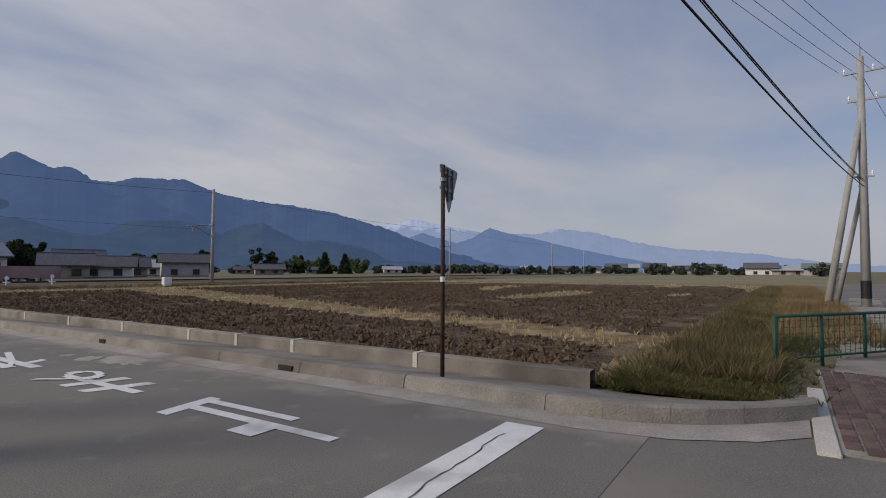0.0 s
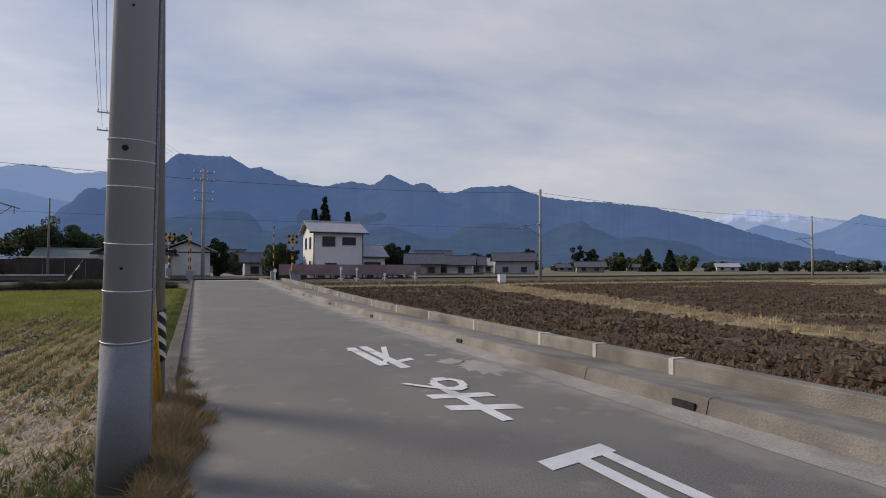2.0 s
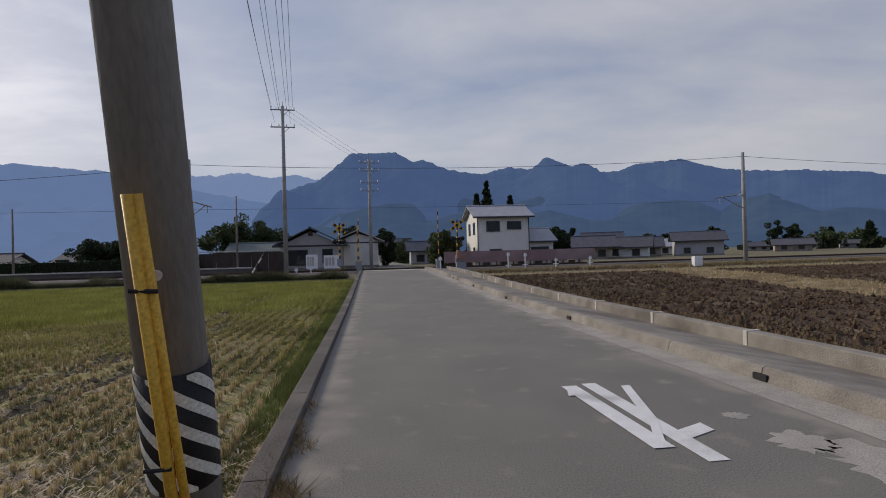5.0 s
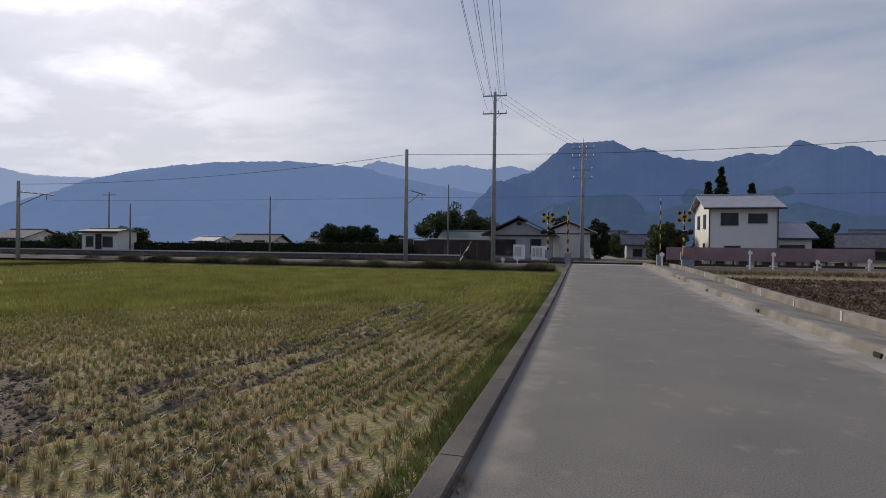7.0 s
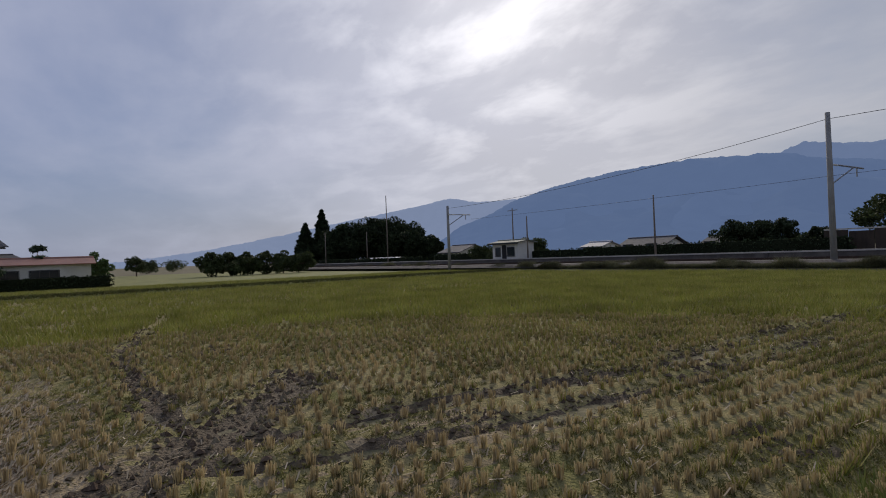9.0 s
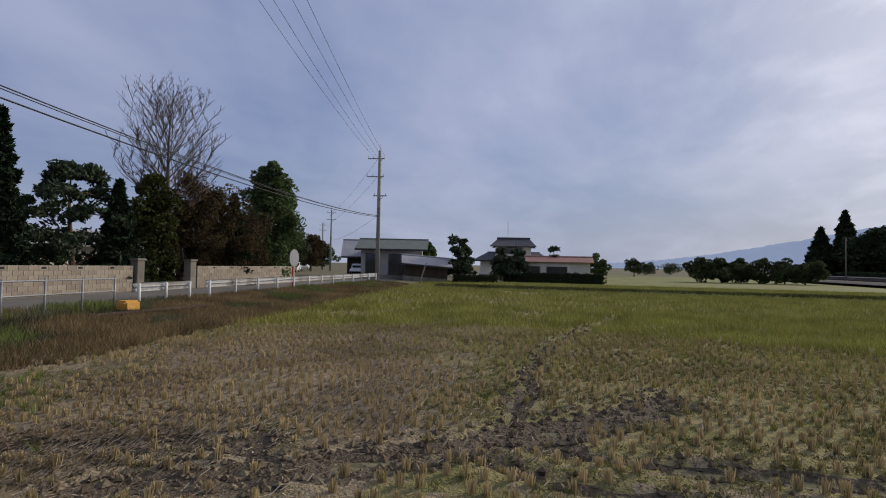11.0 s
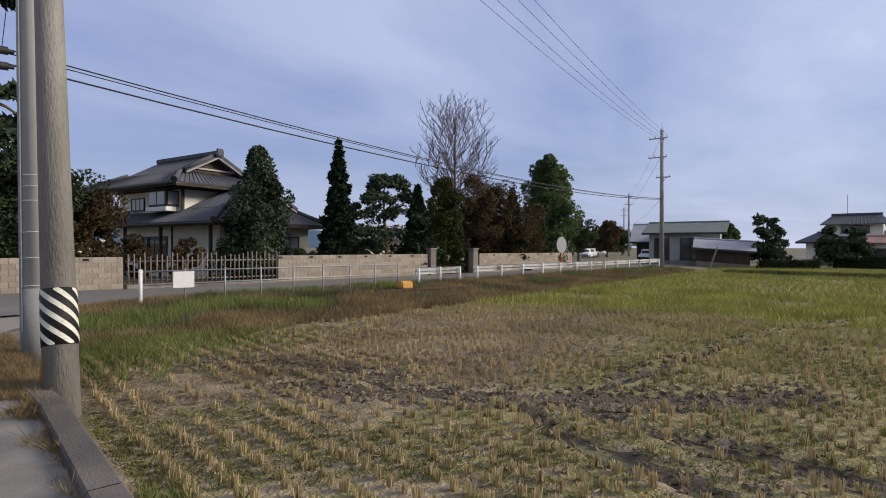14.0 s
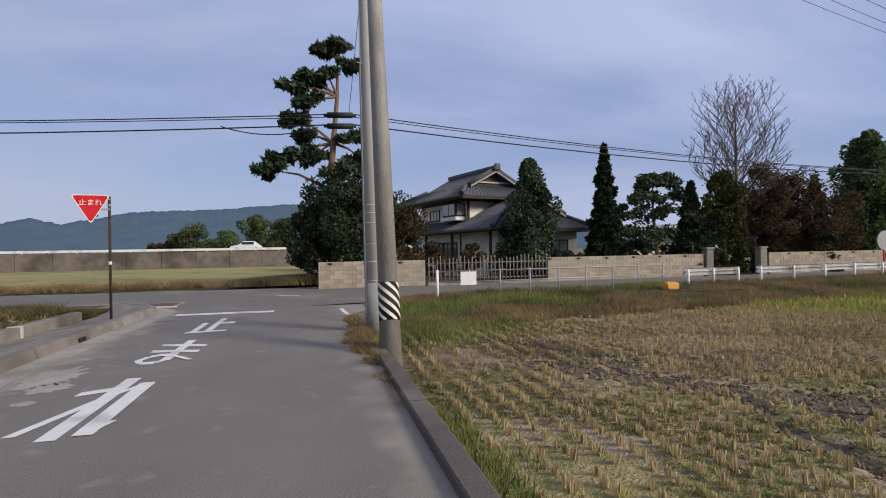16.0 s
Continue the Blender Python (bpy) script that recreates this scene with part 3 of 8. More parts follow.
r_ = random.Random(12)
for cx_, cy_, w_, h_ in ((4.75, -0.3, 0.42, 0.75), (4.5, 0.35, 0.3, 0.3), (5.0, -1.6, 0.25, 0.12), (4.45, 1.1, 0.14, 0.12)):
    pts = []
    for k in range(40):
        a = 2 * math.pi * k / 40
        q = r_.uniform(0.6, 1.05)
        pts.append((cx_ + w_ * q * math.cos(a), cy_ + h_ * q * math.sin(a)))
    o = part("paint_smear", poly(bmesh.new(), pts, -0.01, 0.0025), GUTTER, label="pale worn smear of old paint on the asphalt")
    tagged(o, category="road marking", group="old paint smears")

# ---- right-hand kerb, sloped ledge and low parapet ----
def kerb_x(y):
    """The kerb bends away at the junction corner."""
    return 0.0 if y > -8.3 else 0.29 * (-8.3 - y) ** 2


def extrude_profile(bm, prof, ys_, bend=True):
    rows = []
    for y in ys_:
        rows.append([(x + (kerb_x(y) if bend else 0), y, z + road_z(y)) for x, z in prof])
    return strip(bm, rows)


kerb = tagged(new("kerb"), "weathered concrete kerb with drain holes beside the road", "kerb", kind="structure")
y = -10.4
while y < 42:
    L = 2.0 if y > -8.45 else 0.65
    g_ = 0.006 if y > -8.45 else 0.0015
    seg = [y + g_, y + L / 2, y + L - g_]
    bm = extrude_profile(bmesh.new(), [(5.555, -0.05), (5.56, 0.02), (5.60, 0.165), (5.64, 0.185), (5.78, 0.18), (5.80, -0.05)], seg)
    bmesh.ops.holes_fill(bm, edges=[e for e in bm.edges if e.is_boundary], sides=12)
    bmesh.ops.recalc_face_normals(bm, faces=bm.faces)
    part("kerb_stone", bm, CONCRETE, kerb)
    y += L
ledge = part("ledge", extrude_profile(bmesh.new(), [(5.79, 0.172), (6.1, 0.13), (6.6, 0.04), (7.2, -0.04)], [-10.4, -9.8, -9.2, -8.7, -8.3, -7.2] + list(np.arange(-6.2, 42, 2.0))), CONCRETE)
tagged(ledge, "stained sloping concrete ledge behind the kerb", "ledge", kind="structure")
parapet = tagged(new("parapet"), "low weathered concrete parapet edging the ploughed field", "low wall", kind="structure")
joints = [-7.85, -4.84, -1.85, -0.10, 1.63, 4.6, 7.6, 10.6, 13.6, 16.6, 19.6, 22.6, 25.6, 28.6, 31.6, 34.6, 37.6, 40.6]
for a, b in zip(joints, joints[1:]):
    bm = extrude_profile(bmesh.new(), [(7.175, -0.2), (7.18, 0.185), (7.195, 0.2), (7.40, 0.2), (7.415, 0.185), (7.42, -0.2)], [a + 0.035, (a + b) / 2, b - 0.035], False)
    bmesh.ops.holes_fill(bm, edges=[e for e in bm.edges if e.is_boundary], sides=12)
    bmesh.ops.recalc_face_normals(bm, faces=bm.faces)
    part("wall_block", bm, CONCRETE, parapet)
for a in joints[1:-1]:
    z = road_z(a)
    part("mortar_joint", boxed(7.165, a - 0.05, z - 0.1, 7.43, a + 0.05, z + 0.212, 0.006), PALE, parapet, "pale new mortar")
holes = [(-3.5, 0.16), (2.2, 0.12), (8.4, 0.12), (14.3, 0.12), (20.2, 0.12), (26, 0.12)]
for y, s in holes:
    part("drain_hole", boxed(5.545, y - s, road_z(y) + 0.02, 5.62, y + s, road_z(y) + 0.10, 0.01), BLACK, kerb, "dark drain opening")

# ---- left-hand kerb beam ----
beam = tagged(new("kerb"), "dark stained concrete kerb beam beside the paddy", "kerb", kind="structure")
y = -7.6
while y < 41:
    L = 2.4 if y > -5.2 else 0.6
    seg = [y + 0.006, y + L - 0.006]
    rows = []
    for v in seg:
        s = -0.30 * max(0, -5.4 - v) ** 2
        s += 0.10 if v < -1.5 else 0
        sink = 0.06 if v < -1.5 else 0.0
        rows.append([(x + s, v, z - sink + road_z(v)) for x, z in [(0.335, -0.15), (0.33, 0.08), (0.315, 0.098), (0.135, 0.098), (0.115, 0.08), (0.08, -0.45)]])
    bm = strip(bmesh.new(), rows)
    bmesh.ops.holes_fill(bm, edges=[e for e in bm.edges if e.is_boundary], sides=12)
    bmesh.ops.recalc_face_normals(bm, faces=bm.faces)
    part("kerb_stone", bm, DARKCONC, beam)
    y += L
# ---- fields ----
def tufts(name, xy, z, height, blades, lean, mat, width=0.012, seed=1, spread=0.045, blunt=0.0, splay=4.0):
    """Blades in bunches: each blade one upright sliver, cut off blunt where blunt is above 0; xy is an n x 2 array, height an array or number."""
    r = np.random.default_rng(seed)
    n = len(xy)
    h = np.broadcast_to(np.asarray(height, float), (n,))
    zz = np.broadcast_to(np.asarray(z, float), (n,))
    base = np.repeat(np.column_stack([xy, zz]), blades, axis=0)
    hh = np.repeat(h, blades) * (r.uniform(0.75, 1.12, n * blades) if blunt else r.uniform(0.6, 1.25, n * blades))
    ang = r.uniform(0, 2 * np.pi, n * blades)
    off = r.uniform(0, 1, n * blades)[:, None] * np.column_stack([np.cos(ang), np.sin(ang)]) * spread
    ln = r.normal(0, lean, (n * blades, 2)) + off * splay
    b0 = base.copy()
    b0[:, :2] += off
    face = ang + r.normal(0, 0.6, n * blades)
    side = np.column_stack([-np.sin(face), np.cos(face), np.zeros(n * blades)]) * width
    tip = b0 + np.column_stack([ln[:, 0] * hh, ln[:, 1] * hh, hh])
    k = 4 if blunt else 3
    v = np.empty((n * blades * k, 3))
    v[0::k], v[1::k] = b0 - side, b0 + side
    if blunt:
        v[2::k], v[3::k] = tip + side * blunt, tip - side * blunt
    else:
        v[2::k] = tip
    return raw(name, v.tolist(), np.arange(n * blades * k).reshape(-1, k).tolist(), mat)


# wheel ruts of the harvester: up the field beside the road, and turning off across it
RUTS = (
    (0.20, 0.085, ((-3.7, 2.6), (-3.3, 4.5), (-3.0, 6.0), (-3.0, 8.5), (-3.0, 13.0))),
    (0.24, 0.090, ((-4.3, 2.8), (-4.3, 5.5), (-3.8, 7.7), (-3.8, 10.7), (-3.9, 14.0), (-3.7, 24.0))),
    (0.45, 0.050, ((-2.3, 0.0), (-2.9, 0.8), (-4.0, 2.2), (-5.4, 3.4), (-6.8, 4.5))),
    (0.20, 0.055, ((-4.2, 2.6), (-8.2, 2.5), (-11.9, 2.5), (-14.0, 3.1), (-20.0, 4.5))),
    (0.35, 0.035, ((-1.4, -2.2), (-2.6, -1.8), (-3.6, 0.3))),
)


def rut_weight(X, Y):
    """How far into a rut each place lies, 0 to 1, and how deep the rut cuts there."""
    X, Y = np.asarray(X, float), np.asarray(Y, float)
    best, cut = np.zeros(X.shape), np.zeros(X.shape)
    for wide, deep, pts in RUTS:
        for (ax, ay), (bx, by) in zip(pts, pts[1:]):
            ux, uy = bx - ax, by - ay
            u = np.clip(((X - ax) * ux + (Y - ay) * uy) / (ux * ux + uy * uy), 0, 1)
            d = np.hypot(X - ax - u * ux, Y - ay - u * uy) + 0.07 * np.sin(3.1 * X + 2.3 * Y) + 0.05 * np.sin(7.3 * Y - 4.1 * X)
            g = np.exp(-(np.maximum(d, 0) / wide) ** 2)
            best, cut = np.maximum(best, g), np.maximum(cut, g * deep)
    return best, cut


def greenness(X, Y):
    """Where the cut rice has shot again: far out in the field and in a strip beside the kerb."""
    X, Y = np.asarray(X, float), np.asarray(Y, float)
    g = np.clip((np.hypot(X + 2.0, Y + 1.0) - 4.5) / 8.5, 0, 1) + 0.16 * np.clip((Y - 0.5) / 2.0, 0, 1)
    strip_ = np.clip((X + 2.1) / 0.9, 0, 1) * np.clip((Y - 1.5) / 6.0, 0, 1) * 0.95
    wob = np.array([nz(x, y, 0.28, 23) for x, y in zip(X.ravel(), Y.ravel())]).reshape(X.shape)
    return np.clip(np.maximum(g, strip_) + 0.38 * wob, 0, 1)


def paddy_z(X, Y):
    """Mud drawn up a little along the rows, uneven, cut by the ruts."""
    X, Y = np.asarray(X, float), np.asarray(Y, float)
    rough = np.array([0.03 * nz(x, y, 0.9) + 0.02 * nz(x, y, 3.1) for x, y in zip(X, Y)])
    w_, cut_ = rut_weight(X, Y)
    return -0.24 + rough + 0.010 * np.cos(2 * np.pi * (X + 0.35) / 0.30) * (1 - w_) - cut_ + 0.035 * (w_ * (1 - w_)) * 4


def paddy_edge(x):
    """The field's southern side."""
    return -4.0 + 0.17 * min(x, 0) + 0.35 * nz(x, 0, 0.5)


px = list(np.arange(-55, -14, 0.8)) + list(np.arange(-14, -0.02, 0.1)) + [0.03]
py = np.arange(0, 1.0001, 1 / 220)
gx_, gy_ = [], []
for x in px:
    y0, y1 = paddy_edge(x) - 0.8, 38.6
    gx_.append(np.full(len(py), x))
    gy_.append(y0 + (y1 - y0) * py ** 1.6)
gx_, gy_ = np.concatenate(gx_), np.concatenate(gy_)
gz_ = paddy_z(gx_, gy_)
wet = rut_weight(gx_, gy_)[0]
mossy = greenness(gx_, gy_) + rng.normal(0, 0.05, len(gx_))
nY = len(py)
faces, fm = [], []
for i in range(len(px) - 1):
    for j in range(nY - 1):
        a = i * nY + j
        faces.append((a, a + nY, a + nY + 1, a + 1))
        fm.append(1 if wet[a] > 0.5 else 2 if mossy[a] > (0.14 if gy_[a] > 1.8 else 0.42) else 0)
paddy = raw("paddy_field", np.column_stack([gx_, gy_, gz_]).tolist(), faces, SOIL, smooth=True)
paddy.data.materials.append(WETMUD)
paddy.data.materials.append(MOSSY)
paddy.data.polygons.foreach_set("material_index", fm)
tagged(paddy, "harvested rice paddy of bare mud with wheel ruts", "field", kind="structure")

# stubble in rows along the road
rows_x = np.arange(-0.35, -54, -0.30)
xs_, ys_ = [], []
for x in rows_x:
    y = np.arange(paddy_edge(x) + 0.2, 38.3, 0.175 if x > -22 else 0.34)
    xs_.append(np.full(len(y), x) + rng.normal(0, 0.016, len(y)))
    ys_.append(y + rng.normal(0, 0.018, len(y)))
X, Y = np.concatenate(xs_), np.concatenate(ys_)
patch = np.array([nz(x, y, 0.35, 9) for x, y in zip(X, Y)])
keep = rng.uniform(0, 1, len(X)) > 0.92 * rut_weight(X, Y)[0]
keep &= rng.uniform(0, 1, len(X)) > 0.06 + np.clip((patch - 0.16) * 3.5, 0, 0.55) * np.where(Y < 2.0, 1.0, 0.12)
X, Y, patch = X[keep], Y[keep], patch[keep]
Z = paddy_z(X, Y) - 0.01
near = np.hypot(X, Y - 2) < 14
XY = np.column_stack([X, Y])
gr_ = greenness(X, Y)
st = tufts("rice_stubble", XY[near], Z[near], 0.098 + 0.028 * rng.uniform(-1, 1, near.sum()), 30, 0.09, STRAW, 0.0050, 2, 0.040, 0.8, 2.8)
tagged(st, "cut straw-coloured rice stubble standing in rows", "stubble", kind="stuff")
pick = ~near & (rng.uniform(0, 1, len(X)) < 1.1 - 0.9 * gr_)
st = tufts("rice_stubble", XY[pick], Z[pick], 0.11, 6, 0.2, STRAW, 0.014, 3)
tagged(st, "distant straw-coloured rice stubble standing in rows", "stubble", kind="stuff")
sprout = rng.uniform(0, 1, len(X)) < gr_ ** np.where(near, 1.4, 0.8)
g1 = sprout & near
g2 = (sprout | (rng.uniform(0, 1, len(X)) < gr_)) & ~near
sh = tufts("rice_regrowth", XY[g1], Z[g1], 0.10 + 0.09 * gr_[g1], 13, 0.30, SHOOT, 0.006, 4)
tagged(sh, "fresh yellow-green shoots regrowing from rice stubble", "rice shoots", kind="stuff")
sh = tufts("rice_regrowth", XY[g2], Z[g2], 0.21, 9, 0.36, SHOOT, 0.017, 5, 0.08)
tagged(sh, "distant yellow-green regrowth over the rice stubble", "rice shoots", kind="stuff")
# low weeds creeping between the rows
n = 60000
wx_, wy_ = -0.1 - rng.uniform(0, 1, n) ** 1.3 * 13, rng.uniform(-4.5, 17, n)
ok = np.array([nz(x, y * 0.5, 0.8, 51) + 0.4 * nz(x, y, 3.0, 52) > (-0.08 if y > 1.5 else 0.14) for x, y in zip(wx_, wy_)]) & (wy_ > np.array([paddy_edge(x) for x in wx_])) & (rng.uniform(0, 1, n) > rut_weight(wx_, wy_)[0])
wx_, wy_ = wx_[ok], wy_[ok]
o = tufts("field_weeds", np.column_stack([wx_, wy_]), paddy_z(wx_, wy_), 0.030, 7, 0.8, FIELDWEED, 0.007, 53, 0.07)
tagged(o, "low olive weeds creeping between the stubble rows", "weeds", kind="stuff")
# green strip of weeds along the kerb beam and young growth close to it
n = 9000
ex = np.column_stack([-0.02 - np.abs(rng.normal(0, 0.20, n)), 2.0 + 36.0 * rng.uniform(0, 1, n) ** 0.7])
ed = tufts("verge_grass", ex, -0.23, 0.14, 5, 0.4, LUSH, 0.007, 6)
tagged(ed, "green grass along the paddy side of the kerb", "grass", kind="stuff")
# chopped straw lying about, matted in patches
n = 170000
lx, ly = -np.abs(rng.normal(0, 8, n)) - 0.1, np.where(rng.uniform(0, 1, n) < 0.72, rng.normal(-1.4, 2.4, n), rng.uniform(-5, 14, n))
matted = np.array([nz(x, y, 0.55, 61) + 0.5 * nz(x, y, 1.6, 62) for x, y in zip(lx, ly)])
ok = (ly > np.array([paddy_edge(x) for x in lx])) & (rng.uniform(0, 1, n) < np.clip(0.42 + 1.4 * matted, 0.10, 1) * np.where(lx > -1.6, 0.6, 1.0) * np.where(ly > 1.5, 0.16, 1.0)) & (rng.uniform(0, 1, n) > 0.75 * rut_weight(lx, ly)[0])
lx, ly = lx[ok], ly[ok]
a = rng.uniform(0, np.pi, len(lx))
ll = rng.uniform(0.03, 0.11, len(lx))
lz = paddy_z(lx, ly) + rng.uniform(0.006, 0.03, len(lx))
dx, dy = np.cos(a) * ll, np.sin(a) * ll
tilt = rng.uniform(0.0, 0.05, len(lx))
wx, wy = -np.sin(a) * 0.006, np.cos(a) * 0.006
v = np.empty((len(lx) * 4, 3))
for k, (sx, sw) in enumerate(((-1, -1), (1, -1), (1, 1), (-1, 1))):
    v[k::4] = np.column_stack([lx + sx * dx / 2 + sw * wx, ly + sx * dy / 2 + sw * wy, lz + (tilt if k in (1, 2) else -0.004)])
lit = raw("straw_litter", v.tolist(), np.arange(len(lx) * 4).reshape(-1, 4).tolist(), PALESTRAW)
tagged(lit, "chopped rice straw scattered over the mud", "straw", kind="stuff")

# grass bank between paddy and village road
n = 15000
bx = -np.abs(rng.uniform(0, 1, n) ** 1.4) * 40 - 0.3
by0 = np.array([paddy_edge(x) for x in bx])
by1 = np.array([north_edge(x) + 0.25 for x in bx])
u = rng.uniform(0, 1, n)
by = by0 + (by1 - by0) * u
bz = np.array([ground_z(x, y) for x, y in zip(bx, by)])
kind = np.array([nz(x, y, 0.32, 5) for x, y in zip(bx, by)])
dry = (kind > -0.06) | (u < 0.25)
lush = (~dry) & (kind < -0.2) & (u > 0.3)
for sel, mat, hgt, lab, sd in ((dry, DRYWEED, 0.21, "brown dry weeds on the bank below the road", 11), ((~dry) & (~lush), BANKWEED, 0.22, "green verge grass on the bank below the road", 12), (lush, LUSH, 0.27, "bright lush grass clump on the bank below the road", 13)):
    o = tufts("bank_grass", np.column_stack([bx, by])[sel], bz[sel], hgt, 9, 0.4, mat, 0.011, sd)
    tagged(o, lab, "grass", kind="stuff")
# dry weeds and grit at the foot of the poles
n = 5200
wx_, wy_ = 0.20 + np.abs(rng.normal(0, 0.24, n)), rng.normal(-2.3, 1.6, n)
ragged = np.array([nz(x, y, 1.4, 81) for x, y in zip(wx_, wy_)])
ok = (wx_ < 0.62 + 0.5 * ragged - 0.05 * np.abs(wy_ + 2.2)) & (wy_ > -5.8) & (ragged > -0.45)
wx_, wy_ = wx_[ok], wy_[ok]
n = len(wx_)
o = tufts("dry_weeds", np.column_stack([wx_, wy_]), 0.01, np.where(rng.uniform(0, 1, n) < 0.2, 0.13, 0.055), 6, 0.7, DRYWEED, 0.005, 14)
tagged(o, "dry brown weeds at the foot of the poles", "weeds", kind="stuff")
n = 1500
o = tufts("green_weeds", np.column_stack([-0.05 - np.abs(rng.normal(0, 1.7, n)), rng.normal(-4.4, 1.1, n)]), -0.2, 0.14, 9, 0.6, LUSH, 0.007, 15)
tagged(o, "fresh green weeds on the bank beside the pole", "weeds", kind="stuff")

# churned mud lumps along the wheel ruts and in trampled places
def lumps(name, cx, cy, cz, size, mat, label, seed):
    r = np.random.default_rng(seed)
    n = len(cx)
    octa = np.array([(1, 0, 0), (-1, 0, 0), (0, 1, 0), (0, -1, 0), (0, 0, 0.8), (0, 0, -0.6)], float)
    V = octa[None] * (size * r.gamma(3, 0.33, n).clip(0.4, 2.2))[:, None, None] * r.uniform(0.6, 1.4, (n, 6, 3))
    th = r.uniform(0, 6.28, n)
    R = V.copy()
    R[:, :, 0] = V[:, :, 0] * np.cos(th)[:, None] - V[:, :, 1] * np.sin(th)[:, None]
    R[:, :, 1] = V[:, :, 0] * np.sin(th)[:, None] + V[:, :, 1] * np.cos(th)[:, None]
    R += np.column_stack([cx, cy, cz])[:, None]
    F = np.array([(0, 2, 4), (2, 1, 4), (1, 3, 4), (3, 0, 4), (2, 0, 5), (1, 2, 5), (3, 1, 5), (0, 3, 5)])
    o = raw(name, R.reshape(-1, 3).tolist(), (F[None] + (np.arange(n) * 6)[:, None, None]).reshape(-1, 3).tolist(), mat)
    return tagged(o, label, "soil", kind="stuff")


n = 60000
mx_, my_ = -rng.uniform(0.8, 16, n), rng.uniform(-3.5, 22, n)
wet = rut_weight(mx_, my_)[0]
ok = (rng.uniform(0, 1, n) < np.where(wet > 0.25, 0.95, 0.0)) | (np.array([nz(x * 0.8, y, 0.55, 17) for x, y in zip(mx_, my_)]) > 0.47)
ok &= my_ > np.array([paddy_edge(x) + 0.3 for x in mx_])
mx_, my_ = mx_[ok], my_[ok]
lumps("mud_lumps", mx_, my_, paddy_z(mx_, my_) + 0.006, 0.027, MUD, "dark churned mud lumps along the wheel ruts", 77)

# ---- ploughed field ----
def strip_here(x, y):
    """The bands left unploughed, with pale stubble."""
    a = 13.3 + 0.28 * (y + 4.5) + 0.9 * nz(x, y, 0.25) + 0.55 * nz(x, y, 1.7) + 0.4 * nz(x, y, 4.1)
    w_ = 1.3 + 0.03 * max(y, 0)
    b = x + y * 0.05 > 62 or y < -7.5 - 0.02 * x or y > 33
    return abs(x - a) < w_ or b or (x > 26 + 0.4 * y and nz(x, y * 3, 0.06, 3) > 0.22)


qx = list(np.arange(7.42, 22, 0.22)) + list(np.arange(22, 72, 0.9))
qy = list(np.arange(-8.2, 14, 0.22)) + list(np.arange(14, 37.5, 0.6))
verts, faces, fm = [], [], []
for x in qx:
    for y in qy:
        fur = 0.07 * math.sin((x + 0.15 * y) * 2 * math.pi / 0.62) + 0.06 * nz(x, y, 2.2, 1) + 0.05 * nz(x, y, 0.5, 2)
        if strip_here(x, y):
            fur *= 0.35
        verts.append((x, y, -0.01 + fur * min(1, (x - 7.4) / 0.5)))
nY = len(qy)
for i in range(len(qx) - 1):
    for j in range(nY - 1):
        k = i * nY + j
        faces.append((k, k + nY, k + nY + 1, k + 1))
        fm.append(1 if strip_here(qx[i], qy[j]) else 0)
plough = raw("ploughed_field", verts, faces, PLOW, smooth=True)
plough.data.materials.append(BAND)
plough.data.polygons.foreach_set("material_index", fm)
tagged(plough, "dark ploughed field with pale stubble bands", "field", kind="structure")
# clods
n = 52000
cx = 7.5 + np.abs(rng.uniform(0, 1, n)) ** 1.9 * 46
cy = rng.uniform(-7, 34, n)
crest = (np.floor((cx + 0.15 * cy) / 0.62) + 0.25) * 0.62 - 0.15 * cy
cx = np.maximum(crest + rng.normal(0, 0.10, n), 7.5)
ok = np.array([not strip_here(x, y) for x, y in zip(cx, cy)])
cx, cy = cx[ok], cy[ok]
n = len(cx)
s = rng.gamma(3.0, 0.0145, n).clip(0.018, 0.10)
octa = np.array([(1, 0, 0), (-1, 0, 0), (0, 1, 0), (0, -1, 0), (0, 0, 1), (0, 0, -0.6)], float)
V = octa[None] * s[:, None, None] * rng.uniform(0.6, 1.4, (n, 6, 3))
th = rng.uniform(0, 6.28, n)
c_, s_ = np.cos(th), np.sin(th)
R = V.copy()
R[:, :, 0] = V[:, :, 0] * c_[:, None] - V[:, :, 1] * s_[:, None]
R[:, :, 1] = V[:, :, 0] * s_[:, None] + V[:, :, 1] * c_[:, None]
R += np.column_stack([cx, cy, np.full(n, 0.02)])[:, None]
F = np.array([(0, 2, 4), (2, 1, 4), (1, 3, 4), (3, 0, 4), (2, 0, 5), (1, 2, 5), (3, 1, 5), (0, 3, 5)])
faces = (F[None] + (np.arange(n) * 6)[:, None, None]).reshape(-1, 3)
o = raw("soil_clods", R.reshape(-1, 3).tolist(), faces.tolist(), CLOD)
tagged(o, "dark turned clods of soil on the ploughed field", "soil", kind="stuff")
# pale stubble in the bands and along the far side
n = 9000
sx, sy = 7.6 + rng.uniform(0, 1, n) ** 1.3 * 60, rng.uniform(-8, 36, n)
ok = np.array([strip_here(x, y) for x, y in zip(sx, sy)])
o = tufts("dry_stubble", np.column_stack([sx, sy])[ok], 0.0, 0.16, 6, 0.35, STRAW, 0.012, 21)
tagged(o, "pale straw stubble on unploughed bands", "stubble", kind="stuff")
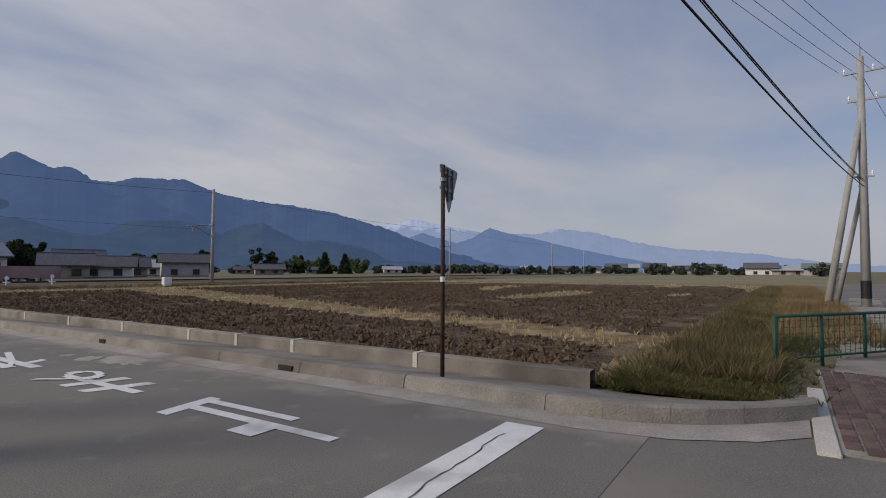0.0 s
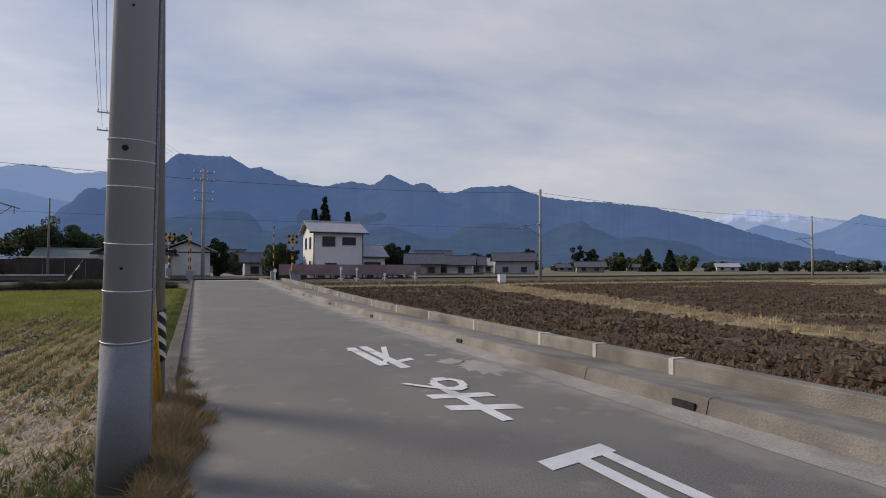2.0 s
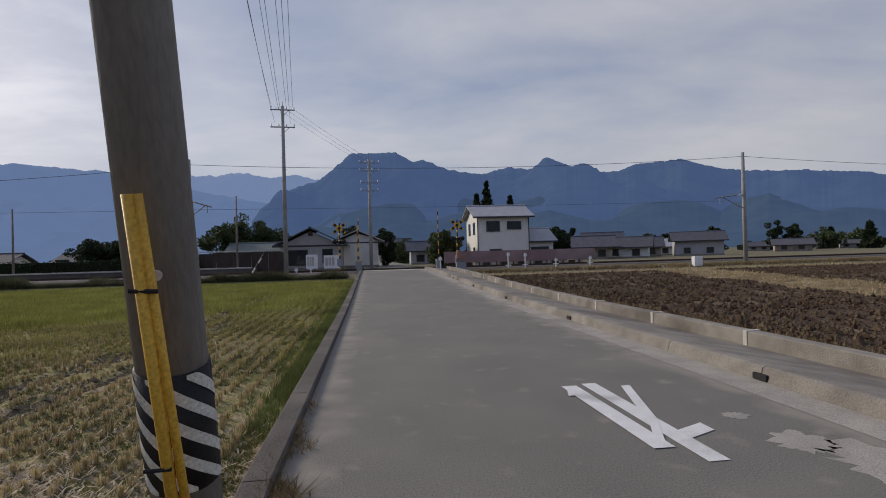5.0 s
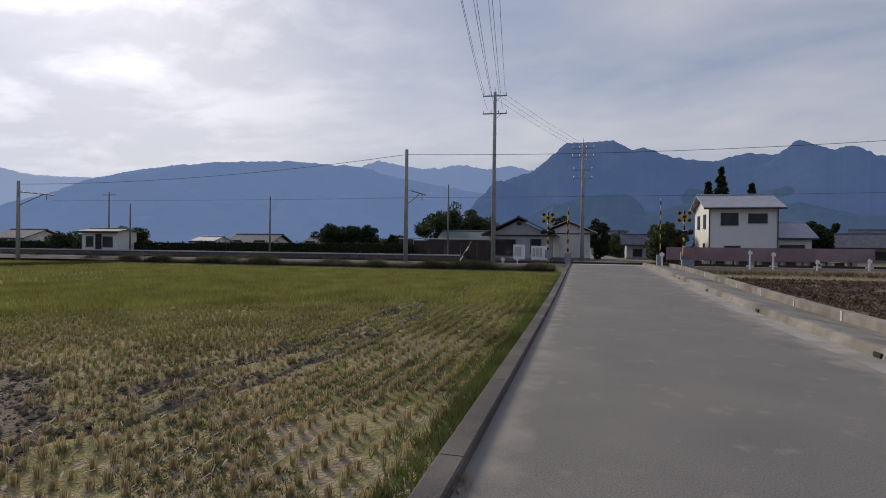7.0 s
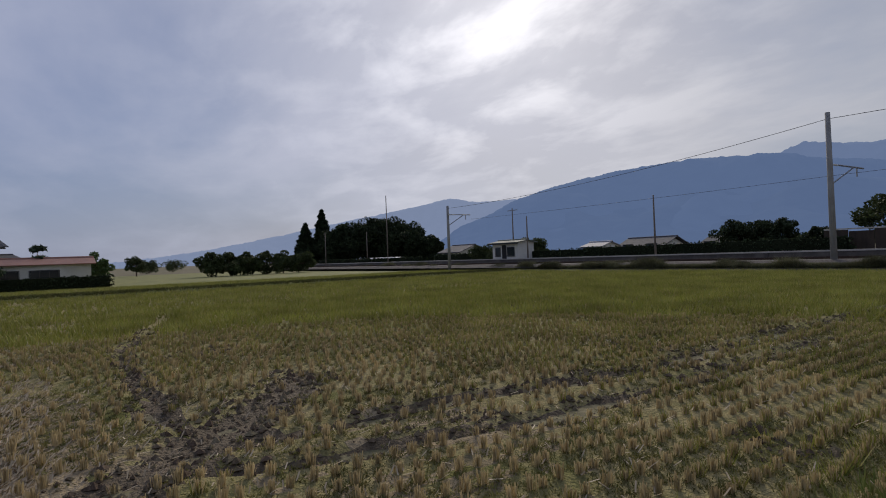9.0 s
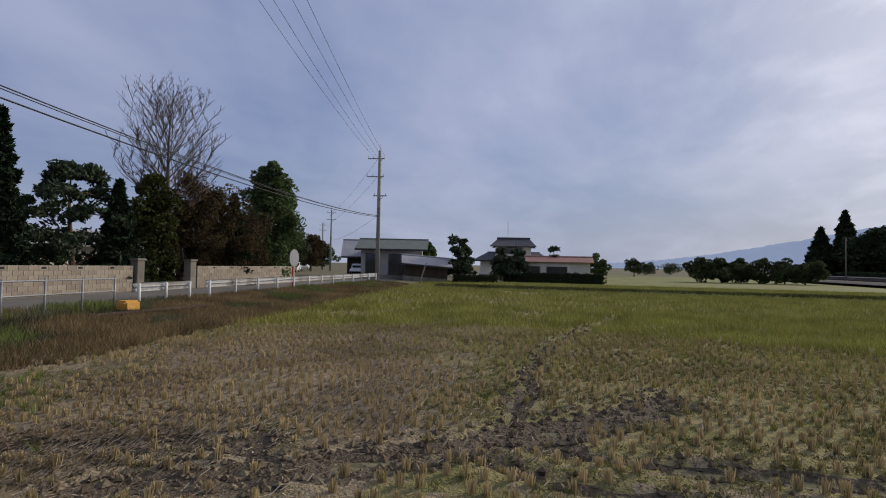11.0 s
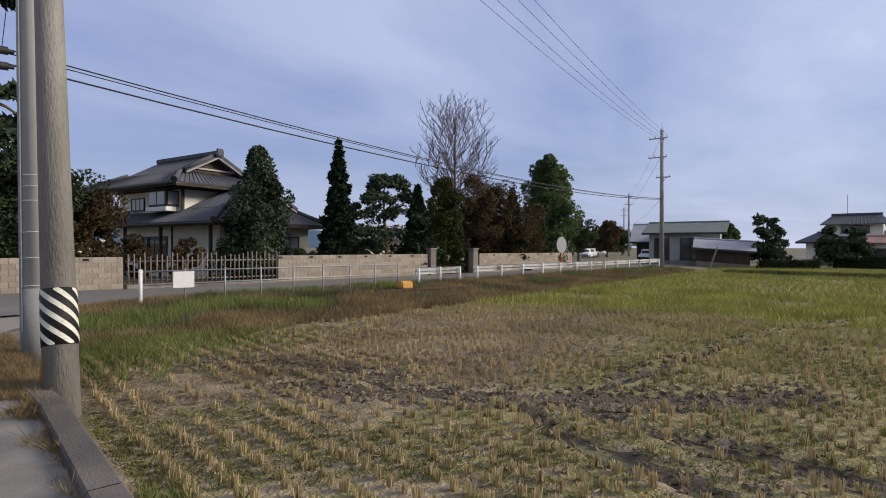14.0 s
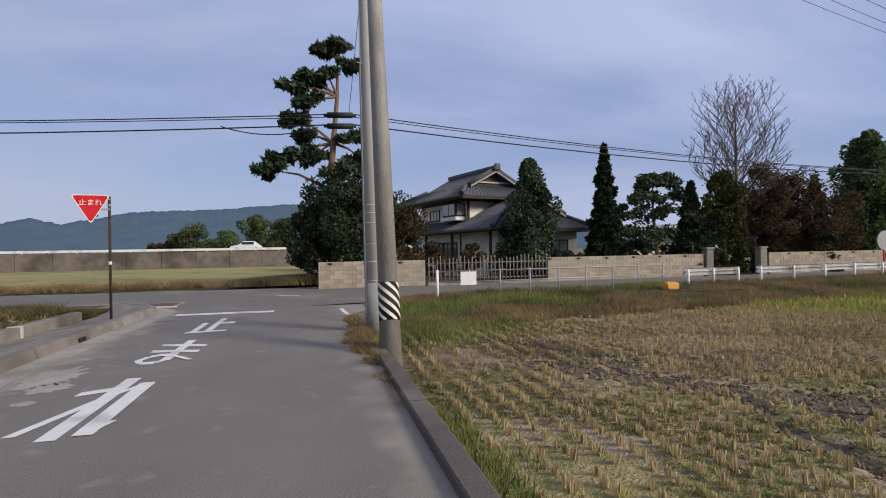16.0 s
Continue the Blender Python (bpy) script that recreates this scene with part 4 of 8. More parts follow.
# weeds: on the corner and along the parapet
n = 8000
a = rng.uniform(0, 1, n)
wx_ = 7.2 + rng.uniform(0, 1, n) ** 1.4 * 13
wy_ = -9.0 - (wx_ - 7.4) * 0.06 + rng.normal(0, 0.45, n)
hump = np.array([max(0.0, nz(x, y, 0.9, 41)) for x, y in zip(wx_, wy_)])
tall = 0.09 + 0.34 * hump
o = tufts("corner_weeds", np.column_stack([wx_, wy_])[a < 0.7], 0.0, tall[a < 0.7], 11, 0.9, WEED, 0.012, 22)
tagged(o, "green weeds growing over the junction corner", "weeds", kind="stuff")
o = tufts("corner_weeds", np.column_stack([wx_, wy_])[a >= 0.7], 0.0, tall[a >= 0.7], 8, 0.6, DRYWEED, 0.01, 23)
tagged(o, "brown dry weeds growing over the junction corner", "weeds", kind="stuff")
n = 7000
o = tufts("ditch_weeds", np.column_stack([8.4 + rng.uniform(0, 1, n) ** 1.3 * 50, -8.1 - rng.uniform(0, 1, n) * 1.9]), 0.0, 0.14 + 0.24 * rng.uniform(0, 1, n) ** 2, 9, 0.6, BROWNWEED, 0.012, 26)
tagged(o, "brown and green weeds between field and ditch", "weeds", kind="stuff")
n = 900
o = tufts("parapet_weeds", np.column_stack([7.5 + np.abs(rng.normal(0, 0.25, n)), rng.uniform(-7.5, 30, n)]), 0.0, 0.20, 6, 0.5, DRYWEED, 0.008, 24)
tagged(o, "dry grass behind the low parapet", "grass", kind="stuff")
n = 5000
o = tufts("dry_reeds", np.column_stack([rng.uniform(14, 60, n), -9.8 - rng.uniform(0, 1, n) * 2.2]), 0.0, 0.36, 6, 0.3, DRYWEED, 0.014, 25)
tagged(o, "tall brown reeds along the ditch", "reeds", kind="stuff")
# meadow beyond the ploughed field and beyond the railway, paler fields far off
def flat_field(name, pts, z, mat, label):
    o = part(name, poly(bmesh.new(), pts, z - 0.1, z), mat)
    return tagged(o, label, "field", kind="structure")


flat_field("far_field", [(72, -14), (420, -40), (420, 160), (72, 36)], 0.0, FARFIELD, "pale dry fields stretching far off")
flat_field("far_field", [(-40, -9), (-40, 37), (-130, 35), (-130, 2)], -0.22, GREENFIELD, "second green paddy beyond a low levee")
flat_field("far_field", [(8, -26.5), (60, -27), (60, -60), (-1, -60), (1.0, -22.2)], 0.02, YELLOWFIELD, "yellowing paddy across the village road")
bm = bmesh.new()
strip(bm, [[(x - 1.0, y, -0.3), (x - 0.35, y, -0.02 + 0.04 * nz(x, y, 0.9)), (x + 0.3, y, -0.02), (x + 1.0, y, -0.3)] for x, y in [(-38.6 + 0.5 * nz(0, v, 0.2), v) for v in np.arange(-8, 38, 0.8)]])
tagged(part("levee", bm, GREENFIELD), "low grassy levee between two paddies", "levee", kind="structure")
n = 6000
o = tufts("levee_grass", np.column_stack([-38.6 + rng.normal(0, 0.45, n), rng.uniform(-8, 37, n)]), -0.08, 0.2, 5, 0.4, WEED, 0.016, 31)
tagged(o, "green grass on the levee", "grass", kind="stuff")
n = 14000
rx_, ry_ = rng.uniform(-75, -0.8, n), 38.2 + np.abs(rng.normal(0, 0.9, n))
clump = np.array([nz(x, y, 0.45, 71) for x, y in zip(rx_, ry_)])
o = tufts("railway_weeds", np.column_stack([rx_, ry_]), 0.0, 0.26 + 1.1 * np.clip(clump, 0, 0.6), 9, 0.5, BANKWEED, 0.018, 32)
tagged(o, "rough green weeds on the railway bank", "weeds", kind="stuff")
n = 6000
o = tufts("railway_weeds", np.column_stack([rng.uniform(8, 90, n), 37.5 + np.abs(rng.normal(0, 2.2, n))]), 0.05, 0.30, 6, 0.45, DRYWEED, 0.02, 33)
tagged(o, "dry brown grass on the railway bank", "grass", kind="stuff")
n = 5000
o = tufts("village_verge", np.column_stack([rng.uniform(-1, 40, n), -19.6 - rng.uniform(0, 1, n) * 2.6]), 0.02, 0.16 + 0.25 * rng.uniform(0, 1, n), 8, 0.5, DRYWEED, 0.014, 34)
tagged(o, "brown weedy verge across the village road", "grass", kind="stuff")
n = 5200
vx = -3.6 + rng.uniform(0, 1, n) ** 1.6 * 9
vy = -19.8 - rng.uniform(0, 1, n) * (4.5 - 0.3 * vx.clip(-3, 6))
o = tufts("village_weeds", np.column_stack([vx, vy]), 0.02, 0.25 + 0.5 * np.clip(1.2 - (vx + 3.6) / 8, 0, 1) * rng.uniform(0.4, 1, n), 9, 0.45, BANKWEED, 0.016, 35)
tagged(o, "rough grey-green weeds heaped beside the garden wall", "weeds", kind="stuff")
# ---- mountains: ranges by their peaks and saddles (azimuth, height angle, in degrees) ----
def mountain_range(name, label, crest, radius, depth, mat, rough, az_step=0.12, seed=0.0):
    az0, az1 = crest[0][0], crest[-1][0]
    n = int((az1 - az0) / az_step)
    K = 14
    verts, faces = [], []
    for i in range(n + 1):
        az = az0 + (az1 - az0) * i / n
        el = lerp(az, crest)
        el += rough * (noise.noise(Vector((az * 0.55, seed, 0))) + 1.1 * noise.noise(Vector((az * 1.7, seed, 1))) + 0.8 * noise.noise(Vector((az * 4.3, seed, 2))))
        top = max(radius * math.tan(radians(el)), 1)
        for k in range(K + 1):
            u = k / K
            r = radius - depth * u
            bx_, by_ = r * math.sin(radians(az)), r * math.cos(radians(az))
            rid = noise.noise(Vector((bx_ / 420, by_ / 420, seed))) + 0.5 * noise.noise(Vector((bx_ / 170, by_ / 170, seed)))
            h = top * ((1 - u) ** 1.15) * (1 + 0.6 * rid * min(1, u * 3)) - 6 * u
            rr = r
            verts.append((rr * math.sin(radians(az)), rr * math.cos(radians(az)), h))
        verts.append(((radius + 60) * math.sin(radians(az)), (radius + 60) * math.cos(radians(az)), -20))
    w_ = K + 2
    order = list(range(K, -1, -1)) + [K + 1]
    for i in range(n):
        for a, b in zip(order, order[1:]):
            faces.append((i * w_ + a, (i + 1) * w_ + a, (i + 1) * w_ + b, i * w_ + b))
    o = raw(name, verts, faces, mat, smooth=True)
    return tagged(o, label, "mountains", kind="structure")


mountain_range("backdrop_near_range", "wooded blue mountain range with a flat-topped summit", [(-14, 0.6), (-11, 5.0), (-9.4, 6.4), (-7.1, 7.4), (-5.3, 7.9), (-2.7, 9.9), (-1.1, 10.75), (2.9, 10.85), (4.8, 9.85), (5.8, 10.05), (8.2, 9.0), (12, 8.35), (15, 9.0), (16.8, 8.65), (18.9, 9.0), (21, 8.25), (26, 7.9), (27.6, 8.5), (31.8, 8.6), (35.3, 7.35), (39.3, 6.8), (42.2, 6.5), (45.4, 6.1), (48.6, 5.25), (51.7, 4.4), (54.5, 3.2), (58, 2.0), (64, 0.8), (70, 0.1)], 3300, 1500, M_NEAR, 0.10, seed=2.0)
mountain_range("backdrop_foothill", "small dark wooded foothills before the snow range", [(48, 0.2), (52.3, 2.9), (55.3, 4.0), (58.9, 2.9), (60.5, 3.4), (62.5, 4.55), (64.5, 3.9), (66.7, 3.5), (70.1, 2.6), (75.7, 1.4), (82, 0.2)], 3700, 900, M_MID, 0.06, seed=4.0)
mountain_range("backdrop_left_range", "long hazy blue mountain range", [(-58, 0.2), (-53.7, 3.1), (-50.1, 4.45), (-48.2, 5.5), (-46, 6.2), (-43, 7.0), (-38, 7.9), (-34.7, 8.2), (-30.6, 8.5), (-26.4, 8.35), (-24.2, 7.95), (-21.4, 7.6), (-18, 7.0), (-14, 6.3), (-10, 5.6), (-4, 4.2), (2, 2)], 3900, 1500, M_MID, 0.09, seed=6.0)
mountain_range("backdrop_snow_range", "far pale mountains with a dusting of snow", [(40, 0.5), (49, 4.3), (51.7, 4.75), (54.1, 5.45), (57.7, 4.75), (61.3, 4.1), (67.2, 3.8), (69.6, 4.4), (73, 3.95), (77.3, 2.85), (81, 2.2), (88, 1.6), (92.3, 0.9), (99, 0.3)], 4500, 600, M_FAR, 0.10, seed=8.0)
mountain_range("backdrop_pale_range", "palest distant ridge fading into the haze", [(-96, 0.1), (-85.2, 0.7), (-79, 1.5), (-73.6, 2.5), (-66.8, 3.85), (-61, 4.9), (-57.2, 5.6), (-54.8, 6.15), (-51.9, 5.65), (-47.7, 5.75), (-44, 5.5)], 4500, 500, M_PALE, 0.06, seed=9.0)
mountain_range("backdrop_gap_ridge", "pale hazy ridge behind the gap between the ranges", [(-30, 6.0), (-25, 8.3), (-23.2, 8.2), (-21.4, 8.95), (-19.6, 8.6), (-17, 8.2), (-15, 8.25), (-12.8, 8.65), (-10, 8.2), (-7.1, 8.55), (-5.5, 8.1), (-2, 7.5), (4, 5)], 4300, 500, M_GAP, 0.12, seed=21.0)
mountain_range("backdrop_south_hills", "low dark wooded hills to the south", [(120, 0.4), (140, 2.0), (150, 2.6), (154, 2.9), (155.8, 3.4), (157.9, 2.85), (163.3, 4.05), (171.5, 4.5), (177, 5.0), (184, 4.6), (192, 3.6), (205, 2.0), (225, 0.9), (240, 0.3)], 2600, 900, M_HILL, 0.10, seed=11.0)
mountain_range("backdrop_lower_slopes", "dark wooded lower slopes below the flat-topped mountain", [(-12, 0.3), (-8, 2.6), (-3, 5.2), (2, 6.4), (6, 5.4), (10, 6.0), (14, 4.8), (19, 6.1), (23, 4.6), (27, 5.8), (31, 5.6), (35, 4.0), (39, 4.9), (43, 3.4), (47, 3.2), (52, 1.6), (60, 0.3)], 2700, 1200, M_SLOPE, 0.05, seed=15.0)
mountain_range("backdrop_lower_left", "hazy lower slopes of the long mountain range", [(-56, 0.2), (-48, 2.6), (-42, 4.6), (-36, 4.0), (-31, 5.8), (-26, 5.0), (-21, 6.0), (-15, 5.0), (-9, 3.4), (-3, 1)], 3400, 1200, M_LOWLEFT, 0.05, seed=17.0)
# ---- poles, wires, signs ----
def wire(name, pts, r, mat, label, category="cable", sag=0.0):
    cu = bpy.data.curves.new(name, "CURVE")
    cu.dimensions, cu.bevel_depth, cu.bevel_resolution = "3D", r, 1
    for a, b in zip(pts, pts[1:]):
        a, b = Vector(a), Vector(b)
        n = 14
        sp = cu.splines.new("POLY")
        sp.points.add(n)
        for i in range(n + 1):
            u = i / n
            p = a.lerp(b, u)
            p.z -= sag * 4 * u * (1 - u)
            sp.points[i].co = (*p, 1)
    cu.materials.append(mat)
    o = new(name, cu)
    return tagged(o, label, category, "overhead cables")


def insulator(bm, x, y, z, h=0.22):
    rod(bm, (x, y, z), (x, y, z + h * 0.45), 0.03, n=6)
    rod(bm, (x, y, z + h * 0.4), (x, y, z + h * 0.7), 0.055, 0.035, n=8)
    rod(bm, (x, y, z + h * 0.7), (x, y, z + h), 0.045, 0.025, n=8)


def utility_pole(m, h, r0, r1, arms, label, mat=COLLAR, turn=0.0, spike=0.4):
    """arms: (height, half length, shift, insulators)."""
    t = thing("utility_pole", m, label, "utility pole", "utility poles")
    part("shaft", rodded((0, 0, -0.4), (0, 0, h), r0, r1, 16), mat, t, smooth=True)
    if spike:
        part("spike", rodded((0, 0, h - 0.1), (0, 0, h + spike), 0.03, 0.015, 6), STEEL, t)
    c, s = math.cos(radians(turn)), math.sin(radians(turn))
    for z, half, shift, k in arms:
        bm = bmesh.new()
        box(bm, -half + shift, -0.05, z - 0.04, half + shift, 0.05, z + 0.04)
        rod(bm, (shift * 0.6 + half * 0.55, 0, z), (0, 0, z - 0.5), 0.02, n=6)
        bmesh.ops.rotate(bm, matrix=Matrix.Rotation(radians(turn), 3, "Z"), verts=bm.verts)
        arm = part("crossarm", bm, STEEL, t)
        for i in range(k):
            u = -half + shift + 2 * half * (i + 0.1) / max(k - 0.8, 1)
            b2 = bmesh.new()
            insulator(b2, u * c, u * s, z + 0.04)
            part("insulator", b2, SIGNWHITE, arm)
    for i in range(int((h - 4.6) / 0.9)):
        z = 4.6 + i * 0.9
        a = 0.6 if i % 2 else -2.5
        r = r0 + (r1 - r0) * z / h
        part("step_bolt", rodded((math.cos(a) * r * 0.8, math.sin(a) * r * 0.8, z), (math.cos(a) * (r + 0.13), math.sin(a) * (r + 0.13), z), 0.012, n=6), STEEL, t)
    return t


# the two poles at the field corner
B = (0.05, -3.06)
pole_b = utility_pole(pose(*B, 0, 0.8, 0.62, 0), 11.6, 0.176, 0.12, [(11.2, 0.9, 0, 4), (10.4, 0.75, 0, 3)], "pale grey round concrete utility pole wrapped with wire bands", mat=POLECONC, turn=20)
for z in (1.03, 1.42, 1.78, 2.22, 2.42, 2.58):
    r = 0.176 - 0.056 * z / 11.6 + 0.002
    rows = []
    for k in range(33):
        a = k * math.pi / 16
        rows.append([((r + 0.004 * math.cos(b)) * math.cos(a), (r + 0.004 * math.cos(b)) * math.sin(a), z + 0.012 * math.sin(a) + 0.004 * math.sin(b)) for b in (0, 1.57, 3.14, 4.71, 6.283)])
    bm = strip(bmesh.new(), rows)
    bmesh.ops.remove_doubles(bm, verts=bm.verts, dist=0.0005)
    bmesh.ops.recalc_face_normals(bm, faces=bm.faces)
    part("wire_band", bm, SIGNWHITE, pole_b, "thin pale wire wrapped round")
for z, a in ((2.50, -1.75), (1.585, -1.75), (3.6, -1.6), (4.7, -1.75)):
    part("bolt_hole", rodded((math.cos(a) * 0.15, math.sin(a) * 0.15, z), (math.cos(a) * (0.178 - 0.0048 * z), math.sin(a) * (0.178 - 0.0048 * z), z), 0.024 if z == 2.50 else 0.011, n=10), BLACK, pole_b, "dark bolt hole")
part("repair_collar", rodded((0, 0, -0.1), (0, 0, 1.00), 0.1800, 0.1745, 24), PATCHCONC, pole_b, smooth=True)
part("conduit", rod(rodded((0.178, 0.03, 0.1), (0.165, 0.03, 5.5), 0.016, n=8), (0.17, 0.08, 0.4), (0.152, 0.08, 7), 0.010, n=6), STEEL, pole_b)

S = (0.062, -0.57)
pole_s = thing("utility_pole", pose(*S, 0, 13.2, 0.0, 0), "old brownish concrete pole with striped guard band", "utility pole", "utility poles")
part("shaft", rodded((0, 0, -0.3), (0, 0, 10.6), 0.171, 0.119, 24), POLEDARK, pole_s, smooth=True)
band = part("guard_band", rodded((0, 0, 0.52), (0, 0, 1.14), 0.1755, 0.1725, 28), BLACK, pole_s, "black rubber guard sheet", smooth=True)
PITCH = 0.96
for k in range(6):
    # helical stripes that fall to the right, six round the sheet
    rows = []
    for i in range(97):
        a = 2 * math.pi * i / 48
        zc = 1.17 + PITCH / 6 * k - PITCH * a / (2 * math.pi)
        lo, hi = max(zc - 0.034, 0.525), min(zc + 0.034, 1.135)
        if hi - lo > 0.004:
            rows.append([(0.1780 * math.cos(a), 0.1780 * math.sin(a), lo), (0.1765 * math.cos(a), 0.1765 * math.sin(a), hi)])
    bm = strip(bmesh.new(), rows)
    bmesh.ops.recalc_face_normals(bm, faces=bm.faces)
    part("stripe", bm, CREAM, band, "cream reflective stripe", smooth=True)
guy = part("guy_guard", rod(rodded((0.10, -0.40, 0.02), (-0.01, -0.245, 2.0), 0.026, n=10), (0.15, -0.37, 0.02), (0.025, -0.235, 2.0), 0.020, n=10), YELLOW, pole_s, "yellow plastic guy wire guard", smooth=True)
for z in (1.6, 0.8):
    part("strap", rodded((-0.03, -0.27 - 0.09 * (1.95 - z), z), (0.08, -0.25 - 0.09 * (1.95 - z), z - 0.01), 0.01, n=6), BLACK, guy)
part("disc", rodded((0.032, -0.149, 1.63), (0.037, -0.172, 1.63), 0.024, n=14), PALE, pole_s, "pale round cap")

# stop sign
sign = thing("stop_sign", pose(5.95, -6.17, 0.12, 0, 0, 12), "red triangular Japanese stop sign on a rusty post", "road sign")
part("post", rodded((0, 0, -0.1), (0, 0, 2.93), 0.030, n=12), RUST, sign, "rust-brown steel post", smooth=True)
part("band", rodded((0, 0, 1.32), (0, 0, 1.39), 0.036, n=12), SIGNWHITE, sign)
part("band", rodded((0, 0, 2.70), (0, 0, 2.75), 0.037, n=12), STEEL, sign)


def triangle(side, y0, y1, z, cx):
    """A rounded triangle, point down, in the x-z plane."""
    h = side * 0.866
    cor = [Vector((cx - side / 2, 0, z)), Vector((cx + side / 2, 0, z)), Vector((cx, 0, z - h))]
    pts = []
    for i, c in enumerate(cor):
        a, b = cor[i - 1], cor[(i + 1) % 3]
        r = side * 0.10
        p, q = c + (a - c).normalized() * r, c + (b - c).normalized() * r
        for u in (0, 0.5, 1):
            pts.append(p.lerp(c, u).lerp(c.lerp(q, u), u))
    bm = bmesh.new()
    f = [bm.verts.new((p.x, y1, p.z)) for p in pts]
    g = [bm.verts.new((p.x, y0, p.z)) for p in pts]
    bm.faces.new(f)
    bm.faces.new(g[::-1])
    for i in range(len(pts)):
        j = (i + 1) % len(pts)
        bm.faces.new((g[i], g[j], f[j], f[i]))
    bmesh.ops.recalc_face_normals(bm, faces=bm.faces)
    return bm


plate = part("plate", triangle(0.80, 0.045, 0.05, 2.96, 0.37), STEEL, sign, "grey back of the sign plate")
part("white_border", triangle(0.80, 0.0505, 0.052, 2.96, 0.37), SIGNWHITE, plate)
part("red_face", triangle(0.74, 0.0525, 0.054, 2.943, 0.37), RED, plate, "red face")
for z in (2.86, 2.62):
    part("bracket", boxed(-0.02, 0.028, z - 0.02, 0.62 if z > 2.8 else 0.5, 0.044, z + 0.02), STEEL, sign)
for x in (0.26, 0.46):
    part("stiffener", boxed(x - 0.03, 0.02, 2.45 if x < 0.4 else 2.5, x + 0.03, 0.03, 2.93, 0.004), BLACK, sign)
fc = bpy.data.curves.new("sign_text", "FONT")
fc.body, fc.size, fc.align_x, fc.extrude = "止まれ", 0.16, "CENTER", 0.001
tx = new("lettering", fc)
tx.data.materials.append(SIGNWHITE)
tx.parent = sign
tx.matrix_basis = pose(0.37, 0.057, 2.72, 90, 0, 180)
tagged(tx, "white lettering")

# poles by the railway and down the road
u1 = utility_pole(pose(-5.7, 41.0, -0.3), 14.2, 0.19, 0.12, [(13.9, 0.95, 0, 4), (12.5, 0.95, 0, 4)], "tall concrete power pole with two crossarms at the paddy edge", turn=5)
u2 = utility_pole(pose(1.1, 50.6, 0.35), 11.0, 0.19, 0.13, [(10.6, 1.0, 0, 4), (9.8, 1.0, 0, 4), (8.6, 0.9, 0, 3), (7.8, 0.9, 0, 3)], "concrete power pole with four crossarms beyond the crossing", turn=5, spike=0.6)
u3 = utility_pole(pose(-43.1, -14.8, -0.1), 11.6, 0.2, 0.13, [(10.9, 0.75, -0.3, 4), (9.3, 0.75, -0.35, 4), (7.6, 0.6, 0.1, 2)], "grey power pole with stacked crossarms beside the village road", turn=100, spike=0.6)
utility_pole(pose(-91.2, -44.3, 0), 11.5, 0.2, 0.13, [(10.9, 0.9, 0, 3), (9.6, 0.9, 0, 3)], "distant power pole beside the village road", turn=105)
utility_pole(pose(-121.3, -62.2, 0), 11.5, 0.2, 0.13, [(10.9, 0.9, 0, 3), (9.6, 0.9, 0, 3)], "distant power pole beside the village road", turn=105)
R = (30.4, -13.1)
u5 = utility_pole(pose(*R, 0), 11.4, 0.2, 0.13, [(10.7, 0.85, -0.2, 4), (9.4, 0.8, -0.3, 4), (5.9, 0.4, 0, 2)], "grey concrete power pole with crossarms and lean-to struts", turn=80, spike=0.7)
part("strut", rodded((-1.2, 1.5, 0), (0, 0.05, 8.6), 0.16, 0.11, 14), COLLAR, u5, "leaning concrete strut", smooth=True)
part("strut", rodded((0.2, 1.1, 0), (0.1, 0, 5.6), 0.12, 0.09, 14), COLLAR, u5, "leaning concrete strut", smooth=True)
part("stripe_band", rodded((0, 0, 0.4), (0, 0, 1.2), 0.206, 0.203, 20), BLACK, u5)
utility_pole(pose(62, -20.2, 0), 11.5, 0.2, 0.13, [(10.9, 0.9, 0, 3), (9.6, 0.9, 0, 3)], "distant power pole along the footpath", turn=80)

TOP_B, TOP_R, TOP_U1, TOP_U3 = (B[0], B[1], 11.35), (R[0], R[1], 10.9), (-5.7, 41.0, 13.75), (-43.1, -14.8, 11.0)
for k in (-0.85, -0.35, 0.3, 0.8):
    wire("power_line", [(B[0] + k * 0.9, B[1] + 0.1, 11.4), (-5.7 + k, 41.0, 13.85)], 0.010, THINWIRE, "thin power line over the paddy", sag=0.75)
    wire("power_line", [(B[0] + 0.5 * k, B[1] + k * 1.5 + 0.2, 11.6), (-43.1 + 0.2 * k, -14.8 + k * 0.7, 10.95)], 0.010, THINWIRE, "thin power line over the grass bank", sag=0.6)
    wire("power_line", [(B[0], B[1] + k * 0.9, 11.4), (R[0], R[1] + k, 10.8)], 0.010, THINWIRE, "thin power line over the junction", sag=0.5)
for k in (-0.6, 0.0, 0.6):
    wire("power_line", [(B[0] + k * 0.9, B[1] + 0.1, 10.5), (-5.7 + k, 41.0, 12.5)], 0.009, THINWIRE, "thin lower power line over the paddy", sag=0.85)
    wire("power_line", [(-5.7 + k, 41.0, 13.85), (1.1 + k, 50.6, 11.0)], 0.008, THINWIRE, "thin power line across the railway", sag=0.15)
K0 = (0.2, -7.8)
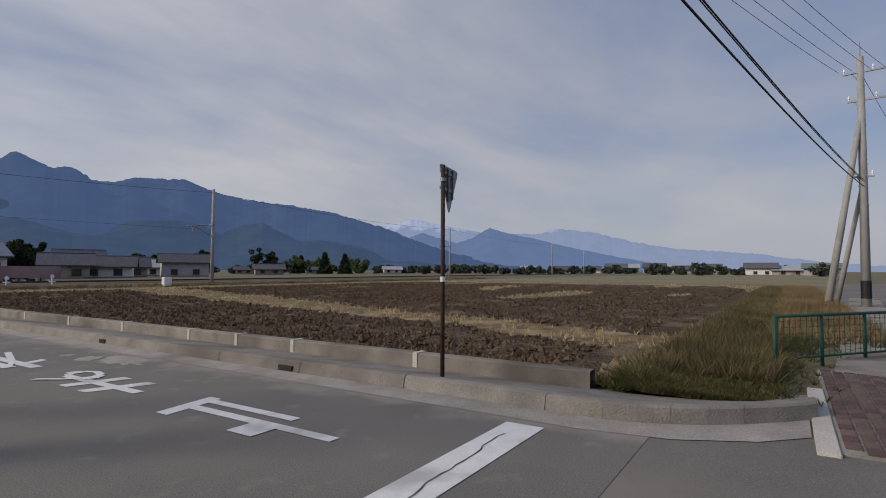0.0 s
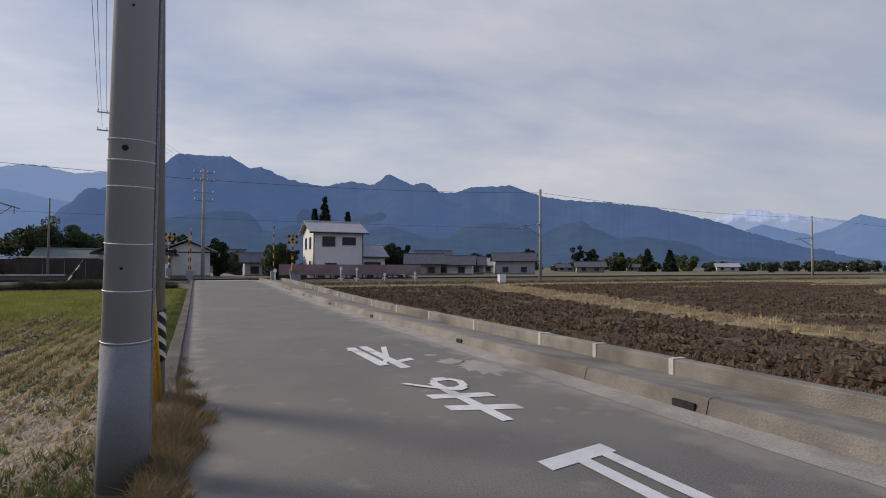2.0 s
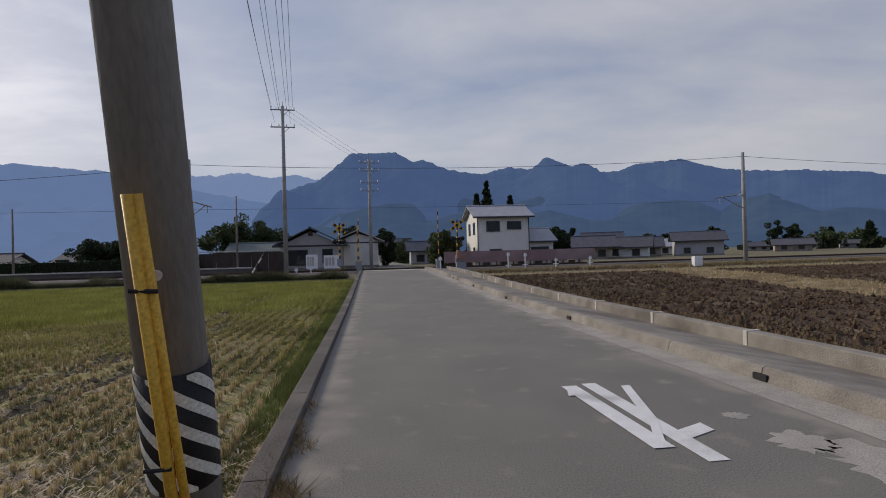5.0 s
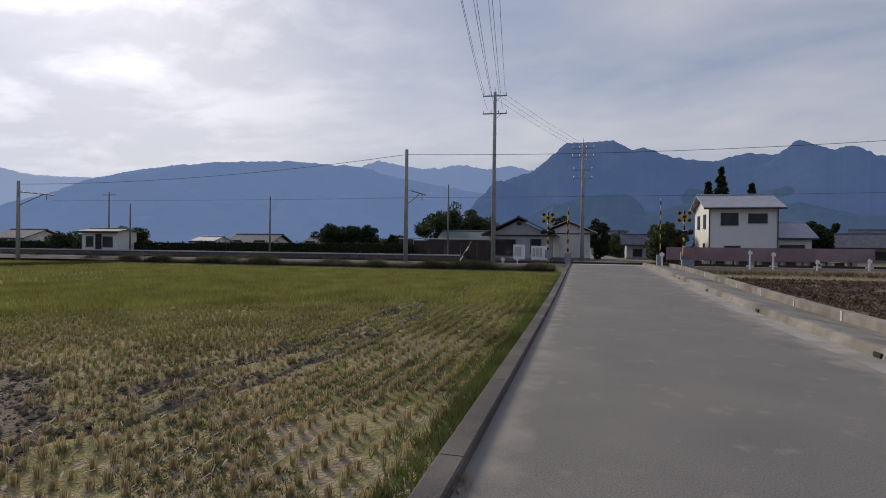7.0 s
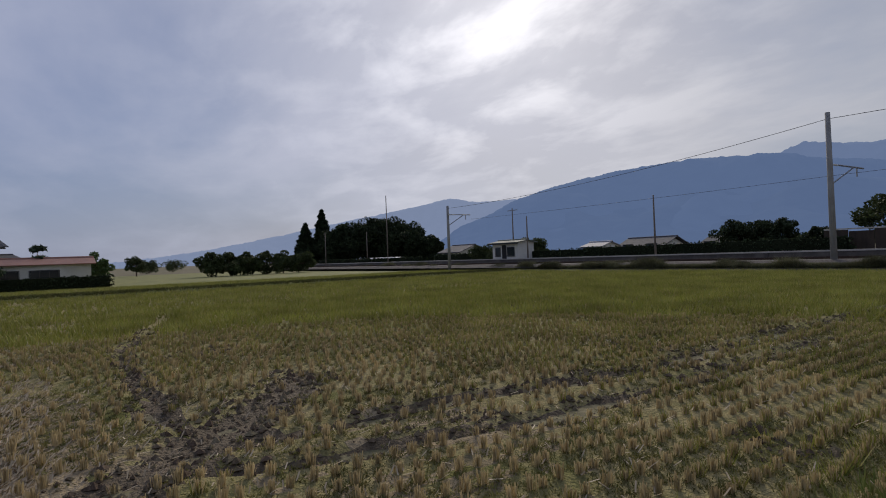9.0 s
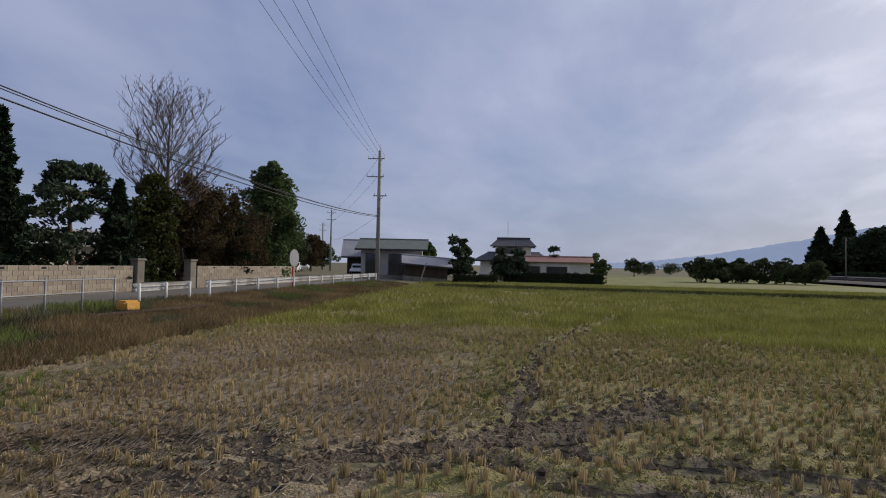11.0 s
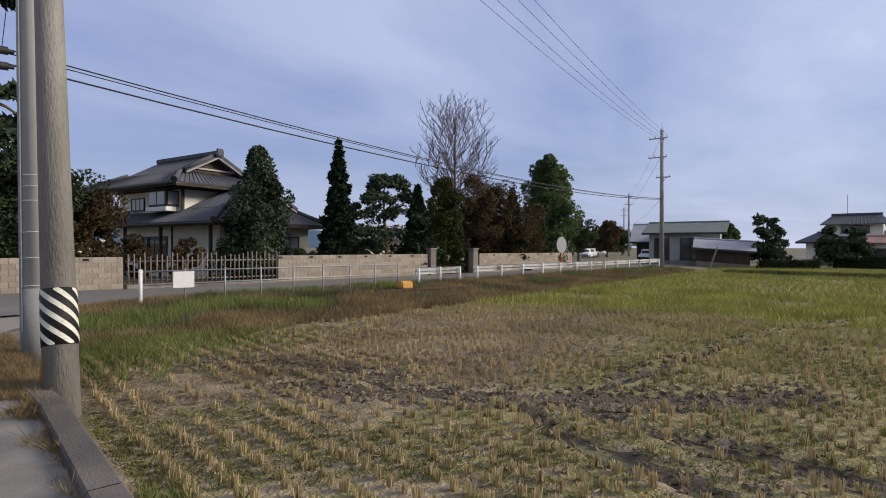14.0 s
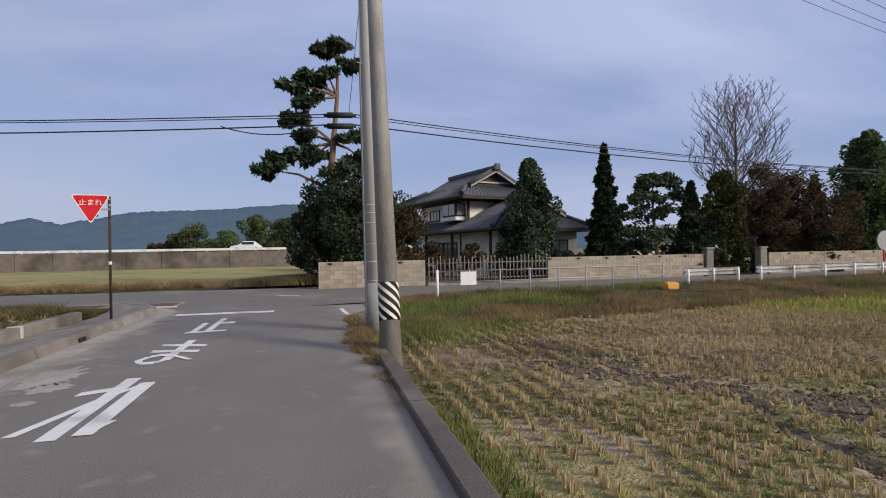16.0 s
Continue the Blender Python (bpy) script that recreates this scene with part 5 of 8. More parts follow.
for k, (dz, rr, sg) in enumerate(((0.28, 0.016, 0.25), (0.20, 0.012, 0.22), (-0.02, 0.020, 0.30))):
    wire("telephone_cable", [(-43.1, -14.8, 5.65 + dz * 0.3), (K0[0], K0[1], 5.38 + dz)], rr, WIRE, "thick black telephone cable along the village road", sag=0.62 + sg * 0.2)
    wire("telephone_cable", [(K0[0], K0[1], 5.38 + dz), (R[0], R[1], 5.5 + dz)], rr, WIRE, "thick black telephone cable over the junction", sag=sg)
wire("telephone_cable", [(K0[0] + 3.6, K0[1] - 0.6, 5.3), (K0[0] + 0.9, K0[1] - 0.1, 5.25)], 0.016, WIRE, "slack loop of black telephone cable", sag=0.22)
wire("stay_wire", [(B[0], B[1], 8.6), (K0[0], K0[1], 5.7)], 0.007, WIRE, "thin stay wire to the cable")
for z in (5.62, 5.30):
    o = part("cable_closure", rod(rodded((K0[0] - 0.1, K0[1], z), (K0[0] + 0.62, K0[1] - 0.1, z), 0.085, n=12), (K0[0] - 0.2, K0[1], z), (K0[0] + 0.72, K0[1] - 0.11, z), 0.045, n=10), BLACK, label="black splice box hanging on the cables", smooth=True)
    tagged(o, category="splice box")
for a, b, z0, z1 in (((-43.1, -14.8), (-91.2, -44.3), 11, 10.9), ((-91.2, -44.3), (-121.3, -62.2), 10.9, 10.9)):
    for dz in (0, -1.6, -5.2):
        wire("power_line", [(*a, z0 + dz), (*b, z1 + dz)], 0.012, THINWIRE, "far power line along the village road", sag=0.5)
wire("power_line", [(R[0], R[1], 10.7), (62, -20.2, 10.9)], 0.012, THINWIRE, "far power line along the footpath", sag=0.4)


# railway masts
def mast(m, h, arm, label, group="railway masts", mat=COLLAR):
    t = thing("railway_mast", m, label, "railway mast", group)
    part("shaft", rodded((0, 0, -0.4), (0, 0, h), 0.19, 0.14, 14), mat, t, smooth=True)
    if arm:
        part("cantilever", rod(rod(rodded((0, 0, 6.2), (0, arm, 5.9), 0.055, n=8), (0, 0, 4.9), (0, arm * 0.7, 5.95), 0.045, n=8), (0, arm * 0.8, 5.9), (0, arm * 0.8, 5.4), 0.04, n=6), STEEL, t)
        part("insulator", rodded((0, 0.15, 6.18), (0, 0.55, 6.12), 0.06, n=8), SIGNWHITE, t)
    return t


mast(pose(-12.8, 40.45, 0.1, 0, 0, -25), 9.4, 2.4, "grey concrete railway mast with cantilever arm")
mast(pose(-50.0, 37.6, 0.1, 0, 0, -78), 7.2, 3.4, "grey concrete railway mast with cantilever arm")
mast(pose(34.0, 40.2, 0.05, 0, 0, 80), 9.9, 2.6, "pale concrete railway mast in the meadow")
mast(pose(86, 43.5, 0, 0, 0, 80), 9.5, 3.2, "distant railway mast in the meadow")
mast(pose(150, 48, 0, 0, 0, 80), 9.5, 0, "distant railway mast in the meadow")
mast(pose(210, 58, 0, 0, 0, 80), 9.5, 0, "distant railway mast in the meadow")
for x, y, h, arm in ((-27, 43.2, 5.9, 0), (-10.3, 44.6, 6.9, 0), (-42, 42.4, 5.3, 0), (-72.5, 41.8, 11.0, 0), (-49.4, 47, 7.0, 0), (-84, 44, 6.0, 0), (-88, 38, 6.2, 0)):
    t = thing("steel_post", pose(x, y, 0.2), "slim dark post beside the railway", "post", "railway posts")
    part("shaft", rodded((0, 0, -0.3), (0, 0, h), 0.10, 0.06, 10), BAMBOO, t, smooth=True)
    if x == -49.4:
        part("crossarm", boxed(-0.9, -0.05, h - 0.35, 0.9, 0.05, h - 0.27), STEEL, t)
wire("feeder_line", [(-50.0, 37.6, 7.0), (-12.8, 40.45, 9.1), (34.0, 40.2, 9.6), (86, 43.5, 9.3), (150, 48, 9.3)], 0.018, THINWIRE, "railway feeder line between the masts", sag=0.6)
wire("contact_wire", [(-50.0, 41, 5.8), (-12.8, 42.7, 5.8), (34.0, 42.9, 5.9)], 0.012, THINWIRE, "railway contact wire above the track", sag=0.1)
# ---- trees ----
def leaves(name, centres, radii, per, size, mat, parent, seed, flat=1.0, shell=0.45, long=1.6):
    """Small leaf blades strewn through clumps; gaps stay between the clumps."""
    r = np.random.default_rng(seed)
    c = np.repeat(np.asarray(centres, float), per, axis=0)
    rad = np.repeat(np.asarray(radii, float), per)
    d = r.normal(0, 1, (len(c), 3))
    d /= np.linalg.norm(d, axis=1)[:, None]
    d *= (rad * (shell + (1 - shell) * r.uniform(0, 1, len(c)) ** 0.5))[:, None]
    d[:, 2] *= flat
    p = c + d
    a = r.normal(0, 1, (len(c), 3))
    a /= np.linalg.norm(a, axis=1)[:, None]
    b = np.cross(a, r.normal(0, 1, (len(c), 3)))
    b /= np.linalg.norm(b, axis=1)[:, None]
    s = size * r.uniform(0.6, 1.4, len(c))[:, None]
    v = np.empty((len(c) * 4, 3))
    v[0::4], v[1::4], v[2::4], v[3::4] = p - a * s * long / 2, p + b * s * 0.45, p + a * s * long / 2, p - b * s * 0.45
    return raw(name, v.tolist(), np.arange(len(c) * 4).reshape(-1, 4).tolist(), mat, parent)


def limbs(bm, base, tips, r0):
    for q in tips:
        q = Vector(q)
        b = Vector(base)
        mid = b.lerp(q, 0.5) + Vector((0, 0, 0.08 * (q - b).length))
        rod(bm, b, mid, r0, r0 * 0.6, 6)
        rod(bm, mid, q, r0 * 0.6, r0 * 0.2, 6)


def broad_tree(name, x, y, h, w, mat, label, seed, clumps=34, per=130, leaf=0.13, low=0.15, bark=BARK, z=0.0, cat="tree", group=""):
    r = np.random.default_rng(seed)
    t = thing(name, pose(x, y, z), label, cat, group)
    cs, rs = [], []
    clumps = int(clumps * 1.35)
    while len(cs) < clumps:
        p = r.uniform(-1, 1, 3)
        if p @ p > 1 or p @ p < 0.12:
            continue
        wob = 0.8 + 0.3 * math.sin(3 * math.atan2(p[1], p[0]) + seed)
        cs.append((p[0] * w * wob, p[1] * w * wob, h * (low + (1 - low) * 0.5 * (1 + p[2] * 0.94))))
        rs.append(w * r.uniform(0.22, 0.36))
    bm = bmesh.new()
    rod(bm, (0, 0, -0.2), (0.05 * w, 0, h * 0.45), 0.035 * h * 0.6 + 0.05, 0.02 * h * 0.6 + 0.03, 10)
    limbs(bm, (0.05 * w, 0, h * 0.35), cs[:12], 0.015 * h + 0.02)
    part("trunk", bm, bark, t)
    leaves("crown", cs, rs, int(per * 1.8), leaf * 0.74, mat, t, seed, 0.85)
    return t


def spire(name, x, y, h, w, mat, label, seed, leaf=0.16, z=0.0, layers=24, per=34, group=""):
    """A narrow conifer: whorls of drooping boughs that shorten upward."""
    r = np.random.default_rng(seed)
    t = thing(name, pose(x, y, z), label, "tree", group)
    part("trunk", rodded((0, 0, -0.2), (0, 0, h * 0.97), 0.02 * h + 0.03, 0.02, 8), BARK, t)
    cs, rs = [], []
    for k in range(layers):
        u = k / (layers - 1)
        reach = w * (1 - u) ** 0.8 + 0.05
        n = max(3, int(9 * (1 - u) + 3))
        for i in range(n):
            a = 6.283 * i / n + k * 1.1 + r.normal(0, 0.2)
            rr = reach * r.uniform(0.65, 1.15)
            for f in (0.45, 0.8, 1.0):
                cs.append((rr * f * math.cos(a), rr * f * math.sin(a), h * (0.04 + 0.95 * u) - 0.18 * rr * f + r.normal(0, 0.022 * h)))
                rs.append((0.11 * w + 0.06) * (1.15 - 0.5 * u))
    leaves("crown", cs, rs, per, leaf, mat, t, seed, 0.6, 0.1, 2.2)
    return t


def cloud_pine(name, x, y, h, pads, label, seed, z=0.0, lean=(0, 0), leaf=0.12, per=420, bark=REDBARK):
    """A pruned or wind-shaped pine: bent trunk, flat pads of needles on bare limbs."""
    t = thing(name, pose(x, y, z), label, "tree")
    bm = bmesh.new()
    pts = [Vector((lean[0] * u + 0.06 * h * math.sin(5 * u + seed) * 0.4, lean[1] * u, h * u)) for u in (0, 0.2, 0.4, 0.6, 0.8, 0.96)]
    for i, (a, b) in enumerate(zip(pts, pts[1:])):
        rod(bm, a - Vector((0, 0, 0.1 if i == 0 else 0)), b, (0.022 * h + 0.04) * (1 - i * 0.17), (0.022 * h + 0.04) * (1 - (i + 1) * 0.17), 8)
    for px_, py_, pz_, _ in pads:
        b = min(pts, key=lambda q: abs(q.z - (pz_ - 0.25)))
        limbs(bm, b, [(px_, py_, pz_)], 0.012 * h * 0.5 + 0.02)
    part("trunk", bm, bark, t)
    cs, rs = [], []
    r = np.random.default_rng(seed)
    for px_, py_, pz_, w in pads:
        for k in range(7):
            a, q = r.uniform(0, 6.28), r.uniform(0, 0.75) ** 0.7
            cs.append((px_ + w * q * math.cos(a), py_ + w * q * math.sin(a), pz_ + r.normal(0, 0.16) * w))
            rs.append(w * r.uniform(0.28, 0.5))
    leaves("crown", cs, rs, per // 7, leaf, L_PINE, t, seed, 0.62, 0.2, 2.4)
    return t


def lumpy_tree(name, x, y, h, profile, mat, label, seed, lumps_=90, per=150, leaf=0.12, droop=0.7, bark=BARK, z=0.0, group=""):
    """A tree whose crown follows a profile (share of the height, radius), built of lobes that overlap unevenly."""
    r = np.random.default_rng(seed)
    t = thing(name, pose(x, y, z), label, "tree", group)
    cs, rs = [], []
    top = max(q for _, q in profile)
    for k in range(lumps_):
        u = r.uniform(0.02, 0.98)
        reach = lerp(u, profile)
        a = r.uniform(0, 6.283)
        out = reach * r.uniform(0.35, 1.0) ** 0.6 * (1 + 0.16 * math.sin(3 * a + 9 * u + seed))
        size = (0.16 * top + 0.16 * reach) * r.uniform(0.75, 1.3)
        cs.append((max(out - size * 0.5, 0) * math.cos(a), max(out - size * 0.5, 0) * math.sin(a), h * u))
        rs.append(size)
    bm = bmesh.new()
    rod(bm, (0, 0, -0.2), (0, 0, h * 0.8), 0.02 * h + 0.04, 0.02, 8)
    limbs(bm, (0, 0, h * 0.3), cs[:10], 0.01 * h + 0.02)
    part("trunk", bm, bark, t)
    leaves("crown", cs, rs, per, leaf, mat, t, seed, droop, 0.35, 1.8)
    return t


def bare_tree(x, y, h, w, label, seed):
    """A leafless tree: one leader, limbs rising from it to an egg-shaped crown, split into fine twigs."""
    r = random.Random(seed)
    t = thing("bare_tree", pose(x, y, 0), label, "tree")
    V, F, ends = [], [], []

    def stick(p, q, r0, r1, n):
        d = (q - p).normalized()
        a = d.cross(Vector((1, 0.3, 0))).normalized()
        b = d.cross(a)
        k = len(V)
        for c, rr in ((p, r0), (q, r1)):
            V.extend(c + (a * math.cos(6.283 * i / n) + b * math.sin(6.283 * i / n)) * rr for i in range(n))
        F.extend((k + i, k + (i + 1) % n, k + n + (i + 1) % n, k + n + i) for i in range(n))

    def limb(p, d, ln, rad, depth):
        pieces = 4 if depth > 1 else 2
        for k in range(pieces):
            q = p + d * ln / pieces
            stick(p, q, rad * (1 - 0.2 * k), rad * (1 - 0.2 * (k + 1)), 6 if depth > 2 else 4 if depth > 1 else 3)
            p = q
            d = (d + Vector((r.uniform(-0.14, 0.14), r.uniform(-0.14, 0.14), 0.12))).normalized()
            if depth:
                for _ in range(2 if depth > 1 else 3):
                    a = r.uniform(0, 6.283)
                    side = Vector((math.cos(a), math.sin(a), 0.3)).normalized()
                    limb(p, (d * 0.72 + side * 0.62).normalized(), ln * r.uniform(0.28, 0.42) * (1.1 - 0.12 * k), max(rad * 0.48, 0.009), depth - 1)
        ends.append(p)

    stem = [Vector((0.10 * math.sin(3.1 * u), 0.08 * math.sin(4.3 * u + 1), h * u)) for u in (-0.02, 0.2, 0.35, 0.5, 0.65, 0.8, 0.9)]
    for i, (a, b) in enumerate(zip(stem, stem[1:])):
        stick(a, b, 0.20 * (1 - i * 0.15), 0.20 * (1 - (i + 1) * 0.15), 8)
    for k in range(46):
        u = 0.35 + 0.55 * k / 45
        p = lerp(u, [(0.2, 1.0), (0.35, 2.0), (0.5, 3.0), (0.65, 4.0), (0.8, 5.0), (0.9, 6.0)])
        p = stem[int(p)].lerp(stem[min(int(p) + 1, 6)], p - int(p))
        a = k * 2.4 + r.uniform(-0.3, 0.3)
        reach = w * lerp(u, [(0.28, 0.9), (0.45, 1.0), (0.65, 0.72), (0.8, 0.42), (0.92, 0.22)])
        rise = lerp(u, [(0.3, 0.75), (0.6, 1.1), (0.9, 2.4)])
        d = Vector((math.cos(a), math.sin(a), rise)).normalized()
        limb(p, d, reach / max(math.hypot(d.x, d.y), 0.3) * r.uniform(0.75, 1.0) * 0.8, 0.065 * (1.15 - u), 2)
    raw("trunk", [tuple(v) for v in V], F, GREYBARK, t)
    cs = [tuple(e) for e in ends if e.z < h * 0.62][::4]
    leaves("last_leaves", cs, [0.25] * len(cs), 4, 0.085, L_RUST, t, seed)
    return t


def place(eye, az, d):
    return eye[0] + d * math.sin(radians(az)), eye[1] + d * math.cos(radians(az))


def garden(az, d, w):
    """A place by bearing from the road, pushed back until the crown stands clear behind the garden wall."""
    s, c = math.sin(radians(az)), math.cos(radians(az))
    return place(E15, az, max(d, -24.0 / (c - 0.03 * s) + w + 0.5))


E15, E16, E10, E7 = (1.06, 7.28), (1.23, 8.08), (1.53, 2.68), (1.16, -1.35)
# the walled garden across the village road
x, y = place(E16, -176.0, 29)
broad_tree("garden_tree", x, y, 6.0, 2.9, L_DARK, "large dark broadleaf tree behind the garden wall", 41, 60, 170, 0.15, 0.1)
x, y = place(E16, -171.2, 30.5)
broad_tree("garden_tree", x, y, 4.6, 1.9, L_MAPLE, "bronze-leaved tree behind the garden wall", 42, 34, 140, 0.13, 0.1)
x, y = place(E16, 179.4, 28.6)
broad_tree("garden_tree", x, y, 4.4, 1.5, L_DARK, "dark round-crowned tree at the garden corner", 43, 30, 140, 0.13, 0.1)
x, y = place(E16, -176.6, 29.5)
x += 0.6
cloud_pine("tall_pine", x, y, 12.5, [(-0.4, 0.1, 12.7, 0.95), (0.5, 0, 12.4, 0.8), (-0.9, 0, 11.7, 0.7), (0.4, 0.2, 11.1, 0.6), (1.3, -0.2, 10.9, 1.0), (2.2, 0.2, 10.3, 0.8), (1.2, 0.3, 9.4, 1.05), (2.0, 0, 8.7, 0.9), (1.6, -0.3, 7.9, 0.85), (2.3, 0.2, 6.6, 1.2), (3.5, 0.1, 6.0, 1.0), (1.0, 0, 6.8, 1.0), (-1.2, 0.2, 7.8, 1.0), (-1.5, 0, 6.6, 1.1), (-0.6, 0.3, 5.9, 1.3)], "tall red-barked pine with clustered needle pads", 44, lean=(0.1, 0), leaf=0.20, per=560)
x, y = garden(-157.1, 26.5, 1.75)
lumpy_tree("podocarp", x, y, 6.35, ((0, 1.9), (0.15, 2.0), (0.35, 1.8), (0.55, 1.4), (0.72, 1.2), (0.86, 0.7), (1, 0.12)), L_PINE, "dense dark green evergreen with drooping boughs before the house", 45, 120, 170, 0.12, 0.95)
x, y = garden(-149.4, 27.8, 1.1)
spire("spruce", x, y, 6.9, 1.05, L_SPIRE, "narrow dark conifer behind the garden wall", 47, per=60)
x, y = garden(-144.6, 29.5, 1.7)
cloud_pine("garden_pine", x, y, 5.5, [(0, 0, 5.5, 1.15), (-0.9, 0.2, 5.2, 0.9), (0.9, 0, 5.2, 0.9), (-1.5, 0, 4.4, 1.1), (1.4, 0.3, 4.4, 1.1), (0, -0.3, 4.5, 1.1), (-1.9, 0.3, 3.5, 1.2), (1.9, 0, 3.4, 1.2), (0.2, 0.4, 3.5, 1.2), (-2.3, 0, 2.6, 1.2), (2.3, 0, 2.6, 1.2), (-0.7, -0.4, 2.5, 1.3), (0.9, 0.4, 2.3, 1.3), (-1.5, 0.2, 1.7, 1.2), (1.6, 0.1, 1.6, 1.2)], "pruned garden pine with layered needle pads", 48, leaf=0.12, per=630)
x, y = garden(-141.3, 33, 1)
spire("small_spruce", x, y, 5.1, 1.0, L_SPIRE, "small dark conifer in the walled garden", 49, per=50)
x, y = place(E15, -137.2, 35.5)
bare_tree(x, y, 10.1, 3.9, "tall leafless deciduous tree with a few rusty leaves", 50)
x, y = garden(-138.6, 31.5, 1.3)
lumpy_tree("golden_cypress", x, y, 6.0, ((0, 1.2), (0.3, 1.35), (0.7, 1.15), (0.9, 0.8), (1, 0.4)), L_GOLD, "olive golden cypress beside the gate", 51, 80, 170, 0.11, 1.0)
for az, d, h, w, sd in ((-136.0, 31.5, 5.2, 1.5, 52), (-133.0, 33.5, 5.0, 1.9, 53), (-130.3, 35, 4.6, 1.8, 54), (-134.5, 36, 6.0, 1.7, 57)):
    x, y = garden(az, d, w)
    broad_tree("maple", x, y, h * 1.22, w * 1.22, L_MAPLE, "dark reddish maple in the walled garden", sd, 36, 160, 0.12, 0.03, group="maples")
x, y = garden(-131.3, 38, 1.2)
spire("small_spruce", x, y, 5.6, 1.2, L_SPIRE, "small dark conifer in the walled garden", 58, per=50)
x, y = garden(-127.4, 42, 2.2)
lumpy_tree("zelkova", x, y, 8.7, ((0, 1.9), (0.3, 2.2), (0.6, 2.15), (0.8, 1.9), (0.92, 1.2), (1, 0.4)), L_MID, "tall bright green tree beyond the garden wall", 55, 120, 200, 0.15, 1.0)
x, y = place(E15, -124.3, 62)
broad_tree("roadside_tree", x, y, 5.4, 1.9, L_FAR, "dark green tree further down the village road", 56, 30, 120, 0.2, 0.2)
for az, d, h, w, mt, sd in ((-121.3, 96, 6.4, 2.6, L_MAPLE, 301), (-122.4, 104, 5.4, 2.6, L_FAR, 302), (-119.8, 118, 5.6, 3.0, L_FAR, 303)):
    x, y = place(E15, az, d)
    broad_tree("roadside_tree", x, y, h, w, mt, "leafy tree far along the village road", sd, 34, 110, 0.26, 0.05, group="trees along the village road")
for az, d, w, h in ((-141.5, 28, 0.8, 1.9), (-146.5, 27.4, 0.7, 1.7), (-134.2, 27.6, 0.75, 1.75), (-139.8, 28.5, 0.9, 2.1), (-163.5, 26.5, 0.8, 2.0), (-167.0, 26.3, 0.7, 1.8), (-170, 26.4, 0.8, 1.9), (-152.8, 26.4, 0.7, 1.6)):
    x, y = garden(az, d, w)
    broad_tree("shrub", x, y, h, w, L_MAPLE if az < -163 else L_DARK, "clipped round garden shrub behind the wall", int(-az * 10), 14, 120, 0.1, 0.1, cat="shrub", group="garden shrubs")
# trees along the far embankment and fields
for az, d, h, w, mt in ((168.6, 92, 6.6, 3.6, L_FAR), (171.4, 95, 5.2, 3.4, L_MID), (174.3, 84, 7.3, 2.6, L_FAR), (176.6, 86, 6.8, 2.8, L_FAR), (166.6, 98, 5.0, 2.8, L_MAPLE)):
    x, y = place(E16, az, d)
    broad_tree("field_tree", x, y, h, w, mt, "leafy tree behind the far road embankment", int(d + az), 26, 90, 0.3, 0.1, group="trees behind the embankment")
# beyond the paddy, west
x, y = place(E10, -68.6, 128)
spire("tall_cedar", x, y, 12.5, 3.4, L_DARK, "tall dark cedar beside the grove", 61, leaf=0.5, per=34)
x, y = place(E10, -70.3, 126)
spire("tall_cedar", x, y, 9.5, 3.2, L_DARK, "dark cedar beside the grove", 62, leaf=0.5, per=34)
for k, (az, d, h, w) in enumerate(((-66.5, 122, 8.6, 5.2), (-64.0, 124, 10.6, 5.8), (-61.8, 124, 11.0, 5.6), (-59.6, 122, 8.8, 4.8), (-57.8, 120, 6.0, 3.2))):
    x, y = place(E10, az, d)
    broad_tree("grove_tree", x, y, h, w, L_DARK, "dark round-crowned tree of the shrine grove", 63 + k, 60, 150, 0.42, 0.05, group="grove")
for k, az in enumerate((-79.5, -77.8, -76.2, -74.4, -72.8, -71.3)):
    x, y = place(E10, az, 84 + k)
    broad_tree("field_bush", x, y, 3.0, 2.3, L_FAR, "low leafy bush between the paddies", 70 + k, 20, 110, 0.25, 0.0, cat="bush", group="bushes between the paddies")
for k, (az, d, h, w, mt) in enumerate(((-88.9, 78, 3.6, 1.5, L_MID), (-85.7, 120, 3.6, 2.0, L_FAR), (-106.5, 60, 4.2, 1.6, L_MID), (-84.5, 160, 3.0, 3, L_FAR), (-82.5, 190, 3.0, 4, L_FAR))):
    x, y = place(E10, az, d)
    broad_tree("farm_tree", x, y, h, w, mt, "leafy tree beside the farmhouses", 80 + k, 22, 90, 0.22, 0.1)
for k, (az, d, h, w) in enumerate(((-103.0, 56, 4.0, 1.9), (-98.6, 60, 3.2, 1.8), (-97.0, 61, 3.0, 1.6), (-93.3, 66, 3.6, 1.4))):
    x, y = place(E10, az, d)
    cloud_pine("farm_pine", x, y, h, [(0, 0, h, w * 0.55), (-w * 0.5, 0, h * 0.75, w * 0.6), (w * 0.5, 0.2, h * 0.72, w * 0.6), (0, 0.3, h * 0.5, w * 0.8), (w * 0.4, 0, h * 0.3, w * 0.8), (-w * 0.4, 0, h * 0.28, w * 0.8)], "dark pruned pine in a farm garden", 86 + k, leaf=0.2, per=380)
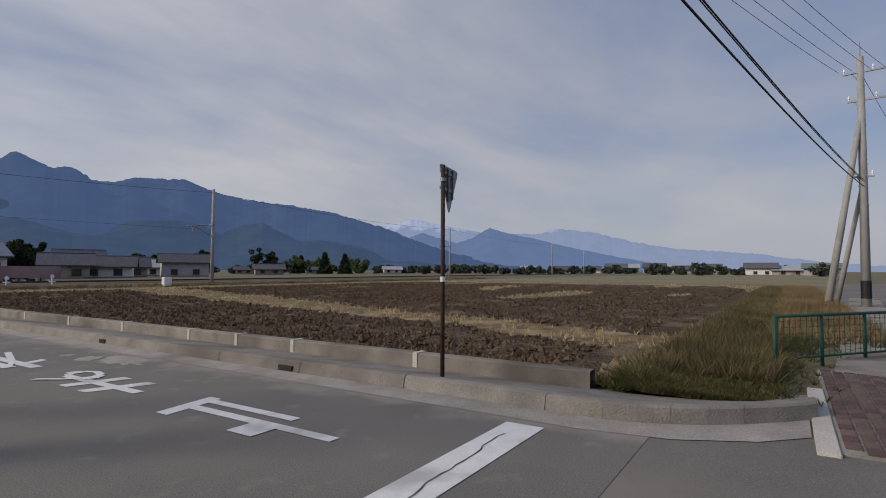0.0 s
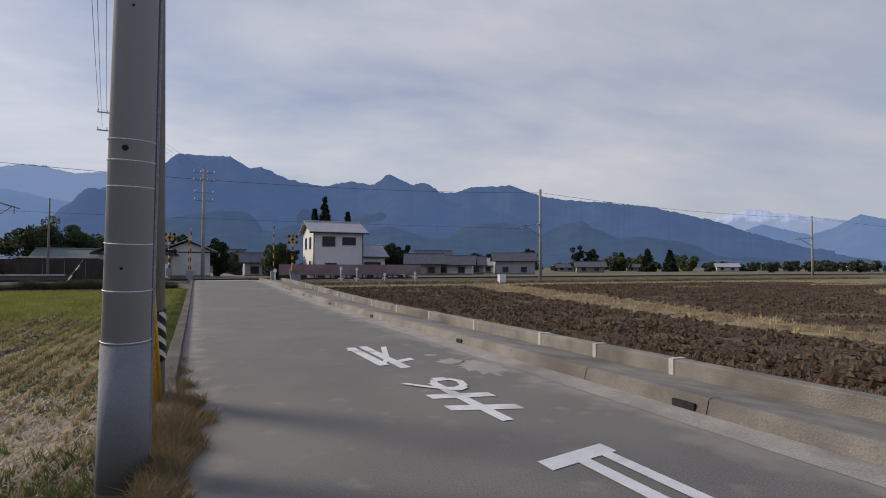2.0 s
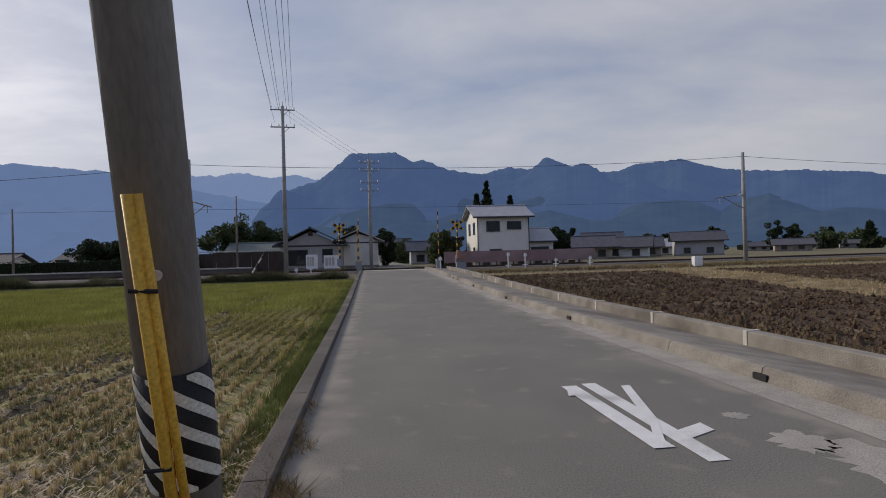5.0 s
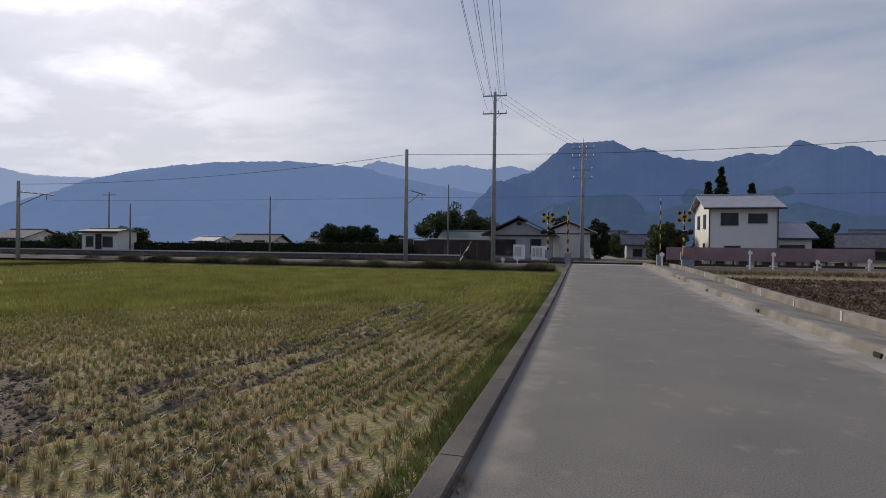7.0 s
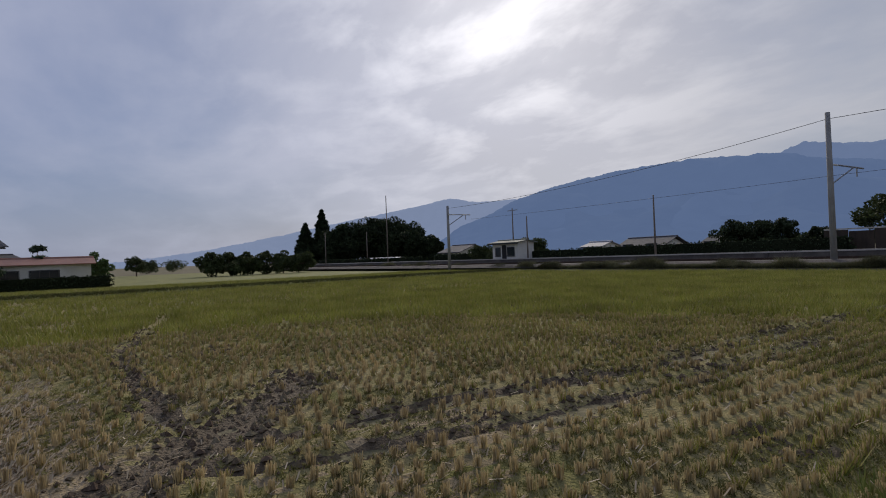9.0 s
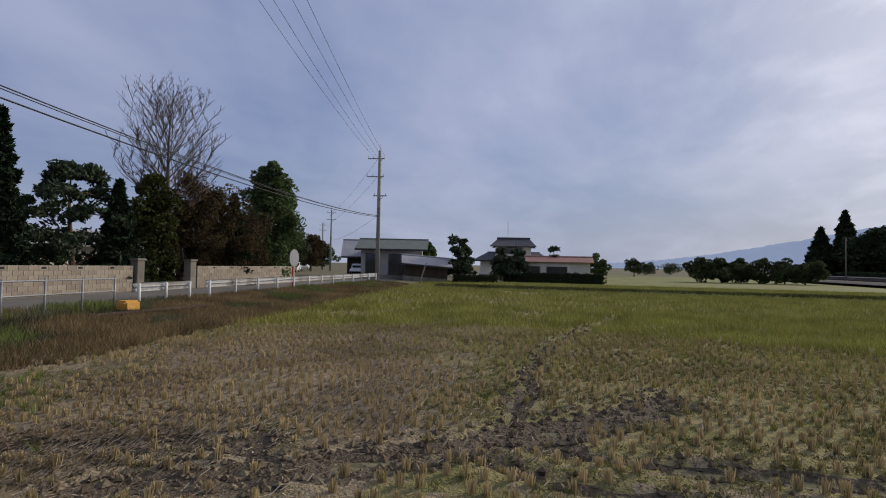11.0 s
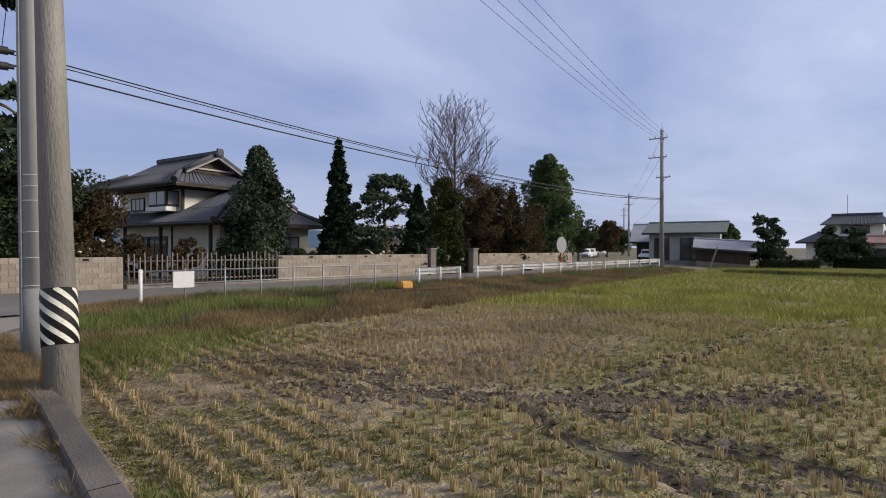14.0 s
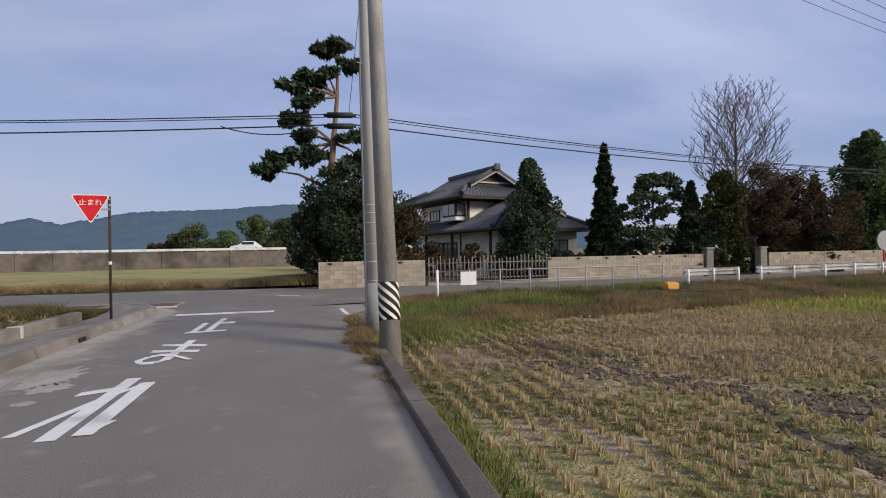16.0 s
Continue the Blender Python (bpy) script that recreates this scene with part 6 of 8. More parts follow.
# behind the railway
for k, (az, d, h, w, mt) in enumerate(((-26.3, 78, 4.8, 2.3, L_DARK), (-24.2, 80, 5.0, 2.6, L_DARK), (-22.3, 78, 4.6, 2.2, L_DARK), (-15.2, 60, 5.6, 2.3, L_FAR), (-12.9, 62, 6.4, 2.6, L_FAR), (-10.6, 62, 5.8, 2.3, L_FAR), (-44.5, 75, 3.4, 2.4, L_FAR), (-49, 70, 2.6, 2.2, L_FAR), (-19.4, 56, 2.6, 1.7, L_DARK), (-2.4, 68, 5.6, 2.2, L_DARK), (1.6, 66, 5.0, 1.5, L_DARK), (3.5, 105, 4.6, 3.0, L_FAR), (5.5, 110, 4.4, 3.0, L_FAR), (7.6, 60, 4.6, 2.1, L_FAR), (8.6, 64, 3.6, 1.8, L_MAPLE))):
    x, y = place(E7, az, d)
    broad_tree("railside_tree", x, y, h, w, mt, "dark leafy tree behind the railway", 90 + k, 30, 110, 0.22, 0.05, group="trees behind the railway")
for k, (az, d, h, w) in enumerate(((11.6, 82, 10.6, 1.8), (12.7, 84, 12.6, 2.0), (15.2, 86, 10.6, 1.7))):
    x, y = place(E7, az, d)
    spire("cedar", x, y, h, w, L_DARK, "dark cedar behind the white house", 110 + k, leaf=0.3, per=30, group="cedars behind the house")
for k, (az, d, h, w) in enumerate(((18.6, 80, 5.2, 1.8), (20.0, 84, 4.8, 2.0), (20.8, 86, 4.2, 1.8))):
    x, y = place(E7, az, d)
    broad_tree("yard_tree", x, y, h, w, L_DARK, "dark yard tree behind the white house", 115 + k, 24, 100, 0.25, 0.05)
# far tree line across the fields
r = random.Random(5)
for k in range(105):
    az = 22 + k * 0.68 + r.uniform(-0.6, 0.6)
    d = r.uniform(210, 300)
    tall = 41 < az < 50
    h = r.uniform(4.5, 8) if tall else r.uniform(2.2, 4.8)
    x, y = place((0, -10), az, d)
    if tall and r.random() < 0.3:
        spire("far_cedar", x, y, h, h * 0.34, L_DARK, "dark distant cedar across the fields", 130 + k, leaf=0.8, per=10, layers=12, group="far tree line")
    else:
        broad_tree("far_tree", x, y, h, h * 0.75, L_FAR if tall else L_HAZE, "distant dark tree across the fields", 130 + k, 14, 40, 0.75, 0.0, group="far tree line")
for k, (az, d, h) in enumerate(((19.4, 150, 9.0), (20.3, 150, 8.0), (38.4, 190, 9), (39.6, 190, 8.6), (28, 165, 7), (33.2, 170, 8), (29.5, 170, 6))):
    x, y = place((-0.3, -10.2), az, d)
    broad_tree("far_tree", x, y, h, h * 0.32, L_DARK, "distant dark tree among the village roofs", 180 + k, 16, 60, 0.5, 0.05, group="far tree line")
# ---- buildings ----
def slope(bm, a, b, c, d, thick=0.09, ribs=0.0, lift=0.035):
    """A roof plane: a-b along the eave, d-c along the ridge; ribs run up the slope."""
    a, b, c, d = (Vector(p) for p in (a, b, c, d))
    n = (b - a).cross(d - a).normalized()
    if n.z < 0:
        n = -n
    lo = [bm.verts.new(p - n * thick) for p in (a, b, c, d)]
    steps = [(0.0, 0.0)]
    if ribs:
        k = max(2, int((b - a).length / ribs))
        e = 0.055 / (b - a).length
        for i in range(1, k):
            u = i / k
            steps += [(u - e, 0.0), (u, lift), (u + e, 0.0)]
    steps.append((1.0, 0.0))
    top = min(1.0, (c - d).length / (b - a).length * 3)
    eave = [bm.verts.new(a.lerp(b, u) + n * z) for u, z in steps]
    ridge = [bm.verts.new(d.lerp(c, u) + n * z * top) for u, z in steps]
    for i in range(len(steps) - 1):
        bm.faces.new((eave[i], eave[i + 1], ridge[i + 1], ridge[i]))
    bm.faces.new(lo[::-1])
    bm.faces.new([lo[0], lo[1]] + eave[::-1])
    bm.faces.new([lo[2], lo[3]] + ridge)
    bm.faces.new((lo[1], lo[2], ridge[-1], eave[-1]))
    bm.faces.new((lo[3], lo[0], eave[0], ridge[0]))
    bmesh.ops.recalc_face_normals(bm, faces=bm.faces)
    return bm


def window(parent, side, u, z, w, h, off, pane=PANE, panes=2, frame_mat=TRIM):
    """side 'f','b' at y = off or 'l','r' at x = off; u along the wall."""
    turn = {"f": 0, "b": 180, "l": -90, "r": 90}[side]
    at = {"f": (u, off), "b": (u, off), "l": (off, u), "r": (off, u)}[side]
    bm = bmesh.new()
    t = 0.06
    for x0, z0, x1, z1 in ((-w / 2 - t, -t, w / 2 + t, 0), (-w / 2 - t, h, w / 2 + t, h + t), (-w / 2 - t, 0, -w / 2, h), (w / 2, 0, w / 2 + t, h)):
        box(bm, x0, -0.06, z0, x1, 0.02, z1)
    for k in range(1, panes):
        x0 = -w / 2 + w * k / panes
        box(bm, x0 - 0.025, -0.045, 0, x0 + 0.025, 0.015, h)
    win = part("window", bm, frame_mat, parent)
    win.matrix_basis = pose(at[0], at[1], z, 0, 0, turn)
    for k in range(panes):
        x0 = -w / 2 + w * k / panes
        part("pane", boxed(x0 + 0.02, -0.03, 0.005, x0 + w / panes - 0.02, -0.012, h - 0.005), pane, win)
    part("sill", boxed(-w / 2 - 0.1, -0.12, -t - 0.04, w / 2 + 0.1, 0.02, -t), frame_mat, win)
    return win


def house(m, w, d, wall_h, roof_h, over, wall_mat, roof_mat, label, wins=(), along="x", ribs=0.0, name="house", group="", category="house", hip=0.0, base=True):
    """A gabled or hipped house centred on its footprint: walls, roof, gables, windows."""
    t = thing(name, m, label, category, group)
    bm = bmesh.new()
    box(bm, -w / 2, -d / 2, -0.3, w / 2, d / 2, wall_h)
    if along == "x":
        rise = (d / 2) / (d / 2 + over)
        if not hip:
            for s in (-1, 1):
                x0 = s * w / 2
                v = [bm.verts.new(p) for p in ((x0, -d / 2, wall_h), (x0, d / 2, wall_h), (x0, 0, wall_h + roof_h * rise))]
                bm.faces.new(v)
    elif not hip:
        rise = (w / 2) / (w / 2 + over)
        for s in (-1, 1):
            y0 = s * d / 2
            v = [bm.verts.new(p) for p in ((-w / 2, y0, wall_h), (w / 2, y0, wall_h), (0, y0, wall_h + roof_h * rise))]
            bm.faces.new(v)
    part("wall", bm, wall_mat, t)
    if base:
        part("plinth", boxed(-w / 2 - 0.03, -d / 2 - 0.03, -0.3, w / 2 + 0.03, d / 2 + 0.03, 0.35), CONCRETE, t)
    bm = bmesh.new()
    o, zt = over, wall_h + roof_h
    ze = wall_h - 0.02
    X, Y = w / 2 + o, d / 2 + o
    hx = hip if along == "x" else 0
    hy = hip if along == "y" else 0
    if along == "x":
        slope(bm, (-X, -Y, ze), (X, -Y, ze), (X - hx, 0, zt), (-X + hx, 0, zt), ribs=ribs)
        slope(bm, (X, Y, ze), (-X, Y, ze), (-X + hx, 0, zt), (X - hx, 0, zt), ribs=ribs)
        if hip:
            slope(bm, (-X, Y, ze), (-X, -Y, ze), (-X + hx, -0.01, zt), (-X + hx, 0.01, zt), ribs=ribs)
            slope(bm, (X, -Y, ze), (X, Y, ze), (X - hx, 0.01, zt), (X - hx, -0.01, zt), ribs=ribs)
        r = ((-X + hx, 0, zt), (X - hx, 0, zt))
    else:
        slope(bm, (-X, Y, ze), (-X, -Y, ze), (0, -Y + hy, zt), (0, Y - hy, zt), ribs=ribs)
        slope(bm, (X, -Y, ze), (X, Y, ze), (0, Y - hy, zt), (0, -Y + hy, zt), ribs=ribs)
        if hip:
            slope(bm, (-X, -Y, ze), (X, -Y, ze), (0.01, -Y + hy, zt), (-0.01, -Y + hy, zt), ribs=ribs)
            slope(bm, (X, Y, ze), (-X, Y, ze), (-0.01, Y - hy, zt), (0.01, Y - hy, zt), ribs=ribs)
        r = ((0, -Y + hy, zt), (0, Y - hy, zt))
    roof = part("roof", bm, roof_mat, t)
    part("ridge_cap", rodded(r[0], r[1], 0.11, n=8), roof_mat, roof)
    bm = bmesh.new()
    box(bm, -X, -Y - 0.05, ze - 0.2, X, -Y + 0.02, ze - 0.06)
    part("gutter", bm, TRIM, roof)
    for side, u, z, ww, hh in wins:
        off = {"f": -d / 2 - 0.005, "b": d / 2 + 0.005, "l": -w / 2 - 0.005, "r": w / 2 + 0.005}[side]
        window(t, side, u, z, ww, hh, off, panes=max(1, min(4, round(ww / 0.8))))
    return t


# white house beyond the crossing
wh = house(pose(15.75, 58.3, 0.35, 0, 0, 0), 5.9, 6.6, 5.35, 1.45, 0.55, WHITEWALL, METALROOF, "white two-storey house with a pale metal roof", [("f", -1.15, 3.75, 1.4, 1.0), ("f", 1.25, 3.95, 1.5, 0.75), ("f", -0.9, 1.15, 1.3, 0.5), ("l", -1.6, 3.5, 0.9, 1.2), ("l", 1.2, 3.5, 0.9, 1.2), ("l", -1.4, 1.0, 0.6, 0.9)])
for x in (-2.9, 2.93):
    part("downpipe", rodded((x, -3.36, 0), (x, -3.36, 5.2), 0.05, n=8), TRIM, wh)
house(pose(20.25, 58.6, 0.35), 3.0, 5.6, 2.55, 1.5, 0.45, WHITEWALL, METALROOF, "low white annex with a pale lean-to roof", [("f", -0.1, 1.0, 2.0, 0.8)], name="house_annex", category="annex")
# faded maroon sheet fence on short posts
fence = thing("sheet_fence", pose(0, 0, 0), "faded maroon sheet fence on short posts by the railway", "fence")
for k in range(9):
    x0 = 8.2 + k * 1.75
    part("panel", boxed(x0, 49.0 + 0.05 * k, 0.75, x0 + 1.74, 49.05 + 0.05 * k, 1.85), PINKFENCE, fence)
    part("post", boxed(x0 + 0.05, 49.06 + 0.05 * k, 0.0, x0 + 0.15, 49.14 + 0.05 * k, 1.8), WOOD, fence)
for k, x0 in enumerate(np.arange(8.6, 23, 0.9)):
    part("skirt_board", boxed(x0, 49.2 + 0.03 * k, 0.15 + 0.08 * (k % 3), x0 + 0.7, 49.24 + 0.03 * k, 0.7), PALE if k % 2 else WOOD, fence)
# station building
stn = house(pose(-4.7, 53.5, 0.3), 5.6, 7.0, 2.6, 1.65, 0.7, GREYWALL, TILE, "grey boarded station building with a dark gable roof", [("f", -1.3, 0.7, 1.9, 1.35), ("f", 1.6, 0.9, 0.9, 1.2)], along="y", ribs=0.0, name="station_building", category="station")
part("fascia", boxed(-2.82, -3.56, 2.40, 2.82, -3.51, 2.56), TRIM, stn)
part("gable_vent", boxed(-0.22, -3.56, 3.45, 0.22, -3.51, 3.8), TRIM, stn, "dark gable vent")
house(pose(-0.4, 60, 0.3), 4.6, 5, 3.0, 1.3, 0.8, PLASTER, PALE, "pale house with a light gable roof", along="y", name="house")
house(pose(-10.5, 55, 0.3), 5.0, 4.0, 2.1, 0.9, 0.5, GREYWALL, GREENROOF, "low grey shed behind the platform", name="shed", category="shed")
for x0, x1, y0, h in ((-3.0, -1.6, 44.2, 1.5), (-4.6, -3.6, 45.0, 1.6)):
    t = thing("notice_board", pose((x0 + x1) / 2, y0, 0.3), "white notice board on legs beside the crossing", "notice board", "notice boards")
    w_ = (x1 - x0) / 2
    part("board", boxed(-w_, -0.03, 0.35, w_, 0.03, h, 0.01), SIGNWHITE, t)
    for x in (-w_ + 0.1, w_ - 0.1):
        part("leg", rodded((x, 0.05, -0.2), (x, 0.05, h), 0.03, n=8), STEEL, t)
    for k in range(3):
        part("notice", boxed(-w_ + 0.12 + k * 0.4 * w_, -0.036, 0.6, -w_ + 0.12 + k * 0.4 * w_ + 0.32 * w_, -0.031, h - 0.2), PALE, t)

# ---- railway ----
rails_y = lambda x: 42.6 + 0.055 * x
track = part("track_bed", strip(bmesh.new(), [[(x, rails_y(x) - 2.4, 0.1), (x, rails_y(x) - 1.7, 0.40), (x, rails_y(x) + 1.7, 0.40), (x, rails_y(x) + 2.4, 0.1)] for x in (-160, -60, -12, 0.2)]), BALLAST)
tagged(track, "brown ballast bed of the railway", "track bed", kind="structure")
track = part("track_bed", strip(bmesh.new(), [[(x, rails_y(x) - 2.4, 0.0), (x, rails_y(x) - 1.7, 0.40), (x, rails_y(x) + 1.7, 0.40), (x, rails_y(x) + 2.4, 0.0)] for x in (6.2, 30, 90, 200)]), BALLAST)
tagged(track, "brown ballast bed of the railway", "track bed", kind="structure")
for s in (-0.53, 0.53):
    bm = bmesh.new()
    for a, b in ((-160, -60), (-60, -12), (-12, 30), (30, 90), (90, 200)):
        va = [(a, rails_y(a) + s + k, z) for k, z in ((-0.035, 0.42), (0.035, 0.42), (0.035, 0.56), (-0.035, 0.56))]
        vb = [(b, rails_y(b) + s + k, z) for k, z in ((-0.035, 0.42), (0.035, 0.42), (0.035, 0.56), (-0.035, 0.56))]
        strip(bm, [va + va[:1], vb + vb[:1]])
    tagged(part("rail", bm, RUST), "long rust-brown steel railway rail", "rail", "rails")
deck = part("crossing_deck", boxed(0.3, 40.4, 0.36, 5.4, 45.2, 0.435, 0.01), PALE)
tagged(deck, "pale concrete deck of the level crossing", "crossing deck", kind="structure")
plat = thing("platform", pose(0, 0, 0), "long low station platform with a white edge", "platform")
for k in range(12):
    x0, x1 = -9 - k * 9.0, -9 - (k + 1) * 9.0
    y0, y1 = rails_y(x0) + 1.9, rails_y(x1) + 1.9
    bm = poly(bmesh.new(), [(x1 + 0.02, y1), (x0 - 0.02, y0), (x0 - 0.02, y0 + 3), (x1 + 0.02, y1 + 3)], 0.1, 0.92)
    bmesh.ops.recalc_face_normals(bm, faces=bm.faces)
    part("slab", bm, DARKCONC, plat)
    bm = poly(bmesh.new(), [(x1 + 0.02, y1 - 0.06), (x0 - 0.02, y0 - 0.06), (x0 - 0.02, y0 + 0.35), (x1 + 0.02, y1 + 0.35)], 0.86, 0.965)
    bmesh.ops.recalc_face_normals(bm, faces=bm.faces)
    part("edge_stone", bm, PALE, plat, "pale platform edge")


def hedge(x0, x1, y0, y1, z, h, label, seed, mat=L_DARK, w=0.5):
    t = thing("hedge", pose(0, 0, 0), label, "hedge", "railway hedges")
    n = int(math.hypot(x1 - x0, y1 - y0) / 0.55)
    r = np.random.default_rng(seed)
    cs = [(x0 + (x1 - x0) * i / n, y0 + (y1 - y0) * i / n + r.normal(0, 0.08), z + h * f + r.normal(0, 0.04)) for i in range(n + 1) for f in (0.3, 0.72)]
    leaves("foliage", cs, [w * 0.9] * len(cs), 60, 0.13, mat, t, seed, h / w * 0.33, 0.7)
    ang = math.atan2(y1 - y0, x1 - x0)
    nx, ny = -math.sin(ang) * w * 0.55, math.cos(ang) * w * 0.55
    core = poly(bmesh.new(), [(x0 - nx, y0 - ny), (x1 - nx, y1 - ny), (x1 + nx, y1 + ny), (x0 + nx, y0 + ny)], z - 0.3, z + h * 0.93)
    bmesh.ops.recalc_face_normals(core, faces=core.faces)
    part("core", core, HEDGECORE, t, "dark inner twigs")
    return t


hedge(-14, -36, 46.2, 45.2, 0.4, 1.5, "clipped dark hedge behind the platform", 201)
hedge(-36, -62, 45.2, 43.8, 0.3, 1.5, "clipped dark hedge behind the platform", 202)
hedge(-66, -100, 43.5, 41.5, 0.3, 1.3, "dark hedge along the railway", 203)
bf = thing("board_fence", pose(0, 0, 0), "dark board fence behind the platform with white caps", "fence")
for k in range(6):
    x0 = -6.6 - k * 1.5
    part("board", boxed(x0 - 1.46, 46.6, 0.4, x0, 46.66, 2.2 + 0.1 * (k % 2)), WOOD, bf)
    part("cap", boxed(x0 - 1.46, 46.58, 2.32, x0, 46.70, 2.42), PALE, bf)
kiosk = house(pose(-45.5, 43.4, 0.3, 0, 0, 4), 4.0, 2.6, 2.5, 0.25, 0.35, WHITEWALL, GREENROOF, "small pale shelter on the platform with an open doorway", [("f", 0.95, 1.0, 1.0, 0.9), ("f", -1.1, 1.0, 0.7, 0.9)], name="platform_shelter", category="shelter")
part("doorway", boxed(-0.45, -1.335, 0.3, 0.25, -1.31, 2.2), BLACK, kiosk, "dark open doorway")
house(pose(-47, 72, 0.2), 7, 6, 1.6, 1.4, 0.6, PLASTER, TILE, "white farmhouse beyond the railway", [("f", -2, 0.8, 1.6, 1.2), ("f", 2, 0.8, 1.6, 1.2)])
house(pose(-40, 52, 0.2), 2.6, 3, 1.8, 0.5, 0.3, PLASTER, METALROOF, "small white shed by the platform", name="shed", category="shed")
house(pose(-38, 78, 0.2), 6, 6, 1.6, 1.3, 0.6, PLASTER, TILE, "white house with a dark roof beyond the railway", [("f", -2, 0.8, 1.6, 1.2)])
house(pose(-80, 62, 0.2), 6, 6, 2.0, 1.3, 0.6, PLASTER, TILE, "pale house beyond the railway", [("f", -1, 0.8, 1.6, 1.2)])
green = thing("greenhouse", pose(-78, 44.5, 0, 0, 0, 2), "white plastic tunnel greenhouse", "greenhouse")
bm = strip(bmesh.new(), [[(x, 1.6 * math.cos(a), 1.7 * math.sin(a)) for a in np.linspace(0, math.pi, 12)] for x in np.linspace(-5, 5, 6)])
part("cover", bm, SIGNWHITE, green, smooth=True)
part("end_wall", boxed(4.96, -1.5, 0, 5.0, 1.5, 1.2), SIGNWHITE, green)


# level crossing gear
def crossing_signal(m, label, flip=1):
    t = thing("crossing_signal", m, label, "crossing signal", "crossing signals")
    pole = part("pole", rodded((0, 0, -0.2), (0, 0, 4.2), 0.07, n=12), BLACK, t, "pole banded black and yellow", smooth=True)
    for k in range(7):
        part("stripe", rodded((0, 0, 0.3 + k * 0.56), (0, 0, 0.56 + k * 0.56), 0.074, n=12), YELLOW, pole, "yellow stripe", smooth=True)
    for a in (38, -38):
        bm = boxed(-0.65, -0.115, -0.11, 0.65, -0.09, 0.11)
        bmesh.ops.rotate(bm, matrix=Matrix.Rotation(radians(a), 3, "Y"), verts=bm.verts)
        bmesh.ops.translate(bm, vec=(0, -0.01 if a > 0 else 0.02, 3.75), verts=bm.verts)
        arm = part("cross_board", bm, YELLOW, t, "yellow and black cross board")
        for s in (-0.42, 0.0, 0.42):
            b2 = boxed(s - 0.1, -0.119, -0.112, s + 0.1, -0.116, 0.112)
            bmesh.ops.rotate(b2, matrix=Matrix.Rotation(radians(a), 3, "Y"), verts=b2.verts)
            bmesh.ops.translate(b2, vec=(0, -0.012 if a > 0 else 0.018, 3.75), verts=b2.verts)
            part("dark_band", b2, BLACK, arm)
    part("lamp_board", boxed(-0.55, -0.09, 2.55, 0.55, -0.05, 2.72, 0.01), BLACK, t)
    for s in (-0.38, 0.38):
        part("hood", rodded((s, -0.32, 2.64), (s, -0.05, 2.64), 0.19, 0.17, 16), BLACK, t, "black lamp hood", smooth=True)
        part("lens", rodded((s, -0.20, 2.64), (s, -0.16, 2.64), 0.13, n=16), RED, t, "unlit red lens")
    part("control_box", boxed(-0.22, -0.18, 0.6, 0.22, 0.12, 1.25, 0.02), STEEL, t)
    return t


crossing_signal(pose(-1.5, 42.0, 0.25), "black and yellow level crossing signal on the station side")
crossing_signal(pose(8.2, 40.6, 0.25), "black and yellow level crossing signal on the meadow side")


def barrier(m, up, label):
    t = thing("crossing_barrier", m, label, "crossing barrier", "crossing barriers")
    part("housing", boxed(-0.2, -0.25, -0.2, 0.2, 0.25, 1.0, 0.03), STEEL, t)
    rod_ = part("arm", rodded((0, -0.28, 0.9), (0, -0.28, 0.9 + up), 0.04, 0.028, 8), YELLOW, t, "raised yellow barrier arm")
    for k in range(int(up / 0.7)):
        part("dark_band", rodded((0, -0.28, 1.1 + k * 0.7), (0, -0.28, 1.4 + k * 0.7), 0.043, 0.041, 8), BLACK, rod_)
    return t


barrier(pose(0.1, 40.6, 0.25), 3.6, "raised striped level crossing barrier")
barrier(pose(-0.1, 45.4, 0.25), 3.4, "raised striped level crossing barrier")
barrier(pose(6.6, 40.8, 0.25), 4.2, "raised striped level crossing barrier")
rp = thing("red_control_box", pose(8.4, 40.2, 0.2), "red crossing control box above a grey cabinet", "control box")
part("red_box", boxed(-0.35, -0.2, 1.0, 0.35, 0.15, 1.55, 0.02), REDROOF, rp, "faded red box")
part("cabinet", boxed(-0.4, -0.25, -0.2, 0.4, 0.25, 0.7, 0.02), STEEL, rp)
for x, y, h in ((6.6, 39.5, 1.4), (12.6, 41.0, 1.6), (14.2, 41.4, 1.5), (17.0, 41.6, 1.0), (20.2, 41.8, 1.1), (-3.8, 41.2, 0.9), (-5.0, 41.6, 0.8)):
    t = thing("marker_post", pose(x, y, 0.05), "white railway marker post with a small plate", "marker post", "marker posts")
    part("post", boxed(-0.045, -0.045, -0.2, 0.045, 0.045, h, 0.01), WHITESTEEL, t)
    part("plate", boxed(-0.14, -0.065, h - 0.30, 0.14, -0.047, h - 0.08, 0.005), SIGNWHITE, t)
    if x > 12:
        part("crosspiece", boxed(-0.24, -0.06, 0.45, 0.24, 0.0, 0.53), SIGNWHITE, t)
ub = thing("utility_cabinet", pose(27.6, 37.5, 0), "small white cabinet standing in the meadow", "cabinet")
part("body", boxed(-0.35, -0.25, 0.1, 0.35, 0.25, 0.9, 0.03), WHITESTEEL, ub)
part("leg", boxed(-0.3, -0.2, -0.2, -0.2, 0.2, 0.12), STEEL, ub)
part("door", boxed(-0.30, -0.265, 0.18, 0.30, -0.252, 0.82, 0.004), WHITESTEEL, ub)
sp = thing("striped_stay", pose(-8.3, 38.6, -0.15), "black and white striped guy wire guard", "guy guard")
